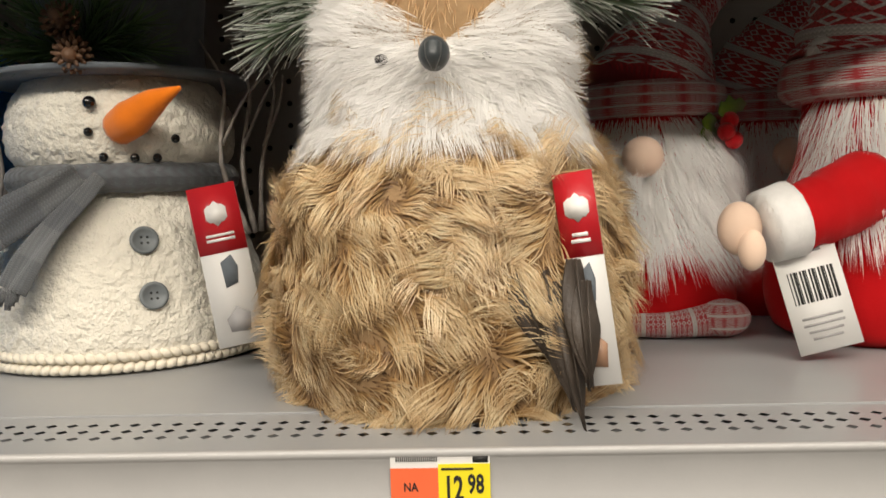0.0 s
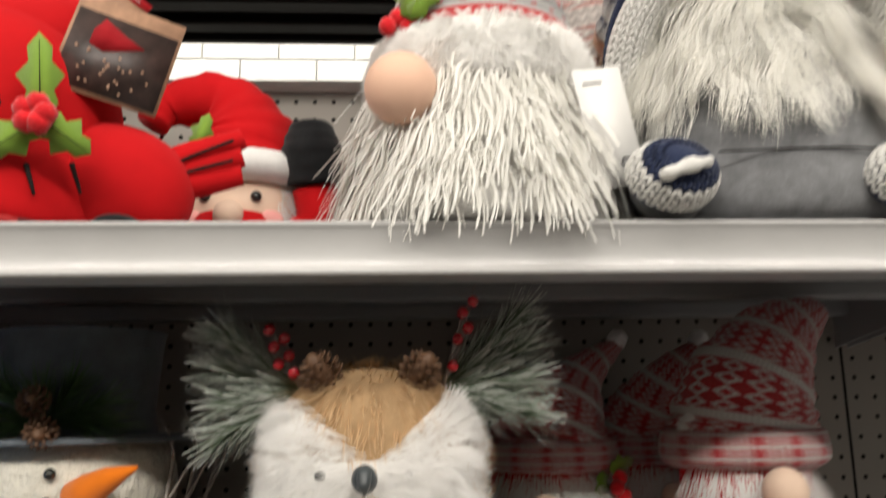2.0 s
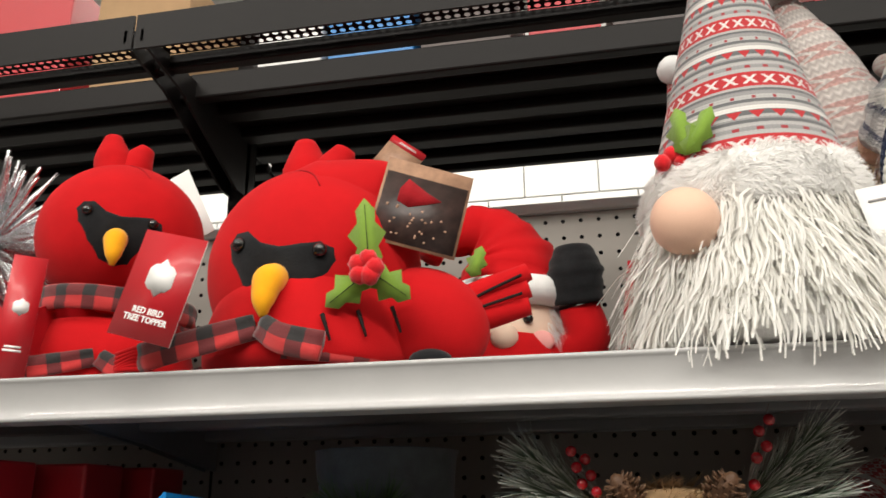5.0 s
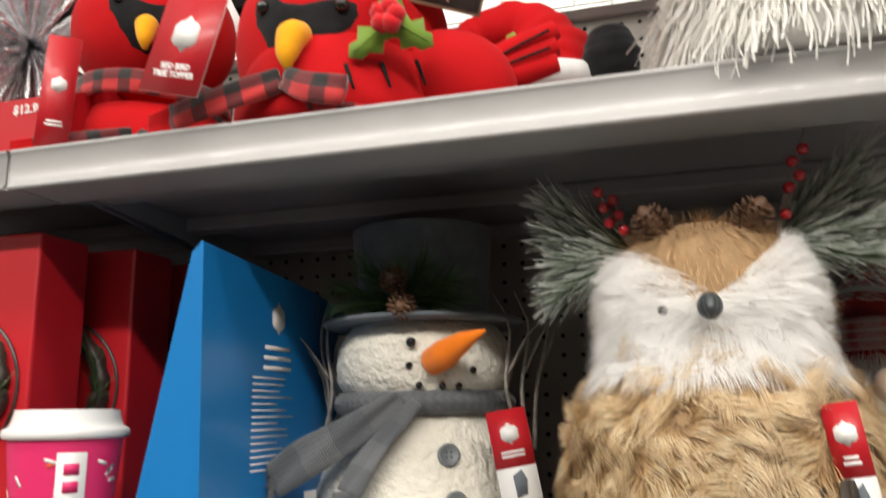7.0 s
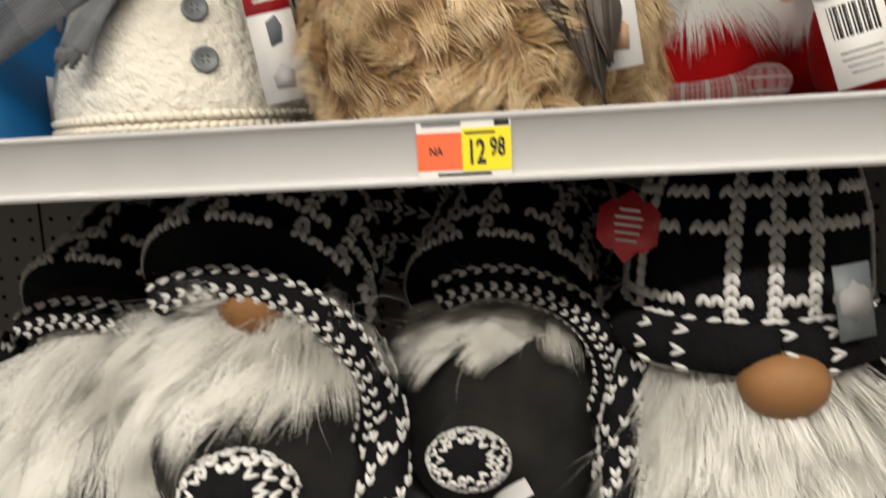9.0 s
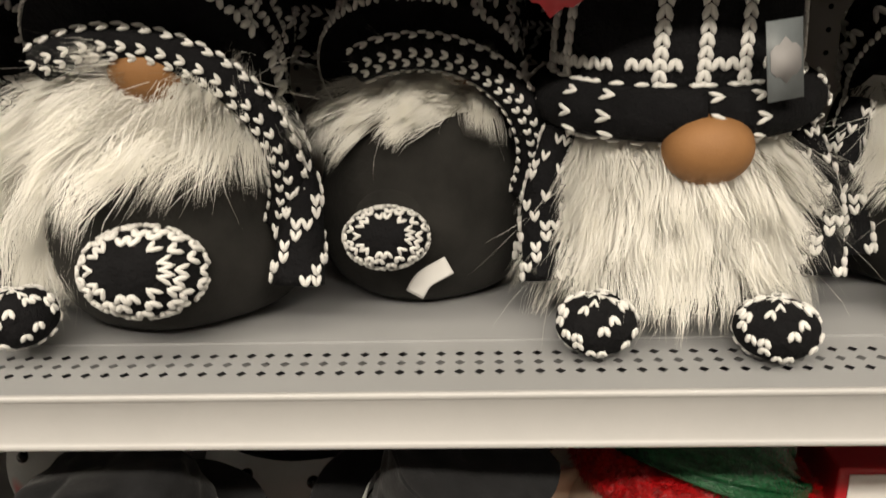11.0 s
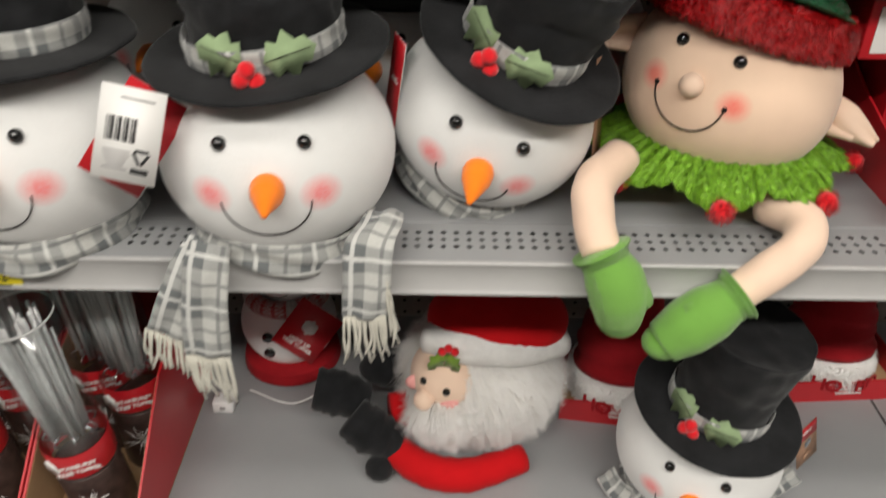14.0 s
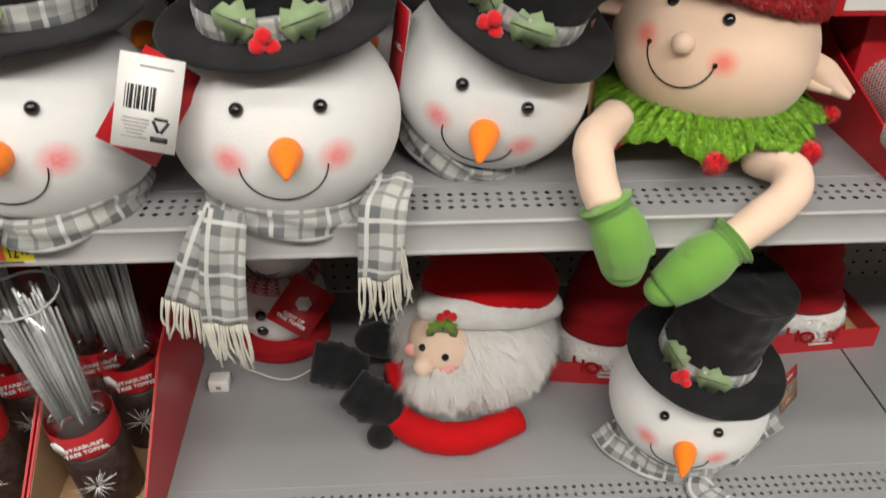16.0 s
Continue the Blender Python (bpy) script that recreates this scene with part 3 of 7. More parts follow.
def hair(P, N, length, width, flow, seed=0, lift=0.35, curl=0.35, swirl=0.6, freq=22.0, droop=0.25, segs=4, clump=0.0, taper=1.0, lock=0.0, per=25, wave=0.0):
    """Tapering strands. flow: the way they lie; swirl: how far a slow noise turns that way; curl: bend within a strand; lock: how far strands gather into locks of per strands."""
    rng = np.random.default_rng(seed)
    n = len(P)
    fl = np.broadcast_to(np.asarray(flow(P) if callable(flow) else flow, float), (n, 3))
    nz = np.array([noise.noise_vector(Vector(p) * freq + Vector((seed, 0, 0))) for p in P])
    nf = np.array([noise.noise_vector(Vector(p) * freq * 3.1 + Vector((0, seed, 3))) for p in P])
    D = fl + swirl * nz
    D -= (D * N).sum(1)[:, None] * N
    D /= np.linalg.norm(D, axis=1)[:, None] + 1e-9
    D = D + lift * N + 0.12 * rng.normal(size=(n, 3))
    D /= np.linalg.norm(D, axis=1)[:, None]
    L = length * (0.7 + 0.6 * rng.random(n))
    if clump:
        L = L * (1 + clump * nf[:, 0])
    side = np.cross(D, N)
    side /= np.linalg.norm(side, axis=1)[:, None] + 1e-9
    W = width * (0.6 + 0.8 * rng.random(n))
    ru = rng.random(n)
    C = np.zeros((n, segs + 1, 3))
    pos, d = P.copy(), D.copy()
    phase = rng.random(n) * 6.28
    for s in range(segs + 1):
        t = s / segs
        C[:, s] = pos
        d = d + curl * (nf * 0.7 + side * np.sin(phase + 4 * t)[:, None] * 0.5) + np.array([0, 0, -droop]) * t
        if wave:
            d = d + side * (wave * np.cos(nz[:, :1] * 7.0 + phase[:, None] * 0.12 + 7.5 * t))
        d /= np.linalg.norm(d, axis=1)[:, None]
        pos = pos + d * (L / segs)[:, None]
    if lock:
        G = rng.choice(n, max(2, n // per), replace=False)
        own = np.concatenate([np.argmin(((P[i:i + 400, None] - P[G][None]) ** 2).sum(2), 1) for i in range(0, n, 400)])
        tt = np.linspace(0, 1, segs + 1)[None, :, None]
        C = C + lock * tt ** 0.8 * (C[G[own]] - C)
        ru = 0.6 * ru + 0.4 * rng.random(len(G))[own]
    V, U = np.zeros((n, 2 * (segs + 1), 3)), np.zeros((n, 2 * (segs + 1), 2))
    for s in range(segs + 1):
        t = s / segs
        w = (W * (1 - taper * t ** 1.6) * 0.5)[:, None]
        V[:, 2 * s], V[:, 2 * s + 1] = C[:, s] - side * w, C[:, s] + side * w
        U[:, 2 * s, 0] = U[:, 2 * s + 1, 0] = ru
        U[:, 2 * s, 1] = U[:, 2 * s + 1, 1] = t
    base = (np.arange(n) * 2 * (segs + 1))[:, None]
    q = np.concatenate([base + np.array([[2 * s, 2 * s + 1, 2 * s + 3, 2 * s + 2]]) for s in range(segs)])
    return V.reshape(-1, 3), [tuple(r) for r in q.tolist()], U.reshape(-1, 2)


def stitches(shape, n, pick, scale=1.0, proud=0.0012, skip=(0, 0)):
    """Knitted V stitches standing proud of a grid of n columns, where pick(column, row) is true."""
    G = shape[0].reshape(-1, n, 3)
    a = np.arange(6) / 6 * 2 * np.pi
    T = np.array([(math.cos(p) * math.cos(q), math.cos(p) * math.sin(q), math.sin(p)) for p in (-1.45, -0.5, 0.5, 1.45) for q in a])
    tf = grid_faces(6, 4) + [tuple(reversed(range(6))), tuple(range(18, 24))]
    V, F, k = [], [], 0
    mid = G.mean(1)
    for j in range(skip[0], len(G) - 1 - skip[1]):
        for i in range(n):
            if not pick(i, j):
                continue
            p = (G[j, i] + G[j + 1, i]) / 2
            al, ar = G[j + 1, i] - G[j, i], G[j, (i + 1) % n] - G[j, i - 1]
            h, w = np.linalg.norm(al), np.linalg.norm(ar) / 2
            if h < 1e-5 or w < 1e-5:
                continue
            al, ar = al / h, ar / (2 * w)
            nn = np.cross(ar, al)
            nn /= np.linalg.norm(nn) + 1e-9
            if nn @ (p - (mid[j] + mid[j + 1]) / 2) < 0:
                nn = -nn
            for s in (-1, 1):
                d = al * 0.92 - ar * 0.40 * s
                d /= np.linalg.norm(d)
                e = np.cross(nn, d)
                q = p + ar * (w * 0.24 * s) + nn * proud
                V.append(q + (T[:, :1] * e * w * 0.27 + T[:, 1:2] * nn * min(w, h) * 0.26 + T[:, 2:] * d * h * 0.60) * scale)
                F += [tuple(x + k for x in f) for f in tf]
                k += 24
    if not V:
        V = [np.zeros((3, 3))]
        F = [(0, 1, 2)]
    V = np.concatenate(V)
    return V, F, np.zeros((len(V), 2))


def plaid_pick(i, j, cu=14, cv=9):
    return i % cu in (0, 3, 6) or j % cv in (0, 3) and (i + j) % 5 != 2


def tooth_pick(i, j):
    return (i + 2 * (j // 2)) % 5 in (0, 1) and (i + j) % 3 != 0


def text_shape(words, size, depth=0.0003, bold=0.0, align="CENTER"):
    cu = bpy.data.curves.new("words", "FONT")
    cu.body, cu.size, cu.extrude, cu.align_x, cu.align_y, cu.offset, cu.resolution_u = words, size, depth, align, "CENTER", bold, 2
    ob = bpy.data.objects.new("words", cu)
    me = ob.to_mesh()
    V = np.array([v.co[:] for v in me.vertices])
    F = [tuple(p.vertices) for p in me.polygons]
    ob.to_mesh_clear()
    bpy.data.objects.remove(ob)
    bpy.data.curves.remove(cu)
    V = np.stack([V[:, 0], -V[:, 2], V[:, 1]], 1)
    return V, F, None


def quad_card(w, h, thick=0.0006):
    return box(-w / 2, -thick / 2, -h / 2, w / 2, thick / 2, h / 2)


def bars(rows, w, h, gap, y=-0.0008, seed=0, align=0.5):
    """Lines of small print as plain bars, centred."""
    rng = random.Random(seed)
    out = []
    for i in range(rows):
        ww = w * (0.55 + 0.45 * rng.random())
        x0 = -w / 2 + (w - ww) * align
        out.append(box(x0, y - 0.0002, -i * gap - h / 2, x0 + ww, y + 0.0002, -i * gap + h / 2))
    return join(*out)


def badge(s=1.0):
    """The eight-sided plaque printed on the tags."""
    return slab([(x * s, z * s) for x, z in ((-0.5, 0.25), (-0.32, 0.42), (-0.2, 0.42), (0, 0.62), (0.2, 0.42), (0.32, 0.42), (0.5, 0.25), (0.5, -0.25), (0.32, -0.42), (0.2, -0.42), (0, -0.62), (-0.2, -0.42), (-0.32, -0.42), (-0.5, -0.25))], 0.0004)


def holly_leaf(length, width, spikes=3):
    top = []
    for i in range(spikes * 2 + 1):
        s = i / (spikes * 2)
        w = width / 2 * math.sin(math.pi * (0.12 + 0.85 * s)) * (1.25 if i % 2 else 0.7)
        top.append((s * length, w))
    pts = [(0, 0)] + top[1:-1] + [(length, 0)] + [(a, -b) for a, b in reversed(top[1:-1])]
    sh = slab(pts, 0.0016)
    vein = tube([(0.002, -0.0011, 0), (length * 0.9, -0.0011, 0)], [0.0006, 0.0003], 6, 2)
    V = sh[0].copy()
    V[:, 1] += -0.12 * np.abs(V[:, 2]) + 0.003 * np.sin(V[:, 0] / length * 3)
    return (V, sh[1], sh[2]), vein


def needles(P0, axis, n, length, width, seed, spread=0.9):
    """Pine needles round a stem."""
    rng = np.random.default_rng(seed)
    ax = np.array(axis, float)
    L = np.linalg.norm(ax)
    ax = ax / L
    s = rng.random(n)
    P = np.array(P0) + ax * (s * L)[:, None]
    N = rng.normal(size=(n, 3))
    N -= (N @ ax)[:, None] * ax
    N /= np.linalg.norm(N, axis=1)[:, None]
    return hair(P, N, length, width, ax, seed, lift=spread, curl=0.08, swirl=0.15, droop=0.05, segs=2, taper=0.5)


def pinecone(c, r, h, axis=(0, 0, 1)):
    out = [moved(blob((0, 0, h / 2), (r * 0.6, r * 0.6, h / 2), 10, 8), Matrix.Identity(4))]
    k = 0
    for j in range(7):
        z = h * (0.08 + 0.12 * j)
        rr = r * math.sin(math.pi * (0.22 + 0.68 * j / 7))
        for i in range(8):
            a = (i + 0.5 * (j % 2)) * math.pi / 4
            out.append(moved(blob((0, 0, 0), (r * 0.16, r * 0.34, r * 0.075), 6, 4), pose(rr * math.cos(a), rr * math.sin(a), z, 25, 0, math.degrees(a) - 90)))
            k += 1
    q = Vector((0, 0, 1)).rotation_difference(Vector(axis)).to_matrix().to_4x4()
    return moved(join(*out), Matrix.Translation(c) @ q)


# ---- structure ----
SHELF = {1: (1.9575, 0.04), 2: (1.57, 0.0), 3: (1.2628, 0.002), 4: (0.8988, 0.006), 5: (0.4302, 0.011)}
BACK = 0.53
BAYS = ((-1.83, -0.612), (-0.608, 0.61), (0.614, 1.83))
PITCH = 0.0127


def holed(x0, x1, y0, rows, p, r, n=4):
    """A flat sheet of square cells, each with a hole through it (in x-y, at z 0)."""
    cols = int(round((x1 - x0) / p))
    p2 = (x1 - x0) / cols
    V, F = [], []
    k = 0
    for j in range(rows):
        for i in range(cols):
            cx, cy = x0 + (i + 0.5) * p2, y0 + (j + 0.5) * p
            V += [(cx - p2 / 2, cy - p / 2, 0), (cx + p2 / 2, cy - p / 2, 0), (cx + p2 / 2, cy + p / 2, 0), (cx - p2 / 2, cy + p / 2, 0)]
            for q in range(n):
                a = -math.pi / 2 + 2 * math.pi * q / n
                V.append((cx + r * math.cos(a), cy + r * math.sin(a), 0))
            if n == 4:
                F += [(k, k + 1, k + 4), (k + 1, k + 5, k + 4), (k + 1, k + 2, k + 5), (k + 2, k + 6, k + 5), (k + 2, k + 3, k + 6), (k + 3, k + 7, k + 6), (k + 3, k, k + 7), (k, k + 4, k + 7)]
            else:
                h = n // 4
                for c in range(4):
                    s = c * h
                    F.append((k + c, k + (c + 1) % 4, k + 4 + (s + h // 2) % n, k + 4 + s % n))
                    F.append((k + (c + 1) % 4, k + 4 + (s + h) % n, k + 4 + (s + h // 2) % n))
            k += 4 + n
    return np.array(V, float), F, None


def shelf(bay, z, y, deck="steel", lip="lip", gap=False):
    x0, x1 = bay
    s = thing("shelf", ((x0 + x1) / 2, y, z), "grey painted steel gondola shelf with a punched front strip", "shelf", "gondola shelves", kind="structure")
    h = (x1 - x0) / 2
    d = BACK - y - 0.006
    hy = 0.0285 - PITCH / 2
    g = Geo()
    g.add(box(-h, 0.004, -0.0012, h, hy, 0), deck)
    g.add(holed(-h, h, hy, 3, PITCH, 0.0036), deck)
    ye = hy + 3 * PITCH
    g.add(box(-h, ye, -0.0012, h, ye + 0.012, 0.0), deck)
    g.add(box(-h, ye + 0.012, -0.0012, h, d, 0.0012, 0.0004), deck)
    # channel under the punched strip, then ribs below the deck
    g.add(box(-h, 0.006, -0.034, h, ye + 0.014, -0.0325), deck)
    g.add(box(-h, ye + 0.012, -0.034, h, ye + 0.0135, -0.0014), deck)
    for k in range(3):
        yy = ye + 0.05 + k * (d - ye - 0.09) / 2
        g.add(box(-h, yy, -0.020, h, yy + 0.03, -0.0014, 0.003), deck)
    g.obj("deck", s, flat=True)
    g = Geo()
    prof = [(0.004, 0.0), (0.0012, 0.0002), (0.0, -0.0008), (0.0, -0.003), (0.0012, -0.0042), (0.0022, -0.0055), (0.0022, -0.0325), (0.0010, -0.0345), (-0.0004, -0.0362), (0.0006, -0.0382), (0.004, -0.0385), (0.006, -0.0365), (0.006, -0.0015)]
    P = np.array(prof)
    n = len(P)
    V = np.concatenate([np.stack([np.full(n, e), P[:, 0], P[:, 1]], 1) for e in (-h, h)])
    F = [(i, (i + 1) % n, (i + 1) % n + n, i + n) for i in range(n)] + [tuple(range(n)), tuple(reversed(range(n, 2 * n)))]
    g.add((V, F, None), lip)
    g.obj("front_lip", s, "pale grey price rail with rolled edges", flat=False)
    for e in (-1, 1):
        br = slab([(0.02, -0.002), (d, -0.002), (d, -0.06), (0.30, -0.035), (0.02, -0.012)], 0.003)
        part("bracket", moved(br, pose(e * (h - 0.006), 0, 0, 0, 0, 90)), deck, s, flat=True)
    return s


for k, (z, y) in SHELF.items():
    for bay in BAYS:
        shelf(bay, z, y)

# the dark storage shelf over the display: front strip, a slot, then a ribbed deck
for bay in BAYS:
    x0, x1 = bay
    h = (x1 - x0) / 2
    s = thing("upper_shelf", ((x0 + x1) / 2, 0.225, 2.44), "dark brown steel storage shelf with a punched strip, seen from below", "shelf", "upper shelves", kind="structure")
    g = Geo()
    g.add(box(-h, 0.0, -0.03, h, 0.004, 0.02), "steel_dark")
    g.add(box(-h, 0.004, -0.0012, h, 0.016, 0), "steel_dark")
    g.add(holed(-h, h, 0.016, 4, 0.0127, 0.0042, 8), "steel_dark")
    g.add(box(-h, 0.067, -0.022, h, 0.085, 0.0, 0.002), "steel_dark")
    g.obj("front_strip", s, flat=True)
    g = Geo()
    g.add(box(-h, 0.140, -0.028, h, 0.16, 0.012, 0.003), "steel_dark")
    g.add(box(-h, 0.16, -0.002, h, 0.49, 0.0), "steel_dark")
    for yy in (0.21, 0.29, 0.37, 0.44):
        g.add(box(-h, yy, -0.018, h, yy + 0.034, -0.0015, 0.004), "steel_dark")
    g.add(box(-h, 0.49, -0.022, h, 0.505, 0.014, 0.003), "steel_dark")
    g.obj("deck", s, flat=True)
    for e in (-1, 1):
        br = slab([(0.0, -0.002), (0.33, -0.002), (0.33, -0.11), (0.29, -0.11), (0.10, -0.035), (0.0, -0.02)], 0.004)
        part("bracket", moved(br, pose(e * (h - 0.01), 0, 0, 0, 0, 90)), "steel_dark", s, flat=True)
for x in (-1.83, -0.61, 0.612, 1.83):
    u = Geo().add(box(x - 0.014, BACK + 0.012, 0, x + 0.014, BACK + 0.05, 2.95, 0.002), "steel_dark")
    for k in range(40):
        # slots are thin near-black boxes, their inner shade given as colour
        u.add(box(x - 0.003, BACK + 0.0112, 2.0 + k * 0.0254, x + 0.003, BACK + 0.0124, 2.012 + k * 0.0254), "hole")
    tagged(u.obj("upright", flat=True), "dark slotted steel gondola upright behind the shelves", "upright", "uprights", "structure")

for i, (x0, x1) in enumerate(BAYS):
    g = Geo().add(moved(holed(x0, x1, 0.10, 80, 0.0254, 0.0032, 8), pose(0, BACK, 0.12, 90, 0, 0)), "peg")
    tagged(g.obj("back_panel", flat=True), "cream perforated pegboard back panel of the gondola", "back panel", "back panels", "structure")
    # added dark sheet, so the peg holes look shaded inside
    tagged(Geo().add(box(x0, BACK + 0.008, 0.1, x1, BACK + 0.011, 2.35 - 0.1), "hole").obj("hole_shade_sheet", flat=True), "near-black sheet added behind the pegboard to shade its holes", "back panel", "", "structure")
    tagged(Geo().add(box(x0, BACK - 0.008, 2.2535, x1, BACK + 0.02, 2.268, 0.002), "white_card").obj("panel_cap", flat=True), "white cap rail on top of the pegboard", "trim", "", "structure")

tagged(Geo().add(box(-7, -8, -0.1, 7, 6, 0), "floor").obj("floor", flat=True), "pale vinyl store floor", "floor", kind="structure")
tagged(Geo().add(box(-7, -8, 5.2, 7, 6, 5.3), "ceil").obj("ceiling", flat=True), "white store ceiling", "ceiling", kind="structure")
tagged(Geo().add(box(-7, -8.1, 0, 7, -8.0, 5.2), "wall").obj("wall_south", flat=True), "plain white store wall", "wall", kind="structure")
tagged(Geo().add(box(-7.1, -8, 0, -7, 6, 5.2), "wall").obj("wall_west", flat=True), "plain white store wall", "wall", kind="structure")
tagged(Geo().add(box(7, -8, 0, 7.1, 6, 5.2), "wall").obj("wall_east", flat=True), "plain white store wall", "wall", kind="structure")
wn = tagged(Geo().add(box(-7, 3.52, 0, 7, 3.62, 5.2), "mortar").obj("wall_north", flat=True), "white painted concrete block wall", "wall", kind="structure")
tagged(Geo().add(box(-6, -2.7, 0, 6, -2.2, 2.1), "goods").obj("opposite_shelving", flat=True), "plain stocked shelving across the aisle", "shelving", kind="structure")
blk = Geo().add(box(-0.1965, -0.012, -0.0965, 0.1965, 0.012, 0.0965, 0.004), "wall").obj("block", wn, flat=True)
blk.location = (0, 3.51, 2.6)
for r in range(12):
    for c in range(16):
        b = blk if (r, c) == (0, 0) else blk.copy()
        if b is not blk:
            scene.collection.objects.link(b)
        b.location = (-3.4 + c * 0.4 + 0.2 * (r % 2), 3.51, 2.35 + r * 0.2)


# ---- second shelf: owl, snowman, gnomes, boxes ----
def zs(k):
    return SHELF[k][0] + 0.0012


def hang_tag(at, w, h, label, normal=(0, -1, 0), roll=0.0, red=0.42, words=(), badge_size=0.02, body="white_card", seed=1, dark=True, head="red_card", thick=0.0008):
    """A printed card: a red head with a plaque, and a body with bars and a small picture."""
    t = new("hang_tag")
    t.matrix_basis = facing(at, normal) @ pose(0, 0, 0, 0, roll, 0)
    tagged(t, label, "tag", "hang tags")
    part("card", quad_card(w, h, thick), body, t)
    y = -thick / 2 - 0.0004
    if red > 0:
        part("head", box(-w / 2, y, h / 2 - h * red, w / 2, y + 0.0003, h / 2), head, t, "red printed head")
        if badge_size:
            part("plaque", moved(badge(badge_size), Matrix.Translation((0, y - 0.0003, h / 2 - h * red * 0.42))), "white_card", t, "white plaque")
        zt = h / 2 - h * red * (0.74 if badge_size else 0.4)
        if words:
            for i, wd in enumerate(words):
                part("lettering", moved(text_shape(wd, w * 0.115, bold=0.0002), Matrix.Translation((0, y - 0.0003, zt - i * w * 0.11))), "white_card", t, "white lettering")
        else:
            part("small_print", moved(bars(2, w * 0.6, h * 0.018, h * 0.03, y, seed), Matrix.Translation((0, -0.0003, zt))), "white_card", t)
    if dark and red < 0.9:
        zb = h / 2 - h * red
        g = Geo()
        rng = random.Random(seed)
        hh = h * (1 - red)
        g.add(moved(slab([(-0.10 * w, 0.0), (0.16 * w, 0.02 * h), (0.22 * w, 0.12 * h), (0.12 * w, 0.2 * h), (-0.12 * w, 0.16 * h)], 0.0004), Matrix.Translation((0, y, zb - hh * 0.38))), "slate_felt")
        g.add(moved(slab([(-0.2 * w, 0.0), (0.2 * w, -0.01 * h), (0.26 * w, 0.1 * h), (0, 0.15 * h), (-0.24 * w, 0.08 * h)], 0.0004), Matrix.Translation((0.02 * w, y, zb - hh * 0.85))), "print_tan" if seed % 2 else "ink_grey")
        g.obj("picture", t, "small printed picture")
    return t


# owl
OWL = (0.003, 0.152, zs(2))
owl = thing("owl_figure", OWL, "tan faux-fur owl tree topper with frosted pine ears", "owl figure")
ob = curve_profile([(0.112, 0.0), (0.120, 0.03), (0.121, 0.08), (0.112, 0.13), (0.094, 0.165), (0.086, 0.19), (0.087, 0.215), (0.080, 0.245), (0.060, 0.272), (0.03, 0.286), (0.002, 0.290)])
body = lathe(ob, 48, 1.0, 0.98)
low = lathe(ob[:25], 48, 1.0, 0.98)
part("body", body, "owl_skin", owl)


def owl_face(P):
    """True on the pale face discs beside the beak."""
    fuzz = 0.006 * np.sin(P @ np.array([9100.0, 7300.0, 8700.0]))
    x, z = P[:, 0] + fuzz, P[:, 2] + fuzz * 0.6
    return (P[:, 1] < -0.01) & (z > 0.168) & (z < 0.262 - 1.6 * (np.abs(x) - 0.045) ** 2 * 6) & ((np.abs(x) > 1.25 * (z - 0.216)) | (z < 0.216)) & (np.abs(x) < 0.080)


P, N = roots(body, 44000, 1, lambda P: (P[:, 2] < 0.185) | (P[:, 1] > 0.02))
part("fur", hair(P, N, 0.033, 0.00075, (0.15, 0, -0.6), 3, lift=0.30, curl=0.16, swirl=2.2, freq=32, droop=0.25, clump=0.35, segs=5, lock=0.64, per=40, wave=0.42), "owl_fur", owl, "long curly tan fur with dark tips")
P, N = roots(body, 9000, 2, lambda P: (P[:, 2] > 0.20) & ~owl_face(P) & (P[:, 1] < 0.06))
part("crown_fur", hair(P, N, 0.020, 0.0007, (0, -0.2, -1), 5, lock=0.3, per=15, lift=0.6, curl=0.15, swirl=0.3, droop=0.1), "fawn_fur", owl, "short fawn fur")
fc = [f for f in body[1] if len(f) == 4 and body[0][list(f)].mean(0)[1] < -0.02 and 0.17 < body[0][list(f)].mean(0)[2] < 0.222 and abs(body[0][list(f)].mean(0)[0]) < 0.066]
part("face_pad", (body[0] * np.array([1.012, 1.02, 1.0]), fc, body[2]), "white_skin", owl, "white face backing")
P, N = roots(body, 110000, 4, owl_face)
part("face_fur", hair(P, N, 0.020, 0.00042, lambda P: np.stack([np.sign(P[:, 0]) * 0.8, 0 * P[:, 0], (P[:, 2] - 0.22) * 12], 1), 6, lift=0.45, curl=0.25, swirl=0.5, droop=0.1, lock=0.3, per=25), "white_fur", owl, "soft white face fur")
P, N = roots(body, 90000, 7, lambda P: (P[:, 1] < -0.03) & (P[:, 2] > 0.165) & (P[:, 2] < 0.205))
part("moustache", hair(P, N, 0.029, 0.0005, lambda P: np.stack([P[:, 0] * 6, 0 * P[:, 0] - 0.2, 0 * P[:, 0] - 1.0], 1), 8, lift=0.5, curl=0.12, swirl=0.35, droop=0.3, lock=0.45, per=45), "white_fur", owl, "long white fur below the beak")
part("beak", moved(join(blob((0, -0.006, 0), (0.0105, 0.012, 0.0115), 16, 10), tube([(0, -0.014, 0.004), (0, -0.019, -0.004), (0, -0.016, -0.012)], [0.006, 0.005, 0.001], 10)), Matrix.Translation((-0.002, -0.098, 0.209)) @ Matrix.Scale(0.86, 4)), "beak_dark", owl, "dark grey beak")
for x in (-0.034, 0.027):
    part("eye", moved(blob((0, 0, 0), (0.0045, 0.004, 0.0036), 14, 8), Matrix.Translation((x, -0.0800, 0.210))), "eye", owl, "small dark bead eye")
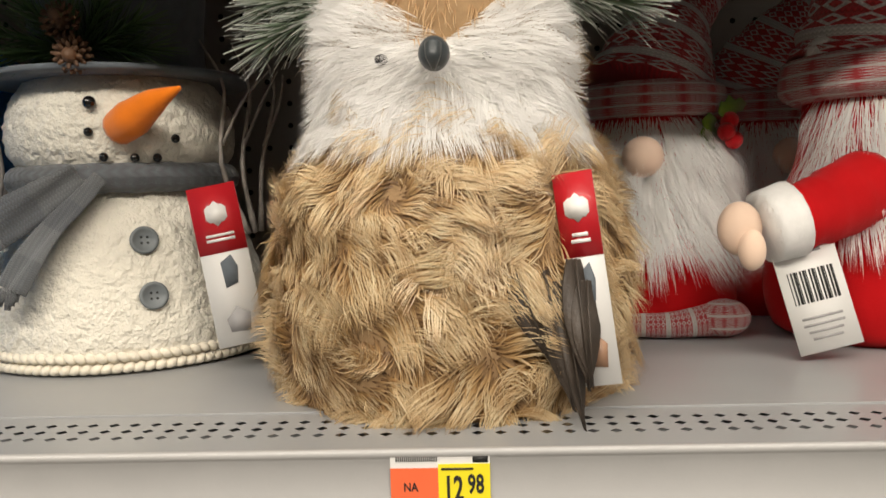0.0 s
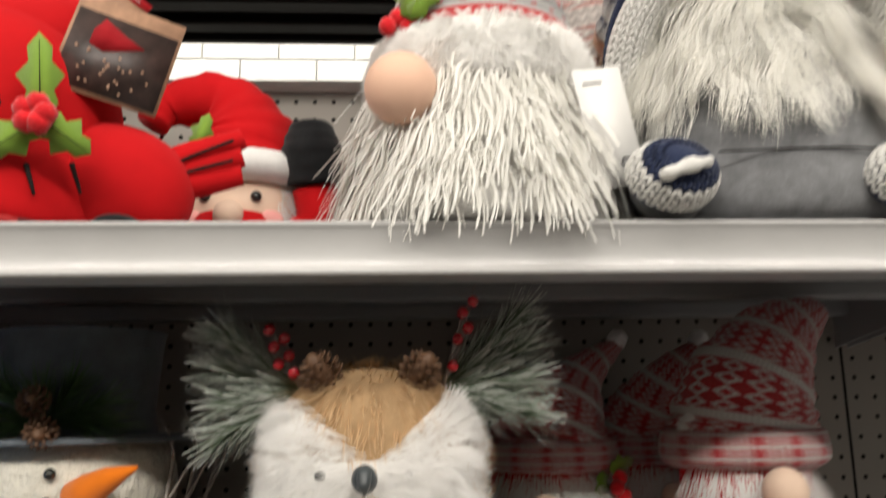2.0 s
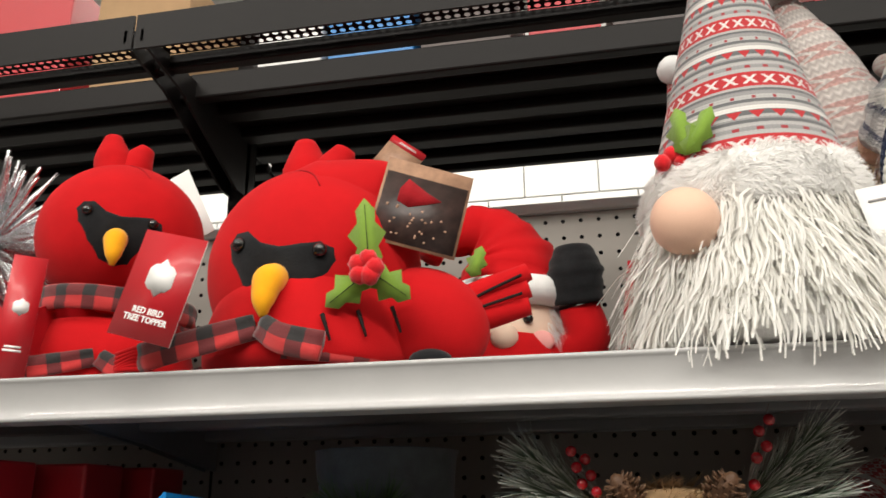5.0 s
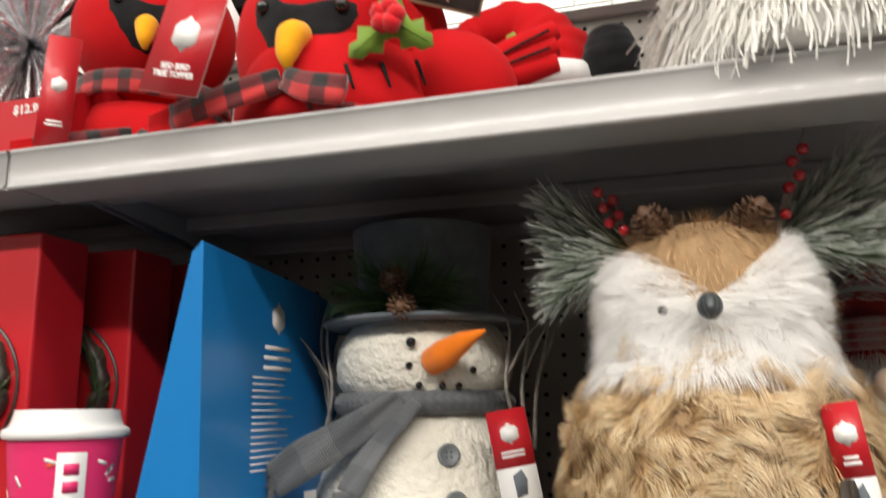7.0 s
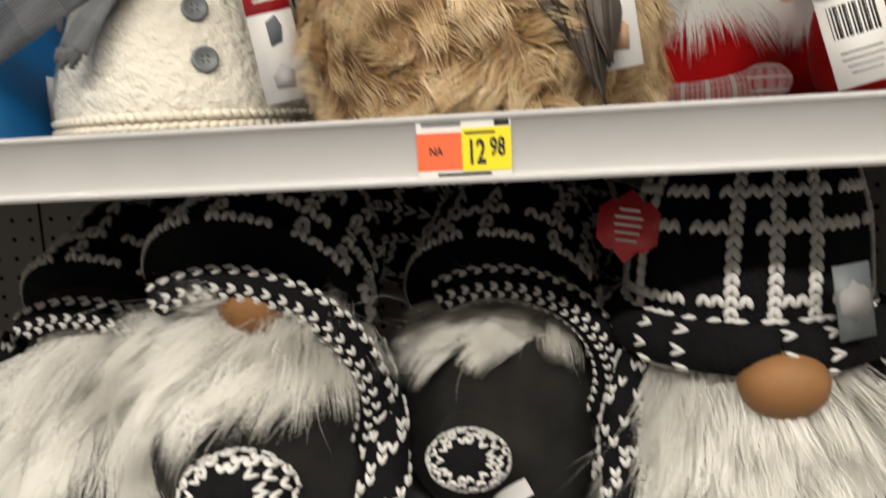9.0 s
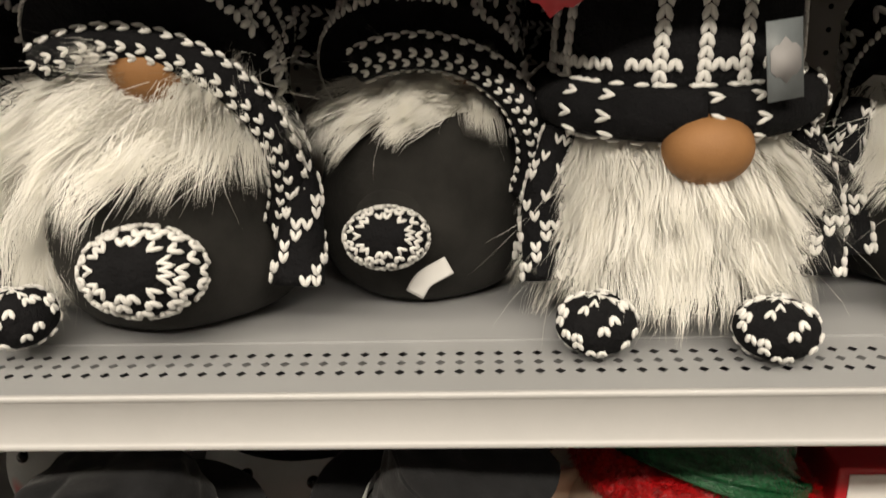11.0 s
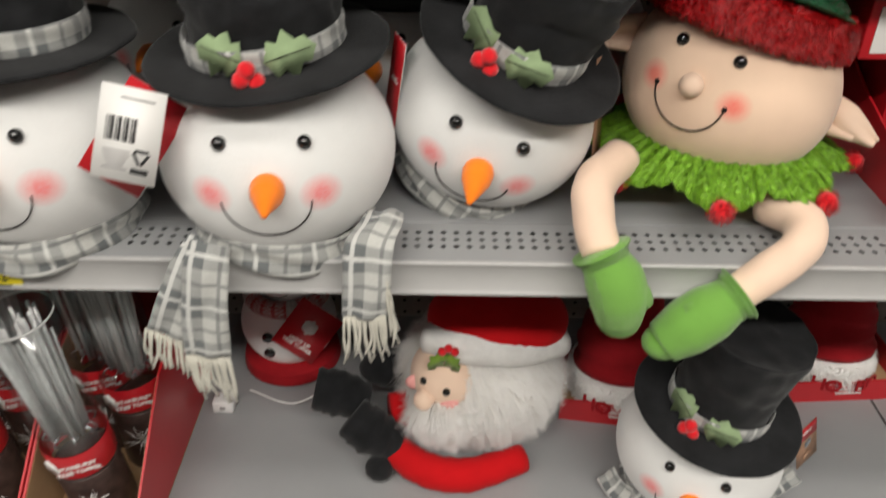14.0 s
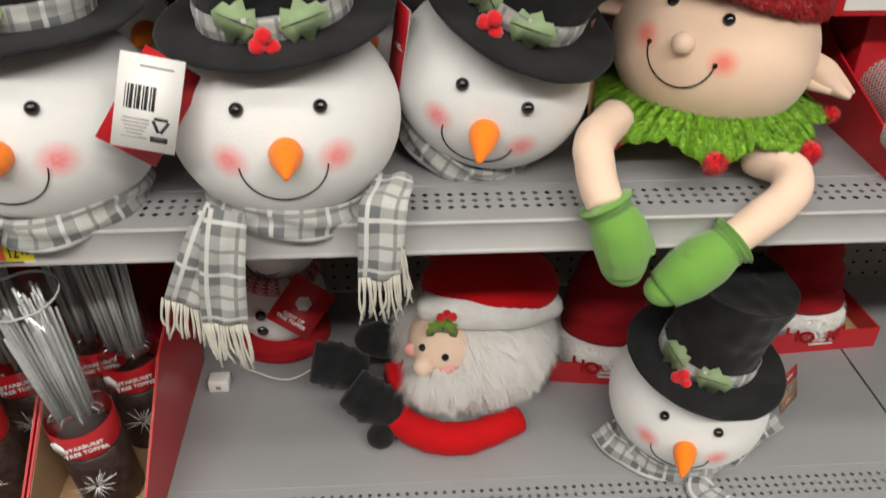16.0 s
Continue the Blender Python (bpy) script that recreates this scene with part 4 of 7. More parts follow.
for s, root, tip in ((-1, (-0.052, 0.0, 0.268), (-0.112, -0.01, 0.285)), (1, (0.055, 0.0, 0.270), (0.118, -0.01, 0.300))):
    r, q = Vector(root), Vector(tip)
    sp = part("pine_sprig", join(*[tube([r, r + (q + Vector((0, 0, dz)) - r) * 0.95], [0.0016, 0.0008], 6, 3) for dz in (-0.035, 0.0, 0.03)]), "twig", owl, "frosted artificial pine sprig")
    for i, dz in enumerate((-0.045, -0.022, 0.002, 0.026)):
        part("needles", needles(r, q + Vector((0, 0, dz)) - r, 330, 0.036, 0.0011, 20 + i + 10 * s, 0.55), "needle", sp)
    for i in range(6):
        a = r + (q - r) * (0.15 + 0.13 * i) + Vector((-0.004 * s * i, -0.022, 0.014 + 0.011 * (i % 3) + (0.012 if s > 0 else 0) * i * 0.5))
        part("berry", blob(a, 0.0048, 12, 8), "berry_gloss", owl, "glossy red berry")
        part("berry_stem", tube([a, r + Vector((0, -0.008, 0))], [0.0006, 0.0008], 5, 2), "twig", owl)
    part("pinecone", pinecone((s * 0.030, -0.035, 0.272), 0.014, 0.034, (s * 0.5, -0.45, 0.75)), "cone", owl, "small brown pinecone")
for i, (x, a, ln) in enumerate(((0.046, -8, 0.068), (0.056, -2, 0.080), (0.066, 4, 0.084), (0.074, 9, 0.074), (0.040, -16, 0.05), (0.08, 15, 0.06))):
    w = 0.019
    pts = [(w * 0.5 * math.sin(math.pi * min(1, 0.15 + 0.9 * s)) * sd, -s * ln) for sd, rng_ in ((1, np.linspace(0, 1, 9)), (-1, np.linspace(1, 0, 9))) for s in rng_]
    f = slab(pts, 0.0012)
    V = f[0].copy()
    V[:, 1] += 0.25 * np.abs(V[:, 0]) - 0.1 * np.abs(V[:, 2]) * 0.2
    fe = part("feather", moved((V, f[1], f[2]), pose(x, -0.107 + 0.32 * abs(x - 0.045) - 0.002 * i, 0.092 - 0.006 * (i % 3), -13, a * 0.7 - 4, 24)), "feather", owl, "dark brown wing feather")
    part("quill", moved(tube([(0, -0.001, 0), (0, -0.003, -ln)], [0.0009, 0.0004], 6, 2), pose(x, -0.108 + 0.32 * abs(x - 0.045) - 0.002 * i, 0.092 - 0.006 * (i % 3), -13, a * 0.7 - 4, 24)), "feather", fe)
hang_tag((0.084, 0.050, 1.652), 0.023, 0.122, "narrow red and white hang tag on the fur owl", (-0.25, -1, 0.12), -8, 0.40, (), 0.014, seed=3)

# snowman topper
SN = (-0.283, 0.292, zs(2))


def snow_base(o, full=True):
    pb = curve_profile([(0.116, 0.012), (0.1175, 0.03), (0.110, 0.07), (0.096, 0.108), (0.080, 0.138), (0.075, 0.150)])
    hb = curve_profile([(0.076, 0.150), (0.090, 0.168), (0.093, 0.19), (0.088, 0.212), (0.075, 0.232)])

    def nub(sh, amp, seed):
        V = sh[0].copy()
        s = np.array([noise.noise(Vector(q) * 160) + 0.5 * noise.noise(Vector(q) * 330) for q in V])
        r = np.hypot(V[:, 0], V[:, 1])[:, None] + 1e-6
        V[:, :2] *= 1 + amp * s[:, None] / r
        return V, sh[1], sh[2]

    part("body", nub(lathe(pb, 140), 0.0022, 1), "chenille", o, "cream sherpa fleece body")
    part("head", nub(lathe(hb, 130), 0.0024, 2), "chenille", o, "cream sherpa fleece head")
    trim = []
    for i in range(96):
        a = i / 96 * 2 * math.pi
        for j, zz in ((0, 0.014), (1, 0.0055)):
            trim.append(moved(blob((0, 0, 0), (0.0055, 0.0045, 0.0036), 7, 5), pose(0.117 * math.cos(a + j * 0.03), 0.117 * math.sin(a + j * 0.03), zz, 0, 28 * (1 - 2 * j), math.degrees(a) + 90)))
    part("braid", join(*trim), "cream", o, "braided cream trim")
    part("underside", lathe([(0.11, 0.0), (0.116, 0.004), (0.115, 0.02)], 48), "cream", o)


snow = thing("snowman_figure", SN, "cream fleece snowman tree topper in a grey hat and scarf", "snowman figure")
snow_base(snow)
part("hat_brim", lathe([(0.09, 0.229), (0.107, 0.2295), (0.1085, 0.232), (0.107, 0.2345), (0.08, 0.236)], 56, 1, 1, (0.0, 0)), "slate_felt", snow, "grey felt hat brim")
part("hat_crown", lathe(curve_profile([(0.074, 0.234), (0.070, 0.26), (0.076, 0.325), (0.074, 0.333), (0.03, 0.336)]), 40, wob=0.03), "slate_felt", snow, "dark grey hat crown")


def on_r(r, x):
    return -math.sqrt(max(1e-5, r * r - x * x))


for x, z, r in ((0.015, 0.206, 0.0052), (0.013, 0.184, 0.0036), (0.069, 0.179, 0.0036), (0.021, 0.165, 0.0036), (0.042, 0.164, 0.0036), (0.056, 0.164, 0.0036)):
    rr = 0.0935 if z > 0.17 else 0.089
    part("coal", blob((x, on_r(rr, x) - 0.001, z), r, 12, 8), "eye", snow, "black bead")
part("carrot_nose", tube([(0.034, -0.086, 0.187), (0.05, -0.098, 0.193), (0.07, -0.108, 0.203), (0.094, -0.116, 0.212)], [0.0135, 0.0145, 0.010, 0.0015], 14, 5), "orange", snow, "orange felt carrot nose")
for z, x in ((0.100, 0.049), (0.058, 0.058)):
    r = 0.100 if z > 0.08 else 0.1125
    nrm = Vector((x, on_r(r, x), 0.02)).normalized()
    tfm = facing((x, on_r(r, x) - 0.001, z), nrm)
    bt = part("button", moved(moved(lathe([(0.0095, 0), (0.0108, 0.0008), (0.0108, 0.0026), (0.0085, 0.0034), (0.008, 0.0026), (0.001, 0.0026)], 24), pose(0, 0, 0, 90, 0, 0)), tfm), "button", snow, "grey four-hole button")
    part("button_holes", join(*[moved(blob((dx, -0.0028, dz), 0.001, 6, 4), tfm) for dx in (-0.0022, 0.0022) for dz in (-0.0022, 0.0022)]), "ink", bt)
an = np.linspace(-math.pi, math.pi, 30)
part("scarf_wrap", tube([(0.084 * math.cos(a), 0.084 * math.sin(a), 0.149) for a in an], [0.012] * 5, 12, 2, 0.05), "scarf_grey", snow, "grey knitted scarf")
part("scarf_end", strap([(0.018, -0.094, 0.152), (-0.004, -0.103, 0.125), (-0.022, -0.118, 0.095), (-0.035, -0.128, 0.068)], [0.022, 0.03, 0.03, 0.026], 0.005, (1, -0.1, 0.3), 6, 0.0015, False), "scarf_grey", snow)
part("scarf_end", strap([(0.006, -0.095, 0.150), (-0.04, -0.110, 0.122), (-0.085, -0.115, 0.098), (-0.118, -0.112, 0.078)], [0.024, 0.033, 0.038, 0.036], 0.006, (0.35, 0, 1), 6, 0.002, False), "scarf_grey", snow)
for i in range(7):
    part("scarf_tuft", tube([(-0.03 - 0.0028 * i, -0.128, 0.070), (-0.031 - 0.003 * i, -0.131, 0.060 - 0.003 * (i % 3))], [0.003, 0.0022], 6, 2), "scarf_grey", snow)
    part("scarf_tuft", tube([(-0.112 - 0.001 * i, -0.112, 0.092 - 0.005 * i), (-0.124 - 0.001 * (i % 2), -0.112, 0.088 - 0.0055 * i)], [0.003, 0.002], 6, 2), "scarf_grey", snow)
for s in (-1, 1):
    for i in range(3):
        a = Vector((s * 0.112, 0.02 - 0.02 * i, 0.10))
        part("twig_arm", tube([a, a + Vector((s * (0.006 - 0.012 * i), -0.01, 0.06)), a + Vector((s * (0.02 - 0.016 * i), -0.012, 0.12)), a + Vector((s * (0.012 - 0.02 * i), -0.02, 0.16))], [0.0026, 0.002, 0.0016, 0.0007], 6, 4, 0.15), "twig", snow, "pale twig arm")
        part("twig_arm", tube([a + Vector((s * (0.008 - 0.012 * i), -0.01, 0.075)), a + Vector((s * (0.026 - 0.01 * i), -0.02, 0.11)), a + Vector((s * 0.03, -0.02, 0.135))], [0.0016, 0.0013, 0.0005], 6, 4, 0.15), "twig", snow, "pale twig arm")
for i, (dx, dz) in enumerate(((-0.055, 0.012), (-0.03, 0.03), (-0.045, -0.002), (0.05, 0.016), (0.025, 0.03), (0.06, -0.002), (0.0, 0.02))):
    part("pine_needles", needles((0.0, -0.074, 0.248), (dx, -0.012, dz), 170, 0.030, 0.0009, 60 + i, 0.6), "needle_plain", snow, "green pine needles")
part("pinecone", pinecone((0.0, -0.090, 0.262), 0.012, 0.024, (0.0, -0.9, 0.4)), "cone", snow, "small pinecone")
part("pinecone", pinecone((0.008, -0.092, 0.243), 0.012, 0.024, (0.1, -0.9, -0.2)), "cone", snow, "small pinecone")
hang_tag((-0.166, 0.19, 1.652), 0.036, 0.122, "red and white hang tag on the fleece snowman", (0.15, -1, 0.1), -10, 0.42, (), 0.016, seed=2)
s2 = thing("snowman_figure", (-0.40, 0.43, zs(2)), "second cream fleece snowman standing in the shade behind", "snowman figure")
snow_base(s2)
for x, z in ((0.0, 0.2), (0.002, 0.18), (0.012, 0.165)):
    part("coal", blob((x, on_r(0.094, x), z), 0.004, 10, 6), "eye", s2)
part("carrot_nose", tube([(0.02, -0.088, 0.195), (0.05, -0.11, 0.2)], [0.012, 0.003], 10), "orange", s2)

# blue display box: low tray, tall side panel and a folded front flap
bb = thing("display_box", (-0.455, 0.07, zs(2)), "bright blue cardboard shelf display with white print", "display box")
th = 0.003
part("tray_front", box(-0.045, 0.0, 0, 0.042, th, 0.055), "blue_card", bb, flat=True)
part("side_panel", moved(slab([(0.0, 0.0), (0.30, 0.0), (0.30, 0.262), (0.22, 0.274), (-0.012, 0.288)], th), pose(0.0435, 0, 0, 0, 0, 90)), "blue_card", bb, flat=True)
part("side_panel", moved(slab([(0.0, 0.0), (0.30, 0.0), (0.30, 0.262), (0.20, 0.274), (0.06, 0.055), (0, 0.055)], th), pose(-0.0465, 0, 0, 0, 0, 90)), "blue_card", bb, flat=True)
part("front_flap", moved(slab([(-0.022, 0.055), (0.042, 0.055), (0.041, 0.287), (0.033, 0.280)], th), pose(0, 0.006, 0, 3, 0, 0)), "blue_card", bb, flat=True)
part("tray_back", box(-0.045, 0.297, 0, 0.042, 0.30, 0.262), "blue_card", bb, flat=True)
part("tray_floor", box(-0.045, 0.003, 0, 0.042, 0.297, 0.002), "blue_card", bb, flat=True)
for i, (w, sz) in enumerate((("LED TREE TOPPER", 0.0085), ("WARM WHITE", 0.006), ("FLASHING LIGHTS", 0.006))):
    part("lettering", moved(text_shape(w, sz, bold=0.0001), Matrix.Translation((-0.001, -0.0006, 0.040 - 0.0085 * i))), "white_card", bb, "white lettering")
part("lettering", moved(bars(1, 0.05, 0.002, 0.004, 0, 3), Matrix.Translation((-0.001, 0, 0.0125))), "white_card", bb)
side = facing((0.0455, 0.0, 0.0), (1, 0, 0))
part("plaque", moved(badge(0.026), side @ Matrix.Translation((0.13, 0, 0.235))), "white_card", bb, "pale plaque")
part("lettering", moved(bars(3, 0.065, 0.004, 0.010, 0, 5), side @ Matrix.Translation((0.13, 0, 0.205))), "white_card", bb)
part("small_print", moved(bars(15, 0.09, 0.0014, 0.0062, 0, 9, 0.0), side @ Matrix.Translation((0.125, 0, 0.175))), "white_card", bb)
part("barcode_label", moved(quad_card(0.07, 0.04, 0.0006), side @ Matrix.Translation((0.23, -0.0006, 0.04))), "white_card", bb, "white barcode label")

# paper cup
cup = thing("paper_cup", (-0.543, 0.066, zs(2)), "pink paper coffee cup with white plastic lid and sprinkles print", "cup")
part("cup_body", lathe([(0.034, 0.0), (0.0345, 0.002), (0.047, 0.122), (0.0475, 0.126)], 48), "pink_card", cup)
part("lid", lathe(curve_profile([(0.0475, 0.122), (0.0515, 0.124), (0.0515, 0.130), (0.046, 0.134), (0.043, 0.145), (0.0425, 0.147), (0.039, 0.146), (0.037, 0.143), (0.001, 0.143)], 3), 48), "lid", cup, "white plastic lid")
rng = random.Random(4)
for i in range(34):
    a, z = rng.uniform(-2.9, 0.3), rng.uniform(0.012, 0.115)
    if -0.95 < a < -0.5 or abs(a + 0.75) < 0.28:
        continue
    r = 0.0345 + 0.0125 * z / 0.122 + 0.0002
    tfm = facing((r * math.cos(a), r * math.sin(a), z), (math.cos(a), math.sin(a), -0.1)) @ pose(0, 0, 0, 0, rng.uniform(0, 180), 0)
    part("sprinkle", moved(slab([(-0.0045, -0.0015), (0.0045, -0.0015), (0.0052, 0), (0.0045, 0.0015), (-0.0045, 0.0015), (-0.0052, 0)], 0.0003), tfm), ("white_card", "lab_orange", "slate_felt")[i % 3 if i % 2 else 0], cup)
a = -0.75
part("logo_band", moved(slab([(-0.012, -0.05), (0.012, -0.05), (0.0115, 0.05), (-0.0115, 0.05)], 0.0004), facing((0.0409 * math.cos(a), 0.0409 * math.sin(a), 0.062), (math.cos(a), math.sin(a), -0.1))), "white_card", cup, "white upright band")
for i in range(6):
    part("logo_bar", moved(box(-0.006, -0.0009, -0.0045, 0.006, -0.0004, 0.0045), facing((0.0409 * math.cos(a), 0.0409 * math.sin(a), 0.062), (math.cos(a), math.sin(a), -0.1)) @ Matrix.Translation((0, 0, -0.036 + 0.0145 * i))), "pink_card", cup)

# red gift boxes with a wreath window
for i, (x, y) in enumerate(((-0.79, 0.10), (-0.755, 0.20), (-0.735, 0.30))):
    rb = thing("gift_box", (x, y, zs(2)), "tall red card box with a pine wreath in its window", "box", "red wreath boxes")
    part("carton", box(-0.17, 0, 0, 0.17, 0.07, 0.322, 0.003), "red_card", rb, flat=True)
    part("window_edge", moved(lathe([(0.072, 0), (0.075, 0.0005), (0.075, 0.0015), (0.072, 0.002)], 36, cap=False), pose(0.085, -0.0005, 0.17, 90, 0, 0)), "print_dark", rb)
    wr = [(0.085 + 0.055 * math.cos(q), -0.004, 0.17 + 0.06 * math.sin(q)) for q in np.linspace(0, 6.28, 20)]
    part("wreath", tube(wr, [0.01] * 3, 8, 2, 0.2), "print_dark", rb, "dark grapevine wreath")
    for k in range(12):
        a = k * 0.5236
        part("needles", needles((0.085 + 0.055 * math.cos(a), -0.012, 0.17 + 0.06 * math.sin(a)), (-0.03 * math.sin(a), -0.004, 0.03 * math.cos(a)), 60, 0.02, 0.0008, 90 + k, 0.6), "needle_plain", rb)


# knitted-hat gnome, one mesh
def nordic_gnome(at, label, nose_dx=-0.02, scale=1.0, tip=(0.06, 0.03), seed=0, foot=True):
    g = Geo()
    bp = lathe(curve_profile([(0.072, 0.0), (0.080, 0.02), (0.077, 0.07), (0.068, 0.12), (0.062, 0.19)]), 32)
    g.add(bp, "red_felt")
    P, N = roots(bp, 30000, seed + 11, lambda P: (P[:, 1] < -0.02) & (P[:, 2] > 0.085) & (np.abs(P[:, 0] - nose_dx * 0.4) < 0.072))
    g.add(hair(P, N, 0.052, 0.0006, segs=3, lock=0.4, per=40, flow= lambda P: np.stack([(P[:, 0] - nose_dx) * 9, 0 * P[:, 0] - 0.3, 0 * P[:, 0] - 1], 1), seed=seed + 2, lift=0.6, curl=0.1, swirl=0.25, droop=0.3), "white_fur")
    g.add(blob((nose_dx, -0.078, 0.155), (0.0175, 0.0175, 0.0175), 22, 14), "skin_pale")
    g.add(lathe(curve_profile([(0.066, 0.19), (0.073, 0.195), (0.072, 0.215), (0.064, 0.222)]), 48), "nordic")
    g.add(tube([(0, 0, 0.21), (tip[0] * 0.25, tip[1] * 0.3, 0.25), (tip[0] * 0.65, tip[1] * 0.7, 0.29), (tip[0] * 1.3, tip[1], 0.325)], [0.066, 0.05, 0.026, 0.008], 32, 8, 0.04), "nordic")
    g.add(blob((tip[0] * 1.3, tip[1], 0.33), 0.012, 14, 10, 0.2), "white_felt")
    for s in (-1, 1):
        lf, vn = holly_leaf(0.035, 0.018)
        g.add(moved(lf, pose(0.045 + 0.004 * s, -0.06, 0.192, 0, 35 - s * 50, 30)), "holly")
    for d in ((0.055, -0.062, 0.175), (0.06, -0.055, 0.185), (0.062, -0.06, 0.168)):
        g.add(blob(d, 0.008, 12, 8), "berry")
    if foot:
        g.add(tube([(-0.05, -0.075, 0.012), (0.0, -0.085, 0.012), (0.035, -0.085, 0.016)], [0.009, 0.011, 0.014], 14, 5), "nordic")
        g.add(blob((0.045, -0.088, 0.018), (0.022, 0.016, 0.016), 18, 12), "nordic")
    o = g.obj("gnome_doll")
    o.matrix_basis = pose(*at) @ Matrix.Diagonal((scale, scale, scale, 1))
    return tagged(o, label, "gnome doll", "gnome dolls")


nordic_gnome((0.185, 0.362, zs(2)), "red gnome doll with white beard and nordic knit hat", tip=(0.07, 0.04), seed=5)
nordic_gnome((0.315, 0.455, zs(2)), "red gnome doll with nordic hat standing at the back", nose_dx=0.01, tip=(0.05, -0.03), seed=9, foot=False)

# santa gnome with an outstretched arm, one mesh
g = Geo()
bp = lathe(curve_profile([(0.07, 0.0), (0.086, 0.012), (0.092, 0.05), (0.08, 0.11), (0.066, 0.15), (0.06, 0.2)]), 36)
g.add(bp, "red_felt")
P, N = roots(bp, 14000, 31, lambda P: (P[:, 1] < -0.01) & (P[:, 2] > 0.10))
g.add(hair(P, N, 0.05, 0.0007, (0, -0.3, -1), 32, lock=0.4, per=40, lift=0.6, curl=0.12, swirl=0.4, droop=0.3), "white_fur")
g.add(tube([(-0.04, -0.06, 0.125), (-0.085, -0.085, 0.11), (-0.112, -0.092, 0.103)], [0.03, 0.026, 0.024], 18, 6, 0.03), "red_felt")
cf = tube([(-0.108, -0.09, 0.104), (-0.13, -0.093, 0.098)], [0.029, 0.027], 18, 4)
g.add(cf, "white_skin")
P, N = roots(cf, 2600, 33)
g.add(hair(P, N, 0.007, 0.0012, (0, 0, -0.3), 34, lift=1.0, curl=0.4, swirl=0.8), "white_fur")
g.add(blob((-0.148, -0.096, 0.098), (0.016, 0.013, 0.02), 18, 12), "skin_pale")
g.add(blob((-0.143, -0.108, 0.083), (0.01, 0.009, 0.015), 14, 10), "skin_pale")
g.add(blob((0.0, -0.085, 0.18), 0.02, 18, 12), "skin_pale")
g.add(lathe(curve_profile([(0.068, 0.195), (0.08, 0.205), (0.078, 0.228), (0.07, 0.232)]), 40), "nordic")
g.add(tube([(0, 0, 0.22), (0.012, 0, 0.27), (0.05, 0.01, 0.32), (0.10, 0.02, 0.35)], [0.074, 0.064, 0.042, 0.016], 32, 8, 0.04), "nordic")
o = g.obj("santa_gnome_doll")
o.matrix_basis = pose(0.363, 0.285, zs(2))
tagged(o, "red santa gnome doll with white beard reaching out an arm", "gnome doll", "gnome dolls")
g = Geo().add(blob((0, 0, 0), 0.013, 20, 12, 0.1), "white_skin")
P, N = roots(blob((0, 0, 0), 0.012), 700, 36)
g.add(hair(P, N, 0.006, 0.0012, (0, 0, -0.3), 37, lift=1.2), "white_fur")
o = g.obj("hat_pompom")
o.matrix_basis = pose(0.306, 0.262, 1.806)
tagged(o, "white fluffy pompom of a knit hat", "pompom")
tg = hang_tag((0.268, 0.185, 1.622), 0.045, 0.086, "white barcode tag hanging from the santa gnome", (-0.1, -1, 0.15), -14, 0, (), 0, seed=4, dark=False)
part("barcode", moved(join(*[box(-0.016 + 0.0022 * i, -0.0009, -0.012, -0.016 + 0.0022 * i + 0.0006 + 0.0006 * (i % 3), -0.0004, 0.012) for i in range(15)]), Matrix.Translation((0.0, 0, 0.005))), "ink", tg, "black barcode")
part("small_print", moved(bars(4, 0.032, 0.0018, 0.005, -0.0006, 6), Matrix.Translation((0.0, 0, -0.018))), "ink_grey", tg)
part("small_print", moved(bars(1, 0.034, 0.0022, 0.005, -0.0006, 7), Matrix.Translation((0.0, 0, 0.03))), "ink_grey", tg)


# price labels on the rails
def price_label(at, words="1298", group="price labels", w=0.052, tilt=0.0):
    t = thing("price_label", at, "orange and yellow printed price label on the shelf rail", "price label", group)
    h = 0.0315
    part("paper", box(-w / 2, -0.0005, -h / 2, w / 2, 0, h / 2), "white_card", t, flat=True)
    part("orange_field", box(-w / 2, -0.0008, -h / 2 + 0.004, -0.001, -0.0005, h / 2 - 0.007), "lab_orange", t, "orange field", flat=True)
    part("yellow_field", box(-0.001, -0.0008, -h / 2 + 0.003, w / 2, -0.0005, h / 2 - 0.005), "lab_yellow", t, "yellow field", flat=True)
    part("price", moved(text_shape(words[:2], 0.017, 0.0002, 0.0004), Matrix.Translation((0.0068, -0.0009, -0.003)) @ Matrix.Diagonal((0.62, 1, 1.1, 1))), "ink", t)
    part("price", moved(text_shape(words[2:], 0.013, 0.0002, 0.0003), Matrix.Translation((0.0185, -0.0009, -0.0005)) @ Matrix.Diagonal((0.66, 1, 1.1, 1))), "ink", t)
    part("lettering", moved(text_shape("NA", 0.0065, 0.0002, 0.0001), Matrix.Translation((-0.0155, -0.0009, -0.0015)) @ Matrix.Diagonal((0.8, 1, 1, 1))), "ink", t)
    part("barcode", join(*[box(-0.023 + 0.0011 * i, -0.0009, h / 2 - 0.0035, -0.023 + 0.0011 * i + 0.0006, -0.0005, h / 2 - 0.001) for i in range(20)]), "ink", t)
    part("small_print", moved(bars(1, 0.045, 0.0014, 0.003, -0.0007, 3), Matrix.Translation((0, 0, -h / 2 + 0.0016))), "ink", t)
    part("mark", box(w / 2 - 0.009, -0.0009, h / 2 - 0.0042, w / 2 - 0.001, -0.0005, h / 2 - 0.001), "ink", t)
    part("small_print", moved(bars(1, 0.02, 0.001, 0.002, -0.0009, 5), Matrix.Translation((0.009, -0.0002, h / 2 - 0.0075))), "ink", t)
    return t


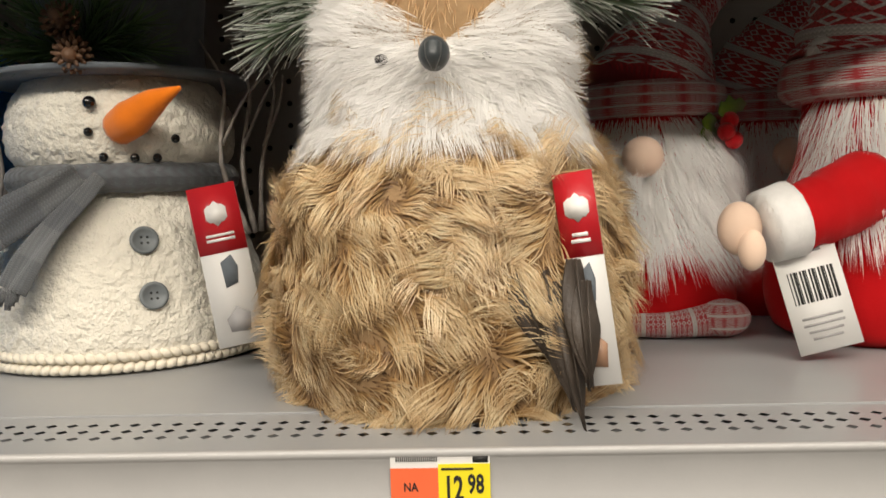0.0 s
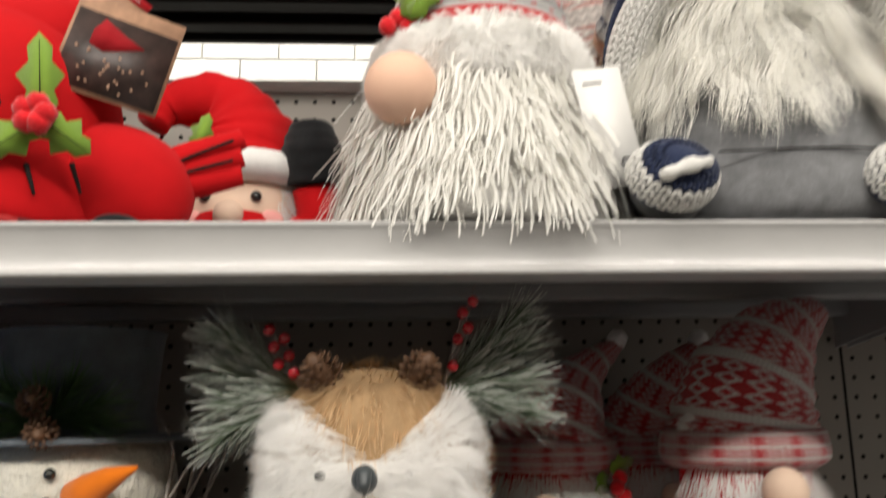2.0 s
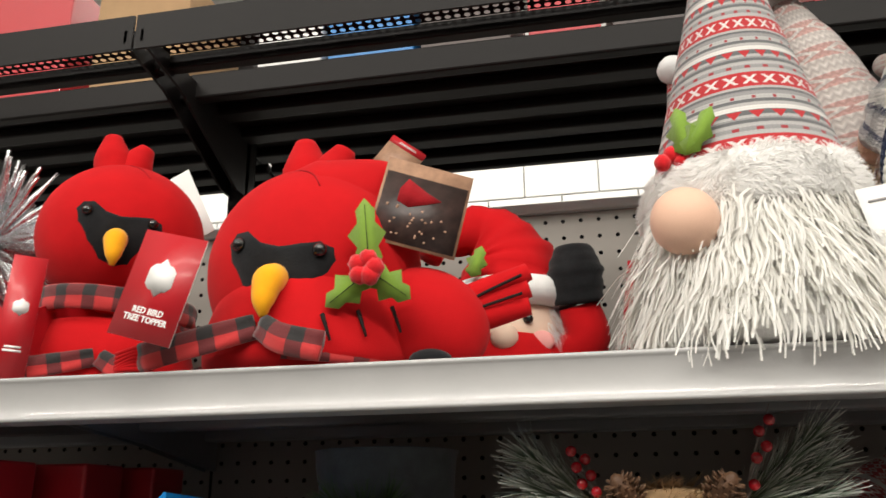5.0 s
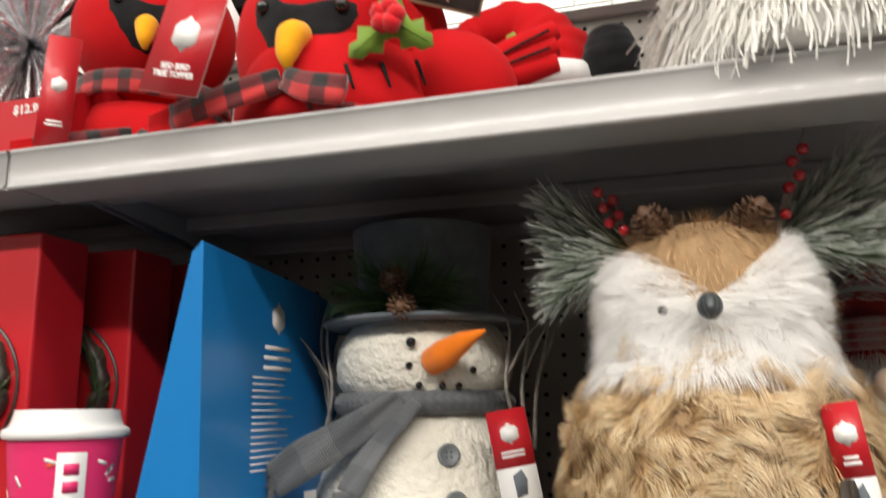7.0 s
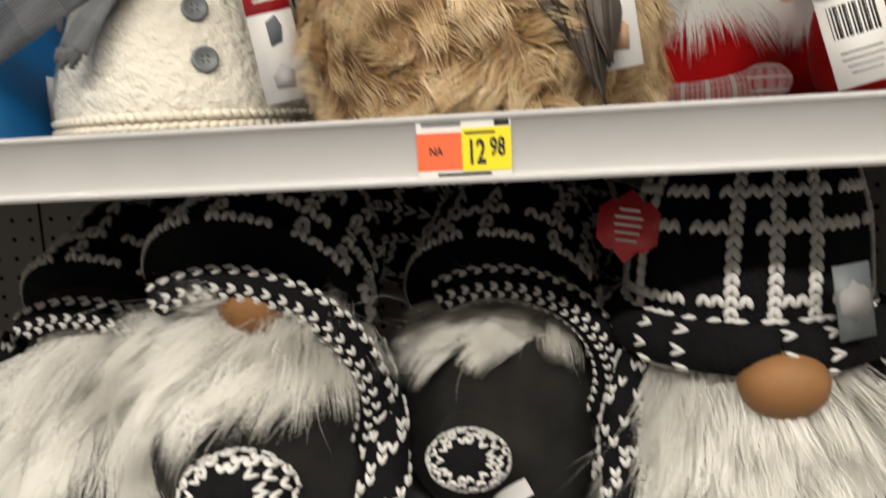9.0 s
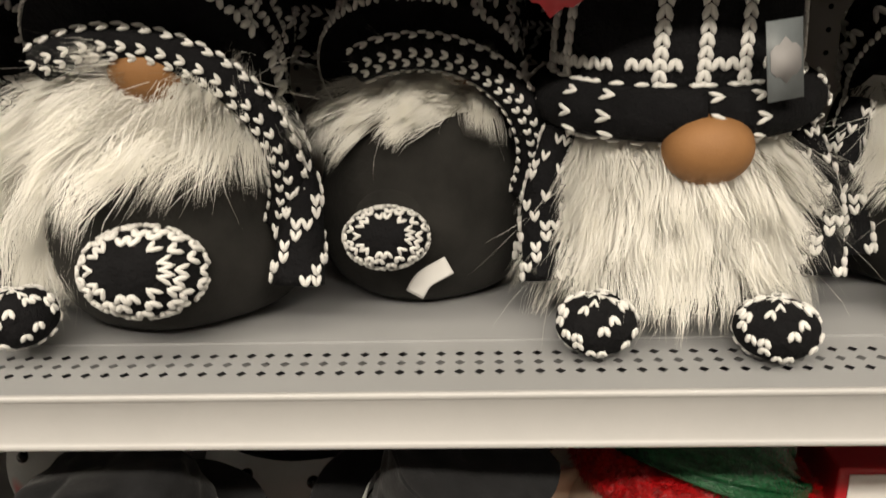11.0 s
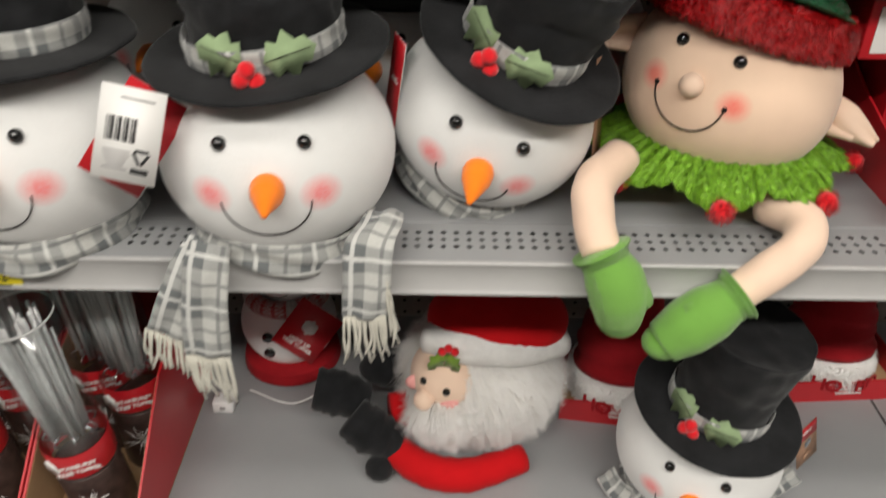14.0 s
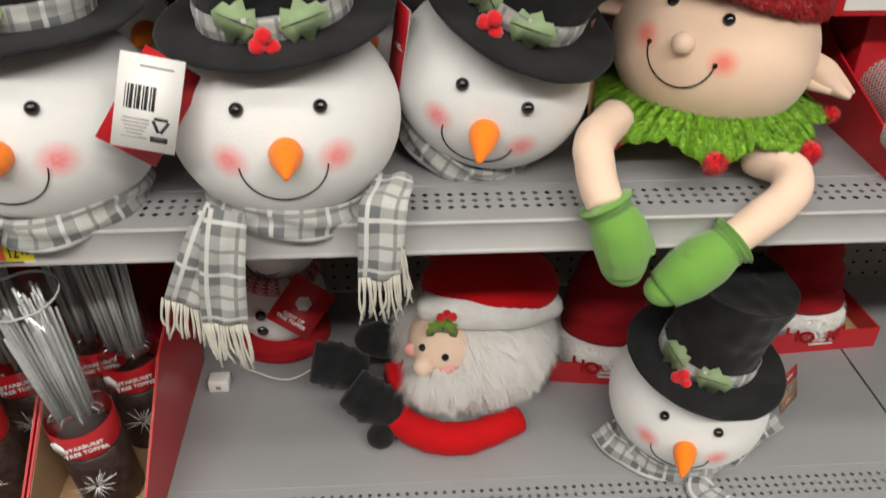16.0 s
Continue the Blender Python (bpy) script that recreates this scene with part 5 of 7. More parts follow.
price_label((0.0, 0.0015, 1.5515))
for x, w in ((-0.222 + 0.0265, "1298"), (-0.222 + 0.0795, "1298"), (0.060, "1897"), (-0.532, "1897")):
    price_label((x, SHELF[5][1] + 0.0015, 0.4302 - 0.0195), w)
price_label((-0.500, SHELF[4][1] + 0.0015, 0.8988 - 0.0195), "1298")


# ---- fourth and fifth shelf: snowman heads, elf, santa, boxes ----
def top_hat(o, R, z, h, r0, r1, lean=(0.0, 0.0), squash=0.03, leaves=True, seed=0, tilt=(0, 0, 0), dome=False):
    """Felt top hat: brim, crown with a pinched top, plaid band, holly and berries, on the head's own axes."""
    tf = Matrix.Translation((0, 0, z)) @ pose(0, 0, 0, *tilt)
    RB = R * 0.98
    part("hat_brim", moved(lathe([(R * 0.5, -0.001), (RB * 0.80, -0.004), (RB * 0.975, -0.003), (RB, -0.0018), (RB, 0.0004), (RB * 0.97, 0.0014), (RB * 0.8, 0.001), (R * 0.5, 0.004)], 72, wob=0.02, seed=seed), tf), "black_felt", o, "black felt brim")
    if dome:
        pf = [(r0, 0.0), (r0 * 0.99, h * 0.35), (r1 * 1.06, h * 0.68), (r1 * 0.94, h * 0.88), (r1 * 0.62, h * 0.985), (r1 * 0.25, h), (0.001, h * 0.99)]
    else:
        pf = [(r0, 0.0), (r0 * 0.985, h * 0.3), (r0 * 0.5 + r1 * 0.5, h * 0.62), (r1, h * 0.95), (r1 * 1.005, h * 0.985), (r1 * 0.985, h), (r1 * 0.93, h * 0.99), (r1 * 0.6, h * 0.96), (0.001, h * 0.95)]
    cr = lathe(curve_profile(pf, 6), 72, 1.0, 0.9, lean=lean)
    V = cr[0].copy()
    sag = np.array([noise.noise(Vector((q[0] * 22, q[1] * 22, q[2] * 30 + seed * 3.7))) + 0.5 * noise.noise(Vector((q[0] * 60 + seed, q[1] * 60, q[2] * 75))) for q in V])
    rad = np.hypot(V[:, 0], V[:, 1])[:, None] + 1e-6
    V[:, :2] += V[:, :2] / rad * (sag * squash * 0.12)[:, None] * np.clip(V[:, 2:3] / (h * 0.4), 0, 1)
    V[:, 2] += sag * squash * 0.10 * (V[:, 2] > h * 0.6)
    part("hat_crown", moved((V, cr[1], cr[2]), tf), "black_felt", o, "black felt crown")
    an = np.linspace(0, 2 * math.pi, 40)
    part("hat_band", moved(strap([((r0 + 0.0025) * math.cos(a), (r0 * 0.9 + 0.0025) * math.sin(a), 0.0125) for a in an], 0.025, 0.002, (0, 0, 1), 2, 0.0006), tf), "plaid_grey", o, "grey and white plaid band")
    if leaves:
        for k, (a, roll, ln, dz) in enumerate(((-2.05, 205, 0.040, 0.016), (-1.80, -12, 0.046, 0.014))):
            lf, vn = holly_leaf(ln, 0.034)
            ft = tf @ facing(((r0 + 0.005) * math.cos(a), (r0 * 0.9 + 0.005) * math.sin(a), dz), (math.cos(a), math.sin(a), 0.35)) @ pose(0, 0, 0, 0, roll, 0)
            lo = part("leaf", moved(lf, ft), "sage", o, "sage green cloth holly leaf")
            part("vein", moved(vn, ft), "thread", lo)
        for dx, dz in ((-0.007, 0.009), (0.005, 0.004), (-0.001, 0.016)):
            a = -1.98
            q = tf @ Vector(((r0 + 0.012) * math.cos(a) + dx, (r0 * 0.9 + 0.012) * math.sin(a) - 0.003, dz - 0.002))
            part("berry", blob(q, 0.0078, 14, 10, 0.15, 60), "berry", o, "red pompom berry")


def fringe(o, a, b, n, length, drop, seed=0, r=0.0014):
    rng = random.Random(seed)
    for i in range(n):
        s = (i + 0.5) / n
        p = Vector(a).lerp(Vector(b), s)
        q = [p, p + Vector((rng.uniform(-0.003, 0.003), -0.003, 0)) + Vector(drop) * length * 0.5, p + Vector((rng.uniform(-0.006, 0.006), rng.uniform(-0.004, 0.003), 0)) + Vector(drop) * length * rng.uniform(0.8, 1.1)]
        part("fringe_strand", tube(q, [r, r, r * 0.9], 6, 3, 0.15), "fringe", o)


def snow_head(at, R, label, rot=(0, 0, 0), rz=0.9, hat=(0.8, 0.61, 0.52), squash=0.03, lean=(0, 0), leaves=True, nose=(0.040, -0.004), seed=0, hz=0.80, tilt=(0, 0, 0), dome=False, ledge=None):
    """A felt snowman's head; at is its middle, R its radius; ledge: height of the shelf that flattens its chin."""
    o = thing("snowman_topper", at, label, "snowman topper", "snowman heads")
    o.matrix_basis = pose(*at, *rot)
    c, r = (0, 0, 0), (R, R * 0.95, R * rz)
    hd = blob(c, r, 64, 40, 0.004, 22)
    if ledge is not None:
        V = hd[0] @ np.array(o.matrix_basis.to_3x3()).T
        over = np.clip(ledge - at[2] - V[:, 2], 0, None) * (V[:, 1] > -R * 0.62)
        V[:, 2] += over
        hd = (V @ np.array(o.matrix_basis.to_3x3()), hd[1], hd[2])
    part("head", hd, "head_felt", o, "white felt head with blushed cheeks")
    for s in (-1, 1):
        p, n = on_ellipsoid(c, r, s * R * 0.315, R * 0.40)
        part("eye", blob(p + n * 0.001, 0.0066, 16, 10), "eye", o, "black bead eye")
    p, n = on_ellipsoid(c, r, R * 0.03, R * 0.09)
    part("nose", tube([p + n * -0.004, p + n * 0.004, p + n * 0.014 + Vector((0, 0, nose[1] * 0.4)), p + n * nose[0] * 0.72 + Vector((0, 0, nose[1])), p + n * nose[0] + Vector((0, 0, nose[1] * 2.2))], [0.0135, 0.0152, 0.0138, 0.0080, 0.0022], 20, 6), "orange", o, "orange felt carrot nose")
    arc = [on_ellipsoid(c, r, R * 0.345 * math.sin(q), -R * 0.05 - R * 0.33 * math.cos(q) + R * 0.02) for q in np.linspace(-1.52, 1.52, 25)]
    part("mouth", tube([a + n_ * 0.0009 for a, n_ in arc], [0.0007] * 3, 6, 2), "thread", o, "stitched black smile")
    top_hat(o, R, R * hz, R * hat[0], R * hat[1], R * hat[2], lean, squash, leaves, seed, tilt, dome)
    an = np.linspace(0, 2 * math.pi, 48)
    low = [(R * 0.74 * math.cos(a), R * 0.76 * math.sin(a), -R * rz * 0.78 + 0.004 * math.sin(3 * a + seed)) for a in an]
    part("scarf", strap(low, 0.034, 0.008, (0, 0, 1), 2, 0.003), "plaid_grey", o, "grey and white plaid scarf")
    return o


SH = "white felt snowman head in a black top hat with plaid scarf"
snow_head((-0.229, 0.083, 0.982), 0.1125, SH, (0, 0, 4), hat=(0.76, 0.61, 0.55), squash=0.07, seed=1, hz=0.88, tilt=(4, -6, 20), dome=True, ledge=zs(4))
sc = thing("scarf", (-0.229, -0.012, 0.915), "grey and white plaid scarf end hanging over the shelf edge", "scarf", "scarf ends")
part("cloth", strap([(-0.055, 0.006, 0.012), (-0.068, -0.008, -0.01), (-0.085, -0.012, -0.05), (-0.100, -0.010, -0.085)], [0.034, 0.042, 0.046, 0.046], 0.004, (1, 0, -0.45), 6, 0.002), "plaid_grey", sc)
part("cloth", strap([(-0.050, 0.0, 0.014), (-0.055, -0.014, -0.01), (-0.062, -0.017, -0.06), (-0.066, -0.016, -0.105)], [0.036, 0.042, 0.044, 0.044], 0.004, (1, 0, -0.1), 6, 0.002), "plaid_grey", sc)
fringe(sc, (-0.124, -0.010, -0.076), (-0.082, -0.010, -0.096), 15, 0.046, (-0.1, 0, -1), 1)
fringe(sc, (-0.088, -0.016, -0.104), (-0.045, -0.016, -0.108), 16, 0.054, (0.05, 0, -1), 2)
part("cloth", strap([(0.105, 0.05, 0.02), (0.102, 0.03, 0.02), (0.093, 0.0, 0.012), (0.090, -0.012, -0.03), (0.087, -0.012, -0.06)], [0.034, 0.04, 0.046, 0.044, 0.042], 0.004, (1, 0, 0.05), 6, 0.002), "plaid_grey", sc)
fringe(sc, (0.067, -0.012, -0.058), (0.107, -0.012, -0.056), 16, 0.052, (0.0, 0, -1), 3)
fringe(sc, (0.108, -0.010, -0.005), (0.112, -0.010, -0.055), 8, 0.05, (0.12, 0, -1), 4)
snow_head((-0.0205, 0.1405, 0.9945), 0.104, "white felt snowman head tilted under a tall black top hat", (16, 19, -8), hat=(0.98, 0.56, 0.63), squash=0.06, lean=(0.004, 0.0), seed=2, hz=0.84, tilt=(-2, 4, 0), ledge=zs(4))
snow_head((-0.4625, 0.080, 0.987), 0.114, "white felt snowman head looking aside in a black top hat", (0, 0, 0), hat=(0.85, 0.62, 0.56), squash=0.06, seed=3, hz=0.86, ledge=zs(4))
sc1 = thing("scarf", (-0.520, -0.012, 0.915), "grey plaid scarf end with fringe hanging over the rail", "scarf", "scarf ends")
part("cloth", strap([(0.02, 0.012, 0.012), (0.01, -0.012, -0.004), (-0.005, -0.016, -0.05), (-0.025, -0.016, -0.10)], [0.036, 0.042, 0.046, 0.046], 0.004, (1, 0, -0.2), 6, 0.002), "plaid_grey", sc1)
fringe(sc1, (-0.048, -0.016, -0.098), (-0.004, -0.016, -0.106), 13, 0.04, (-0.05, 0, -1), 6)
snow_head((-0.150, 0.325, 0.996), 0.105, "white felt snowman head half hidden in the back row", (0, 5, -4), hat=(0.9, 0.62, 0.62), seed=4, hz=0.74)
snow_head((0.085, 0.40, 0.994), 0.10, "white felt snowman head in the back row", (6, 0, 0), hat=(0.9, 0.62, 0.62), seed=6, leaves=False)
snow_head((-0.39, 0.36, 0.994), 0.10, "white felt snowman head in the back row", (0, 0, -10), hat=(0.9, 0.62, 0.62), seed=7, leaves=False)
snow_head((0.2715, 0.1325, 0.5305), 0.1075, "white felt snowman head in a tall black top hat", (7, 7, -21), hat=(1.25, 0.56, 0.62), squash=0.05, seed=5, hz=0.77, tilt=(-3, 2, 0), ledge=zs(5))
sc4 = thing("scarf", (0.288, 0.03, zs(5)), "grey plaid scarf trailing over the low shelf edge", "scarf", "scarf ends")
part("cloth", strap([(0.005, 0.04, 0.012), (-0.01, 0.015, 0.006), (0.01, -0.015, 0.005), (0.035, -0.035, -0.012), (0.055, -0.037, -0.05)], [0.03, 0.04, 0.042, 0.044, 0.042], 0.004, (1, 0.35, 0.1), 6, 0.002), "plaid_grey", sc4)
part("cloth", strap([(-0.02, 0.04, 0.012), (-0.07, 0.05, 0.015), (-0.115, 0.085, 0.02), (-0.13, 0.11, 0.03)], [0.03, 0.034, 0.034, 0.034], 0.004, (0.2, 0.6, 1), 6, 0.002), "plaid_grey", sc4)
part("cloth", strap([(0.05, 0.06, 0.012), (0.10, 0.09, 0.03), (0.125, 0.10, 0.045)], [0.03, 0.034, 0.03], 0.004, (0, 0.3, 1), 6, 0.002), "plaid_grey", sc4)
fringe(sc4, (0.038, -0.037, -0.052), (0.075, -0.037, -0.048), 12, 0.02, (0.2, 0, -1), 8)
# white care tag between the heads, red tags behind
tg = hang_tag((-0.327, -0.022, 1.040), 0.052, 0.078, "white care tag with barcode clipped to a snowman head", (0.1, -1, 0.35), 14, 0, (), 0, dark=False, seed=5)
part("barcode", moved(join(*[box(-0.013 + 0.002 * i, -0.0009, -0.010, -0.013 + 0.002 * i + 0.0006 + 0.0006 * (i % 3), -0.0004, 0.010) for i in range(13)]), Matrix.Translation((-0.006, 0, 0.004))), "ink", tg, "black barcode")
part("recycling_mark", moved(join(*[moved(box(-0.0055, -0.0009, 0.003, 0.0055, -0.0004, 0.0055), pose(0, 0, 0, 0, q, 0)) for q in (0, 120, 240)], box(-0.007, -0.0009, -0.015, 0.007, -0.0004, -0.0105)), Matrix.Translation((0.012, 0, -0.016))), "ink", tg, "black recycling mark")
part("small_print", moved(bars(6, 0.024, 0.0012, 0.003, -0.0006, 6), Matrix.Translation((-0.008, 0, -0.014))), "ink_grey", tg)
part("small_print", moved(bars(1, 0.03, 0.0014, 0.003, -0.0006, 6), Matrix.Translation((0.004, 0, 0.030))), "ink_grey", tg)
hang_tag((-0.334, 0.005, 1.025), 0.055, 0.09, "red picture tag behind the white care tag", (0.3, -1, 0.3), 38, 1.0, (), 0, seed=6)
hang_tag((0.084, 0.13, 1.005), 0.03, 0.10, "tan picture tag edge between head and elf", (0.9, -0.4, 0.1), 8, 0, (), 0, body="print_tan", seed=8, dark=False)
hang_tag((-0.118, 0.115, 1.03), 0.03, 0.10, "thin red tag edge between two snowman heads", (-0.9, -0.4, 0.1), 8, 1.0, (), 0, seed=8)
hang_tag((0.412, 0.13, 0.535), 0.045, 0.06, "small picture tag hanging beside the snowman head", (0.6, -0.8, 0.2), -8, 0.35, (), 0, body="print_tan", seed=9)

# elf, one mesh
g = Geo()
c, r = (0, 0, 0), (0.1086, 0.101, 0.0976)
turn = pose(0, 0, 0, -6, 8, -40)
g.add(moved(blob(c, r, 64, 40), turn), "elf_skin")


def face(x, z, out=0.0):
    p, n = on_ellipsoid(c, r, x, z)
    return turn @ (p + n * out), (turn.to_3x3() @ n)


for x in (-0.029, 0.029):
    g.add(blob(face(x, 0.047)[0], 0.0064, 16, 10), "eye")
g.add(blob(face(0.0, 0.016, 0.003)[0], 0.0115, 20, 14), "skin_pale")
g.add(tube([face(0.035 * math.sin(q), 0.006 - 0.034 * math.cos(q), 0.0012)[0] for q in np.linspace(-1.5, 1.5, 23)], [0.0008] * 3, 6, 2), "thread")
for k in (-1, 1):
    g.add(blob(face(0.035 * k, 0.005, 0.0008)[0], 0.0026, 8, 6), "thread")
# cap: a tall tinsel band and a dark green sequin crown
ax = pose(-0.012, 0, 0.004, -8, 13, -20)
bd = moved(lathe(curve_profile([(0.090, 0.056), (0.1045, 0.060), (0.1035, 0.076), (0.098, 0.090), (0.086, 0.096)]), 64, 1.0, 0.95), ax)
g.add(bd, "tinsel_red")
P, N = roots(bd, 9000, 41)
g.add(hair(P, N, 0.007, 0.0013, (0.2, 0, -0.6), 42, lift=0.6, curl=0.4, swirl=1.3, freq=70, segs=3), "tinsel_red")
cr = moved(tube([(0, 0.0, 0.078), (0.0, 0.008, 0.105), (0.012, 0.025, 0.135), (0.045, 0.06, 0.15), (0.07, 0.10, 0.13)], [0.093, 0.080, 0.062, 0.045, 0.02], 40, 8, 0.06), ax)
g.add(cr, "tinsel_dark")
P, N = roots(cr, 5000, 43)
g.add(hair(P, N, 0.007, 0.0012, (0.2, 0, -0.5), 44, lift=0.6, curl=0.4, swirl=1.5, freq=70, segs=2), "tinsel_dark")
rng = random.Random(12)
for i in range(15):
    x = -0.028 + 0.0036 * i
    q = [Vector(face(x + rng.uniform(-0.006, 0.006), 0.070 + rng.uniform(-0.009, 0.008), 0.003 + 0.004 * (k % 2))[0]) for k in range(4)]
    g.add(tube(q, [0.0024, 0.0032, 0.003, 0.0018], 8, 4, 0.2), "gold_yarn")
# ears: folded flaps of cloth
for k, e in ((1, (0.098, -0.012, -0.004)), (-1, (-0.098, 0.02, 0.022))):
    b0, tip = Vector(e), Vector((e[0] + k * 0.052, e[1] - 0.022, e[2] - 0.012))
    ear = strap([b0, b0.lerp(tip, 0.4) + Vector((0, -0.004, 0.004)), tip], [0.044, 0.036, 0.012], 0.011, (0.15, 0.2, 1), 7, 0.002, False)
    g.add(moved(ear, pose(0, 0, 0, 0, 10, -8)), "skin_pale")
    g.add(moved(tube([b0 + Vector((0, -0.006, -0.012)), b0.lerp(tip, 0.6) + Vector((0, -0.008, -0.005))], [0.008, 0.004], 10, 4), pose(0, 0, 0, 0, 10, -8)), "skin_pale")
# ruffled collar with eight points, each with a pompom
an = np.linspace(0, 2 * math.pi, 193)
rim = []
for j in range(9):
    q = j / 8
    for a in an[:-1]:
        k = abs((((a + math.radians(102.5)) / (2 * math.pi) * 8 + 0.5) % 1) - 0.5) * 2
        rr = 0.074 + q * (0.040 + 0.028 * (1 - k)) + 0.0015 * math.sin(64 * a)
        zz = -0.046 - q * (0.020 + 0.012 * (1 - k)) + 0.006 * math.sin(math.pi * q) + 0.002 * math.sin(48 * a)
        rim.append((rr * math.cos(a), rr * math.sin(a), zz))
V = np.array(rim)
cl = (np.concatenate([V, V - np.array([0, 0, 0.003])]), grid_faces(192, 9) + [tuple(i + len(V) for i in reversed(f)) for f in grid_faces(192, 9)], np.zeros((2 * len(V), 2)))
g.add(cl, "tinsel_green")
P, N = roots((V, grid_faces(192, 9), None), 15000, 45)
N = N * np.sign(N[:, 2:3] + 1e-6)
g.add(hair(P, N, 0.007, 0.0011, lambda P: np.stack([P[:, 0], P[:, 1], 0 * P[:, 0] - 0.04], 1) * 10, 46, lift=0.55, curl=0.3, swirl=0.6, freq=70, segs=2, lock=0.4, per=12), "tinsel_green")
for k in range(8):
    a = math.radians(-102.5 + 45 * k)
    pc = (0.140 * math.cos(a), 0.140 * math.sin(a), -0.074)
    g.add(blob(pc, 0.0105, 16, 10, 0.1), "berry")
    P, N = roots(blob(pc, 0.0095), 420, 50 + k)
    g.add(hair(P, N, 0.006, 0.001, (0, 0, -0.2), 47, lift=1.4, curl=0.2, segs=2), "tinsel_red")
# arms and mittens hang over the rail
for pts, mit, th in ((((-0.112, -0.055, -0.062), (-0.144, -0.105, -0.064), (-0.150, -0.148, -0.078), (-0.145, -0.176, -0.098)), ((-0.144, -0.180, -0.098), (-0.130, -0.190, -0.125), (-0.124, -0.192, -0.160)), (0.024, -0.006, -0.002)),
                     (((0.035, -0.085, -0.094), (0.055, -0.125, -0.092), (0.040, -0.158, -0.104), (-0.018, -0.178, -0.142)), ((-0.018, -0.180, -0.142), (-0.048, -0.188, -0.162), (-0.078, -0.190, -0.188)), (-0.006, -0.006, 0.020))):
    arm = tube(pts, [0.021, 0.0205, 0.0195, 0.0175], 22, 9)
    V = arm[0] + 0.0016 * np.array([noise.noise_vector(Vector(q) * 45) for q in arm[0]])
    g.add((V, arm[1], arm[2]), "skin_pale")
    g.add(tube(mit, [0.021, 0.0275, 0.0275, 0.0215], 24, 8), "green_knit")
    m0, m1, m2 = (Vector(q) for q in mit)
    g.add(tube([m0 - (m1 - m0) * 0.22, m0 - (m1 - m0) * 0.05, m0 + (m1 - m0) * 0.16], [0.0275, 0.024, 0.021], 24, 4, 0.06), "green_knit")
    g.add(tube([m1, m1 + Vector(th) * 0.7, m1 + Vector(th) + (m2 - m1) * 0.35], [0.012, 0.0125, 0.009], 14, 5), "green_knit")
    g.add(blob(m2, (0.0205, 0.019, 0.016), 18, 12), "green_knit")
o = g.obj("elf_doll")
o.matrix_basis = pose(0.2202, 0.1655, 1.0198)
tagged(o, "elf doll with red and green tinsel cap, green mittens hanging down", "elf doll")

# red trays and boxes beside the elf
for i, (x, y, z, w, d, h) in enumerate(((0.47, 0.06, zs(4), 0.14, 0.36, 0.035), (0.420, 0.150, zs(4) + 0.150, 0.165, 0.20, 0.04))):
    tr = thing("display_tray", (x, y, z), "red cardboard display tray with tartan items", "display tray", "red trays")
    if i == 0:
        for nm, bx in (("tray_floor", (-w / 2, 0, 0, w / 2, d, 0.003)), ("tray_front", (-w / 2, 0, 0.003, w / 2, 0.003, h)), ("tray_back", (-w / 2, d - 0.003, 0.003, w / 2, d, 0.2)), ("tray_side", (w / 2 - 0.003, 0.003, 0.003, w / 2, d - 0.003, 0.145))):
            part(nm, box(*bx), "red_card", tr, flat=True)
        part("tray_side", moved(slab([(0.003, 0.003), (d - 0.003, 0.003), (d - 0.003, 0.165), (0.17, 0.085), (0.003, h)], 0.003), pose(-w / 2 + 0.0015, 0, 0, 0, 0, 90)), "red_card", tr, flat=True)
        part("ribbon_bow", join(tube([(-0.02, 0.01, 0.05), (-0.05, -0.01, 0.075), (-0.085, -0.005, 0.06), (-0.06, 0.0, 0.045), (-0.02, 0.01, 0.05)], [0.006, 0.014, 0.016, 0.013, 0.006], 10, 5), blob((-0.01, 0.01, 0.05), 0.012, 10, 8)), "tartan", tr, "red tartan bow")
        part("tartan_roll", tube([(-0.02, 0.03, 0.04), (-0.02, 0.17, 0.06)], [0.028, 0.03], 18, 4, 0.05), "tartan", tr, "red tartan cloth roll")
    else:
        part("carton", box(-w / 2, 0, 0, w / 2, d, 0.058, 0.002), "red_card", tr, flat=True)
        part("end_panel", box(-w / 2 + 0.009, -0.0012, 0.007, w / 2 - 0.012, 0, 0.052), "white_card", tr, "white end panel", flat=True)
g = thing("carton_support", (0.47, 0.20, zs(4) + 0.003), "red card carton standing in the display tray", "box")
part("carton", box(-0.06, 0, 0, 0.06, 0.14, 0.147, 0.002), "red_card", g, flat=True)

# lying santa, one mesh
g = Geo()
hd = blob((0, 0, 0.105), (0.112, 0.092, 0.103), 48, 30)
g.add(hd, "white_skin")
P, N = roots(hd, 20000, 61, lambda P: (P[:, 1] < 0.04) & ~((P[:, 0] < -0.03) & (P[:, 2] > 0.115) & (P[:, 1] < -0.02)))
g.add(hair(P, N, 0.036, 0.0008, lambda P: np.stack([0.5 + 0 * P[:, 0], 0 * P[:, 0], 0 * P[:, 0] - 1], 1), 62, lift=0.45, curl=0.12, swirl=0.5, droop=0.25, lock=0.4, per=40), "white_fur")
g.add(blob((-0.050, -0.045, 0.143), (0.05, 0.052, 0.046), 30, 20), "skin_pale")
g.add(blob((-0.080, -0.090, 0.132), 0.0145, 18, 12), "skin_pale")
for q in ((-0.080, -0.081, 0.158), (-0.050, -0.096, 0.152)):
    g.add(blob(q, 0.0055, 14, 10), "eye")
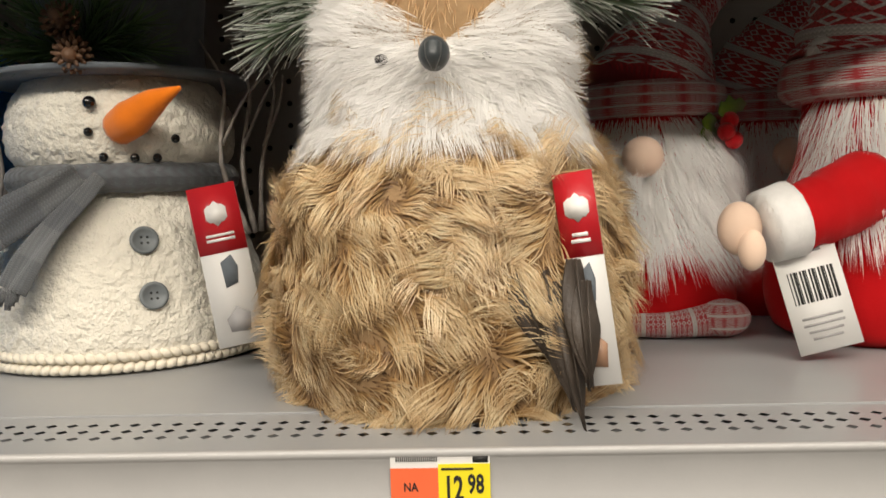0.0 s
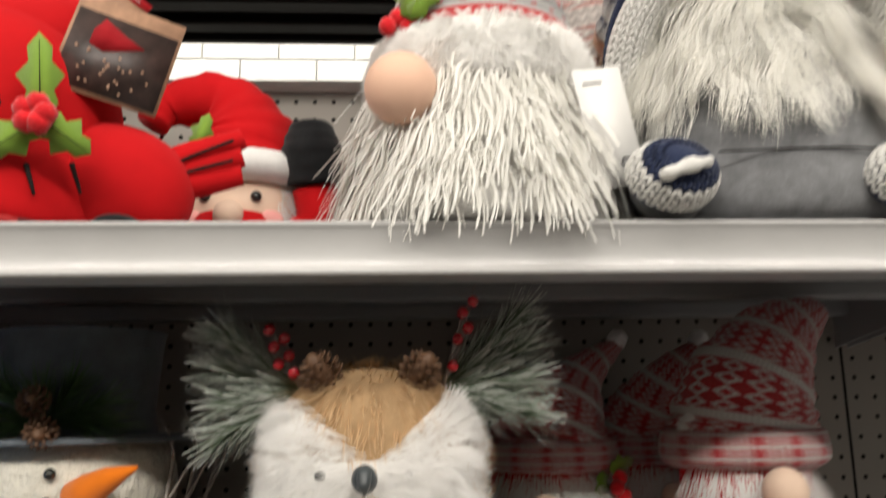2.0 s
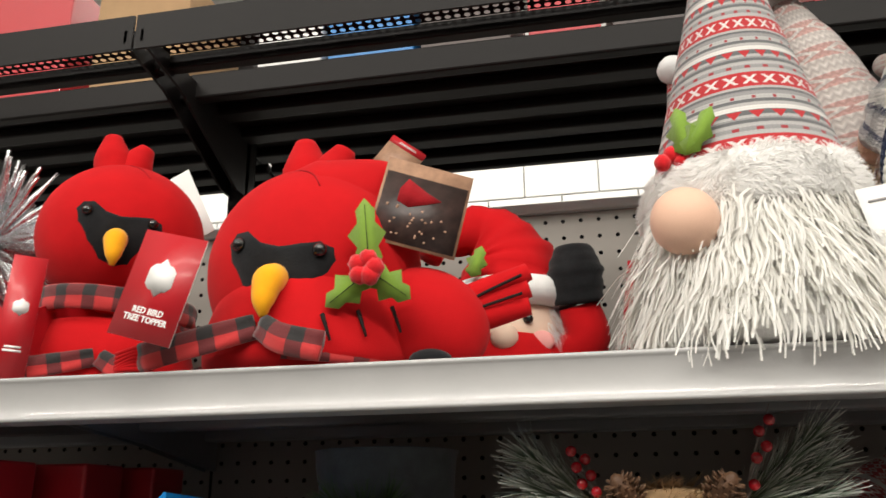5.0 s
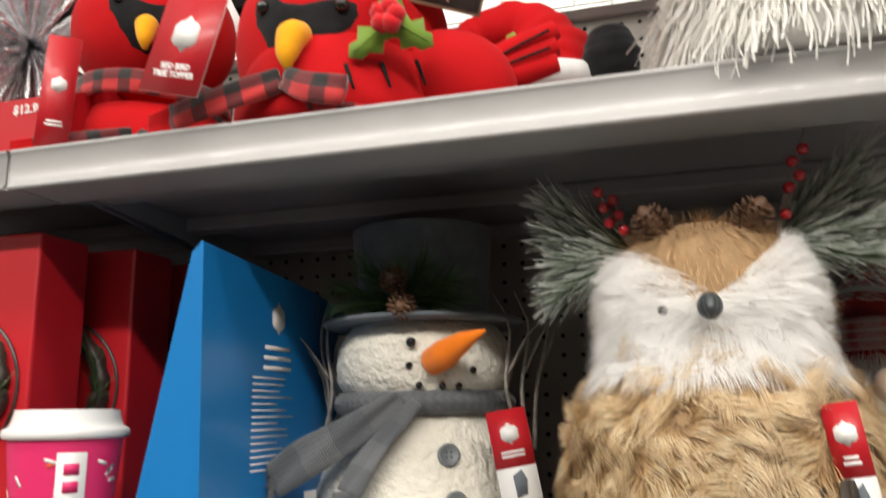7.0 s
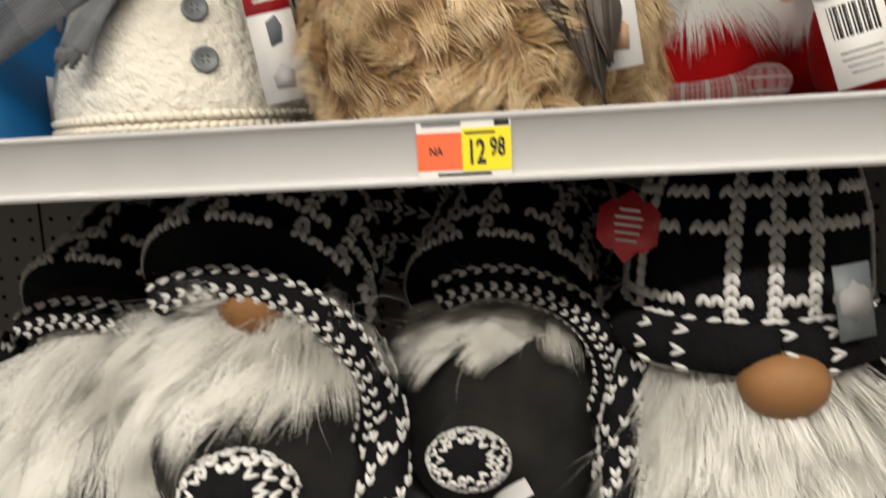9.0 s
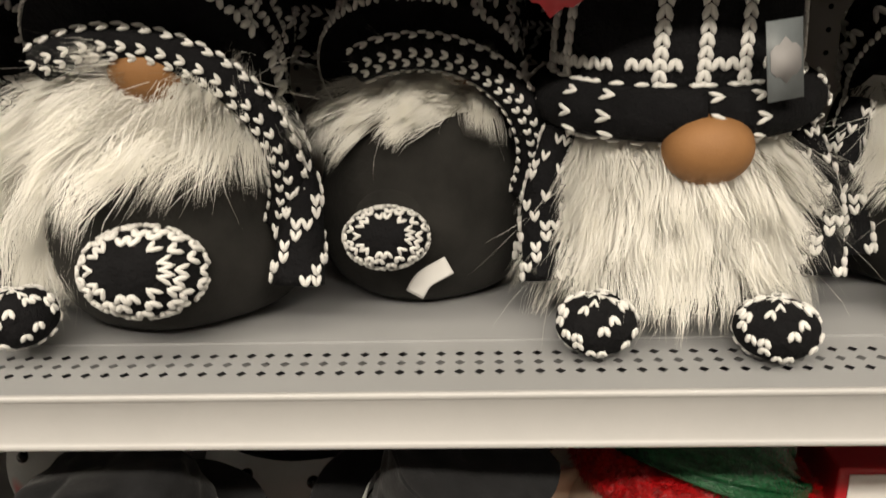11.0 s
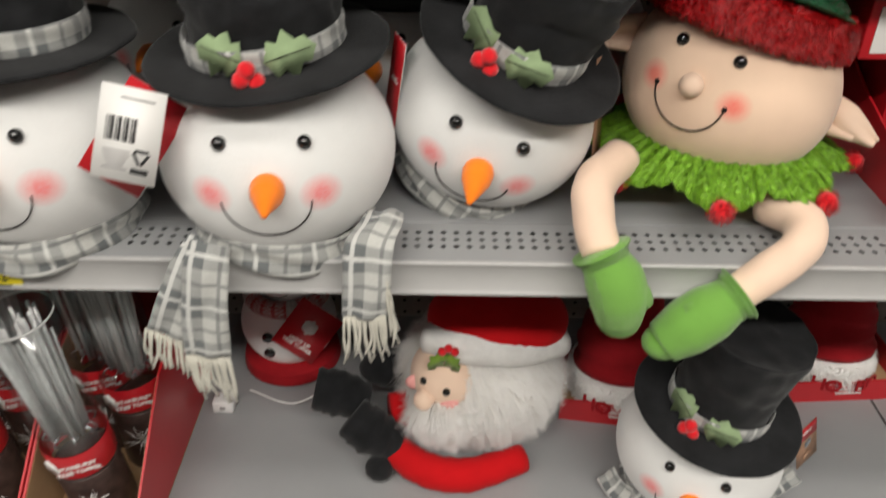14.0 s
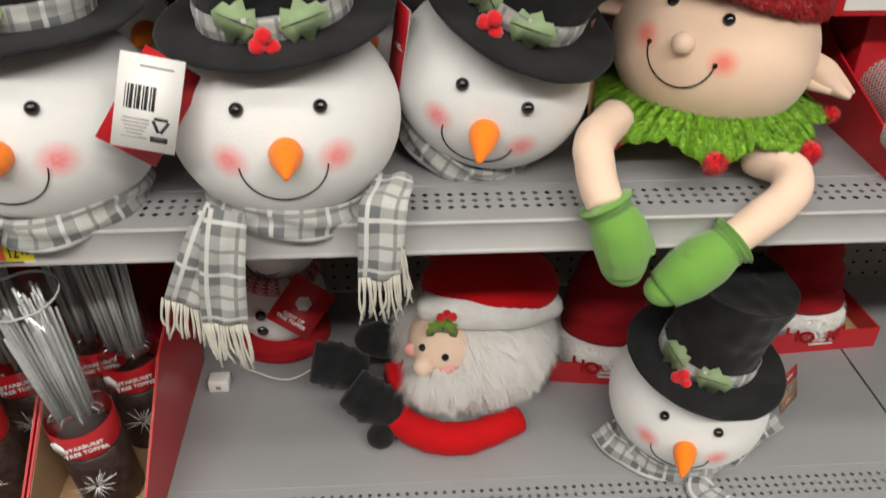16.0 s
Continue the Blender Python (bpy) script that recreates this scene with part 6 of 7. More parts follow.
for q in ((-0.093, -0.066, 0.142), (-0.046, -0.092, 0.128)):
    g.add(blob(q, (0.013, 0.006, 0.012), 14, 10), "blush")
cap = tube([(-0.075, -0.03, 0.190), (-0.02, -0.058, 0.200), (0.05, -0.055, 0.196), (0.108, -0.02, 0.178)], [0.022, 0.026, 0.026, 0.02], 16, 6)
g.add(cap, "white_skin")
P, N = roots(cap, 6000, 63)
g.add(hair(P, N, 0.008, 0.0009, (0.3, 0, -0.4), 64, lift=1.0, curl=0.3, swirl=1.0), "white_fur")
g.add(blob((0.02, 0.0, 0.205), (0.098, 0.08, 0.05), 36, 20), "red_felt")
g.add(tube([(0.07, 0.04, 0.215), (0.0, 0.07, 0.23), (-0.07, 0.09, 0.215)], [0.05, 0.045, 0.02], 20, 6), "red_dark")
lf, vn = holly_leaf(0.035, 0.02)
for q in (0, 70):
    g.add(moved(lf, pose(-0.052, -0.082, 0.205, 0, q + 60, 0)), "holly")
for k in range(3):
    g.add(blob((-0.056 + 0.008 * k, -0.088, 0.215 + 0.005 * (k % 2)), 0.006, 10, 8), "berry")
P, N = roots(blob((-0.052, -0.082, 0.098), (0.045, 0.022, 0.03)), 6000, 65)
g.add(hair(P, N, 0.035, 0.0008, (0.1, -0.2, -1), 66, lift=0.3, curl=0.1, swirl=0.3, lock=0.4), "white_fur")
g.add(tube([(0.06, -0.09, 0.022), (-0.02, -0.122, 0.022), (-0.08, -0.115, 0.026), (-0.13, -0.08, 0.036)], [0.02, 0.024, 0.024, 0.022], 20, 7, 0.03), "red_felt")
g.add(tube([(0.0, -0.02, 0.05), (-0.09, -0.03, 0.06), (-0.13, -0.04, 0.062)], [0.03, 0.028, 0.025], 18, 6), "red_felt")
g.add(tube([(-0.120, -0.082, 0.040), (-0.155, -0.08, 0.062), (-0.182, -0.07, 0.080)], [0.026, 0.034, 0.03], 20, 7, 0.04), "black_felt")
g.add(blob((-0.142, -0.112, 0.022), (0.02, 0.018, 0.02), 14, 10), "black_felt")
g.add(tube([(-0.165, -0.03, 0.070), (-0.205, -0.03, 0.086), (-0.238, -0.03, 0.094)], [0.026, 0.034, 0.03], 20, 7, 0.04), "black_felt")
g.add(blob((-0.13, 0.02, 0.09), (0.05, 0.03, 0.03), 18, 12), "black_felt")
o = g.obj("santa_doll")
o.matrix_basis = pose(-0.013, 0.262, zs(5))
tagged(o, "santa doll with white beard and black mittens lying on the shelf", "santa doll")


# santa hats in red boxes
def santa_hat(at, rz, label, w=0.17):
    t = thing("santa_hat", at, label, "santa hat", "santa hats", rz=rz)
    bx = part("tray", join(box(-w / 2, -0.075, 0, w / 2, 0.085, 0.003), box(-w / 2, -0.075, 0.003, w / 2, -0.072, 0.040), box(-w / 2, -0.072, 0.003, -w / 2 + 0.003, 0.085, 0.040), box(w / 2 - 0.003, -0.072, 0.003, w / 2, 0.085, 0.040)), "red_card", t, "red card tray", flat=True)
    part("liner", join(box(-w / 2 + 0.003, -0.072, 0.003, w / 2 - 0.003, -0.071, 0.037), box(-w / 2 + 0.003, -0.071, 0.003, -w / 2 + 0.004, 0.08, 0.037), box(-w / 2 + 0.004, -0.071, 0.003, w / 2 - 0.004, 0.08, 0.004)), "kraft", t, flat=True)
    part("small_print", moved(bars(2, 0.07, 0.004, 0.008, -0.0755, 4), Matrix.Translation((0.01, 0, 0.024))), "white_card", bx)
    part("crown", tube([(0, 0, 0.06), (0.0, 0.01, 0.12), (0.01, 0.02, 0.18), (0.03, 0.03, 0.23)], [0.068, 0.062, 0.046, 0.025], 28, 6, 0.04), "red_dark", t, "red plush crown")
    cf = lathe(curve_profile([(0.066, 0.012), (0.074, 0.02), (0.075, 0.05), (0.068, 0.062)]), 40)
    c0 = part("cuff", cf, "white_skin", t, "white plush cuff")
    P, N = roots(cf, 5000, 71)
    part("fur_trim", hair(P, N, 0.006, 0.0011, (0, 0, -0.2), 72, lift=1.2, curl=0.3, swirl=1.0), "white_fur", c0)
    for i, ch in enumerate("HO HO"):
        if ch != " ":
            a = -math.pi / 2 + (i - 2) * 0.27
            part("letter", moved(text_shape(ch, 0.032, 0.001, 0.0006), facing((0.0835 * math.cos(a), 0.0835 * math.sin(a), 0.036), (math.cos(a), math.sin(a), 0))), "red_dark", c0, "dark red letter")
    return t


santa_hat((0.205, 0.335, zs(5)), -8, "red santa hat with white lettered cuff in an open red tray")
santa_hat((0.555, 0.395, zs(5)), 4, "red santa hat with lettered cuff in a long red box", 0.22)
santa_hat((0.06, 0.435, zs(5)), 0, "red santa hat standing in the shade at the back", 0.15)

# plush snowman at the back with a turned red tag
pl = thing("plush_snowman", (-0.318, 0.405, zs(5)), "white plush snowman on a red base with dotted scarf", "snowman plush")
part("base", lathe(curve_profile([(0.06, 0.0), (0.078, 0.008), (0.076, 0.03)]), 36), "red_dark", pl)
part("body", blob((0, 0, 0.085), (0.076, 0.072, 0.075), 36, 22, flat_bottom=0.02), "white_felt", pl)
part("head", blob((0.01, -0.01, 0.19), (0.058, 0.055, 0.05), 30, 20), "white_felt", pl)
part("scarf", tube([(0.055 * math.cos(a) + 0.005, 0.055 * math.sin(a) - 0.01, 0.15) for a in np.linspace(0, 6.28, 24)], [0.014] * 3, 12, 2), "nordic", pl, "red dotted scarf")
for z in (0.07, 0.10):
    part("button", blob((-0.02, -0.07, z), (0.009, 0.005, 0.009), 14, 8), "eye", pl)
part("smile", tube([(0.0 + 0.02 * math.sin(q), -0.062, 0.185 - 0.014 * math.cos(q)) for q in np.linspace(-1.2, 1.2, 9)], [0.0008] * 2, 6, 2), "thread", pl)
part("cable", tube([(0.06, -0.06, 0.01), (0.08, -0.09, 0.03), (0.02, -0.12, 0.012), (-0.05, -0.10, 0.02)], [0.0012] * 3, 6, 6), "lid", pl, "thin white cable")
hang_tag((-0.272, 0.318, 0.560), 0.072, 0.085, "red light-up tree topper tag hanging askew", (0.1, -1, 0.25), 38, 1.0, ("LIGHT UP", "TREE TOPPER"), 0.022, seed=12)
bk = thing("battery_box", (-0.405, 0.285, zs(5)), "small translucent white plastic battery box on the shelf", "battery box")
part("case", box(-0.016, -0.012, 0, 0.016, 0.014, 0.022, 0.003), "lid", bk)
part("switch", box(-0.004, -0.0135, 0.008, 0.004, -0.012, 0.014, 0.0005), "ink_grey", bk)


# starburst tubes in red trays
def tube_tray(x, label):
    t = thing("display_tray", (x, 0.012, zs(5)), label, "display tray", "tube trays")
    w, d = 0.146, 0.34
    part("front", box(-w / 2, 0, 0, w / 2, 0.003, 0.066), "red_card", t, flat=True)
    part("floor", box(-w / 2, 0.003, 0, w / 2, d, 0.003), "kraft", t, flat=True)
    for s in (-1, 1):
        sl = slab([(0.003, 0.0), (d, 0.0), (d, 0.22), (0.16, 0.17), (0.003, 0.066)], 0.003)
        part("side", moved(sl, pose(s * (w / 2 - 0.0015), 0, 0, 0, 0, 90)), "red_card", t, flat=True)
        sl = slab([(0.004, 0.003), (d - 0.003, 0.003), (d - 0.003, 0.218), (0.16, 0.168), (0.004, 0.064)], 0.0008)
        part("liner", moved(sl, pose(s * (w / 2 - 0.0036), 0, 0, 0, 0, 90)), "kraft", t, flat=True)
    part("back", box(-w / 2, d - 0.003, 0.003, w / 2, d, 0.22), "red_card", t, flat=True)
    part("price", moved(text_shape("8", 0.044, 0.0003, 0.0012), Matrix.Translation((0.0, -0.0006, 0.033))), "white_card", t, "white price")
    part("price", moved(text_shape("98", 0.026, 0.0003, 0.0007), Matrix.Translation((0.030, -0.0006, 0.039))), "white_card", t, "white price")
    part("price", moved(text_shape("$", 0.026, 0.0003, 0.0007), Matrix.Translation((-0.022, -0.0006, 0.038))), "white_card", t, "white price")
    return t


def starburst_tube(at, lean, label, seed):
    t = thing("starburst_tube", at, label, "starburst tube", "starburst tubes", rx=lean[0], ry=lean[1])
    r, h = 0.040, 0.350
    s = part("sleeve", lathe([(r, 0.17), (r, h), (r - 0.0012, h), (r - 0.0012, 0.17)], 40, cap=False), "glass", t, "clear plastic tube")
    s.visible_shadow = False
    part("rim", lathe([(r, h - 0.003), (r + 0.0012, h - 0.0025), (r + 0.0012, h), (r, h)], 40, cap=False), "lid", t)
    part("print", lathe([(r - 0.001, 0.0), (r, 0.002), (r, 0.105), (r - 0.001, 0.106)], 40), "print_dark", t, "dark photo print sleeve")
    b = part("band", lathe([(r + 0.0006, 0.112), (r + 0.001, 0.113), (r + 0.001, 0.152), (r + 0.0006, 0.153)], 40, cap=False), "red_card", t, "red printed band")
    part("plaque", moved(badge(0.022), facing((-0.020, -0.0372, 0.131), (-0.45, -0.9, 0))), "white_card", b)
    for i, wd in enumerate(("STARBURST", "TREE TOPPER")):
        part("lettering", moved(text_shape(wd, 0.0085, 0.0003, 0.0002), facing((0.014, -0.0400, 0.136 - 0.010 * i), (0.33, -0.95, 0))), "white_card", b, "white lettering")
    rng = random.Random(seed)
    sp = []
    for i in range(30):
        a = rng.uniform(0, 6.28)
        ln = rng.uniform(0.012, 0.034)
        sp.append(moved(slab([(0.002, -0.0006), (ln, -0.0002), (ln, 0.0002), (0.002, 0.0006)], 0.0003), facing((0.006, -0.0412, 0.058), (0.15, -0.98, 0)) @ pose(0, 0, 0, 0, math.degrees(a), 0)))
    part("burst_print", join(*sp), "white_card", t, "pale starburst print")
    wires = []
    for i in range(42):
        a, q = rng.uniform(0, 6.28), rng.uniform(0.004, r - 0.005)
        wires.append(tube([(q * 0.7 * math.cos(a), q * 0.7 * math.sin(a), 0.16), (q * math.cos(a), q * math.sin(a), h - rng.uniform(0.0, 0.04))], [0.0026, 0.0022], 6, 2, 0.2))
    part("wires", join(*wires), "wire", t, "silver tinsel wires")
    loops = [tube([(0.03 * math.cos(a) * k, 0.03 * math.sin(a) * k, 0.158 + zz) for k, zz in ((0.2, 0), (0.8, 0.012), (1.1, 0.005), (0.9, -0.002))], [0.0012] * 3, 6, 4) for a in np.linspace(0, 6, 9)]
    part("wire_loops", join(*loops), "silver", t, "coiled silver wire")
    part("lower_tube", lathe([(r - 0.0006, 0.105), (r - 0.0006, 0.172)], 40, cap=False), "glass", t).visible_shadow = False
    return t


TT = "red cardboard display tray with a white price on its front"
tube_tray(-0.515, TT)
tube_tray(-0.664, TT)
tube_tray(-0.813, TT)
TL = "clear tube with silver starburst tree topper and red band"
for i, (x, y, lx, ly) in enumerate(((-0.515, 0.095, 5, -3), (-0.485, 0.200, 2, -2), (-0.545, 0.235, 2, -1), (-0.655, 0.10, 4, -4), (-0.635, 0.20, 2, -2), (-0.69, 0.22, 2, -2), (-0.80, 0.1, 3, -3))):
    starburst_tube((x, y, zs(5) + 0.005), (lx, ly), TL, i)


# ---- third shelf: dark gnomes in black and white knit ----
def knit_gnome(at, label, r=0.09, h=0.17, nose=(0, -0.08, 0.17), nr=0.024, beard=(0.10, 0.17, 0.085), blen=0.07, hat="droop", foot=None, feet=(), seed=0, sweep=0.0, rot=(0, 0, 0), tail=(1, 0.0), arms=(-1, 1), fur=60000, rim=(-0.5, 2.0)):
    """Charcoal felt body, long beard, brown nose and knitted hat, as one mesh."""
    g = Geo()
    body = lathe(curve_profile([(r * 0.55, 0.0), (r * 0.84, h * 0.06), (r * 0.985, h * 0.22), (r, h * 0.42), (r * 0.9, h * 0.7), (r * 0.66, h * 0.95), (r * 0.3, h * 1.1)]), 56)
    V = body[0] + 0.003 * np.array([noise.noise_vector(Vector(q) * 20 + Vector((seed, 0, 0))) for q in body[0]]) * (body[0][:, 2:3] > 0.004)
    body = (V, body[1], body[2])
    g.add(body, "char_felt")
    z0, z1, bw = beard

    def inside(P):
        return (P[:, 1] < 0.0) & (P[:, 2] > z0) & (P[:, 2] < z1) & (np.abs(P[:, 0] - nose[0] - sweep * (z1 - P[:, 2])) < bw)

    def fl(P):
        return np.stack([(P[:, 0] - nose[0]) * (5 if sweep == 0 else 2) + sweep * 1.8, 0 * P[:, 0] - 0.25, 0 * P[:, 0] - 1], 1)

    P, N = roots(body, fur, seed, inside)
    pad = [f for f in body[1] if len(f) == 4 and inside(body[0][list(f)].mean(0)[None])[0]]
    g.add((body[0] * np.array([1.015, 1.02, 1.0]), pad, body[2]), "white_skin")
    g.add(hair(P, N, blen, 0.0007, fl, seed + 1, lift=0.50, curl=0.18, swirl=0.7, freq=34, droop=0.28, lock=0.62, per=70, segs=4, wave=0.45, clump=0.4), "mixed_fur")
    rng = np.random.default_rng(seed)
    k = rng.choice(len(P), max(1, len(P) // 130), replace=False)
    k = np.concatenate([np.argsort(((P - P[q]) ** 2).sum(1))[:5] for q in k[:34]])
    g.add(hair(P[k], N[k], blen * 0.72, 0.0006, fl, seed + 2, lift=0.72, curl=0.1, swirl=0.4, droop=0.2, lock=0.6, per=5), "streak")
    k = rng.choice(len(P), 60, replace=False)
    g.add(hair(P[k], N[k], blen * 1.25, 0.0006, fl, seed + 4, lift=0.8, curl=0.4, swirl=1.0, droop=0.2), "mixed_fur")
    g.add(blob(nose, (nr, nr * 0.85, nr * 0.82), 28, 18), "brown_nose")
    nz = nose[2]
    if hat == "tall":
        cuff = tube([(r * 0.97 * math.cos(a), r * 0.94 * math.sin(a) - 0.004, nz + 0.023 + 0.004 * math.sin(a)) for a in np.linspace(-math.pi / 2, 1.5 * math.pi, 66)], [0.017] * 3, 16, 1)
        g.add(cuff, "knit_black")
        g.add(stitches(cuff, 16, lambda i, j: j % 11 in (0, 3) and i % 2 == 0 or i % 16 in (4, 12) and j % 2 == 0, 1.0), "stitch")
        tw = lathe(curve_profile([(r * 0.93, nz + 0.025), (r * 0.945, nz + 0.06), (r * 0.89, nz + 0.10), (r * 0.76, nz + 0.135), (r * 0.60, nz + 0.155)], 5), 60, wob=0.03, lean=(0.012, 0.01))
        g.add(tw, "knit_black")
        g.add(stitches(tw, 60, plaid_pick, 1.1), "stitch")
    else:
        arc = [(r * 1.0 * math.sin(q), -r * 0.62 - 0.022 * math.cos(q), nz + 0.016 + (math.cos(q) - 1) * r * 0.92) for q in np.linspace(rim[0], rim[1], 15)]
        ed = tube(arc, [0.0115] * 3, 12, 3)
        g.add(ed, "knit_black")
        g.add(stitches(ed, 12, lambda i, j: i % 3 != 1 and (i + j) % 2 == 0, 1.0), "stitch")
        s = tail[0]
        back = [(0, -0.020, nz - 0.012), (0.01 * s, 0.03, nz + 0.022), (0.05 * s, 0.09, nz + 0.045 + tail[1]), (0.13 * s, 0.12, nz + 0.02 + tail[1]), (0.18 * s, 0.12, nz - 0.05)]
        tb = tube(back, [r * 0.90, r * 0.84, r * 0.66, r * 0.5, r * 0.2], 44, 7, 0.05)
        g.add(tb, "knit_black")
        g.add(stitches(tb, 44, lambda i, j: plaid_pick(i, j, 11, 8), 0.85), "stitch")
    if foot:
        fx, fy, fz, fr = foot
        ft = blob((0, 0, 0), (fr, fr * 0.72, fr * 0.8), 22, 12)
        ft = moved(ft, Matrix.Translation((fx, fy + 0.012, fz)) @ pose(0, 0, 0, 68, 0, 0))
        g.add(ft, "knit_black")
        g.add(stitches(ft, 22, lambda i, j: 5 <= j <= 9 and (i * 5 + j * 3) % 8 < 5, 1.0, 0.001), "stitch")
        g.add(tube([(fx, fy + 0.03, fz), (fx * 0.7, fy * 0.35, fz)], [fr * 0.95, fr * 1.15], 22, 4), "char_felt")
    for f in feet:
        ft = blob(f, (0.026, 0.027, 0.0195), 20, 11, rot=(0, 0, 20))
        g.add(ft, "knit_black")
        g.add(stitches(ft, 20, tooth_pick, 1.0, 0.0008), "stitch")
    for s in arms:
        am = tube([(s * r * 0.92, -r * 0.35, h * 0.78), (s * r * 1.06, -r * 0.55, h * 0.5), (s * r * 1.03, -r * 0.72, h * 0.2)], [0.011, 0.0145, 0.018], 14, 8)
        g.add(am, "knit_black")
        g.add(stitches(am, 14, tooth_pick, 1.0, 0.0008), "stitch")
    o = g.obj("knit_gnome_doll")
    o.matrix_basis = pose(*at, *rot)
    return tagged(o, label, "gnome doll", "knit gnomes")


knit_gnome((-0.178, 0.157, zs(3)), "charcoal gnome doll with swept white beard and black-white knit hat", 0.097, 0.19, (0.020, -0.070, 0.186), 0.028, (0.138, 0.186, 0.070), 0.066, "droop", (0.010, -0.118, 0.062, 0.040), seed=101, sweep=-0.55, arms=(1,))
knit_gnome((-0.315, 0.200, zs(3)), "charcoal gnome doll with long white beard leaning on another", 0.092, 0.19, (0.055, -0.060, 0.158), 0.024, (0.075, 0.162, 0.085), 0.08, "droop", None, ((0.055, -0.145, 0.030),), seed=111, sweep=-0.3, arms=(-1,))
knit_gnome((0.005, 0.200, zs(3)), "charcoal gnome doll tipped back with its beard folded up", 0.083, 0.165, (0.03, -0.045, 0.172), 0.014, (0.142, 0.170, 0.062), 0.045, "droop", (-0.022, -0.112, 0.066, 0.029), seed=121, sweep=-0.7, tail=(1, -0.01), arms=(1,))
knit_gnome((0.185, 0.163, zs(3)), "charcoal gnome doll with full cream beard and tall check knit hat", 0.088, 0.17, (0.003, -0.094, 0.130), 0.028, (0.055, 0.138, 0.080), 0.060, "tall", None, ((-0.064, -0.108, 0.02), (0.047, -0.118, 0.0195)), seed=131, fur=40000)
knit_gnome((0.405, 0.20, zs(3)), "charcoal gnome doll with white beard in black-white knit", 0.09, 0.18, (0.0, -0.07, 0.16), 0.023, (0.10, 0.155, 0.07), 0.06, "droop", None, ((-0.045, -0.10, 0.02),), seed=141, fur=30000)
rt = new("hang_tag")
rt.matrix_basis = facing((0.094, 0.068, 1.497), (-0.2, -1, 0.1)) @ pose(0, 0, 0, 0, 8, 0)
tagged(rt, "scalloped red hang tag beside the knit hat", "tag", "hang tags")
part("card", moved(badge(0.040), Matrix.Diagonal((0.95, 2.0, 0.95, 1))), "red_card", rt)
part("small_print", moved(bars(5, 0.020, 0.0014, 0.0048, -0.0007, 21), Matrix.Translation((0.0, -0.0002, 0.010))), "white_card", rt)
lt = hang_tag((0.226, 0.060, 1.447), 0.026, 0.046, "grey leather patch on the knit hat", (0.4, -1, 0.1), -4, 0, (), 0, body="button", seed=22, dark=False)
part("stamp", moved(badge(0.022), Matrix.Translation((0, -0.0008, 0))), "ink_grey", lt)
lb = thing("care_label", (0.011, 0.118, 1.292), "small white sewn-in care label", "label")
part("ribbon", strap([(-0.012, 0, -0.012), (-0.004, -0.006, 0.002), (0.014, -0.004, 0.012)], 0.014, 0.0008, (0.7, 0, -0.7), 5), "white_card", lb)

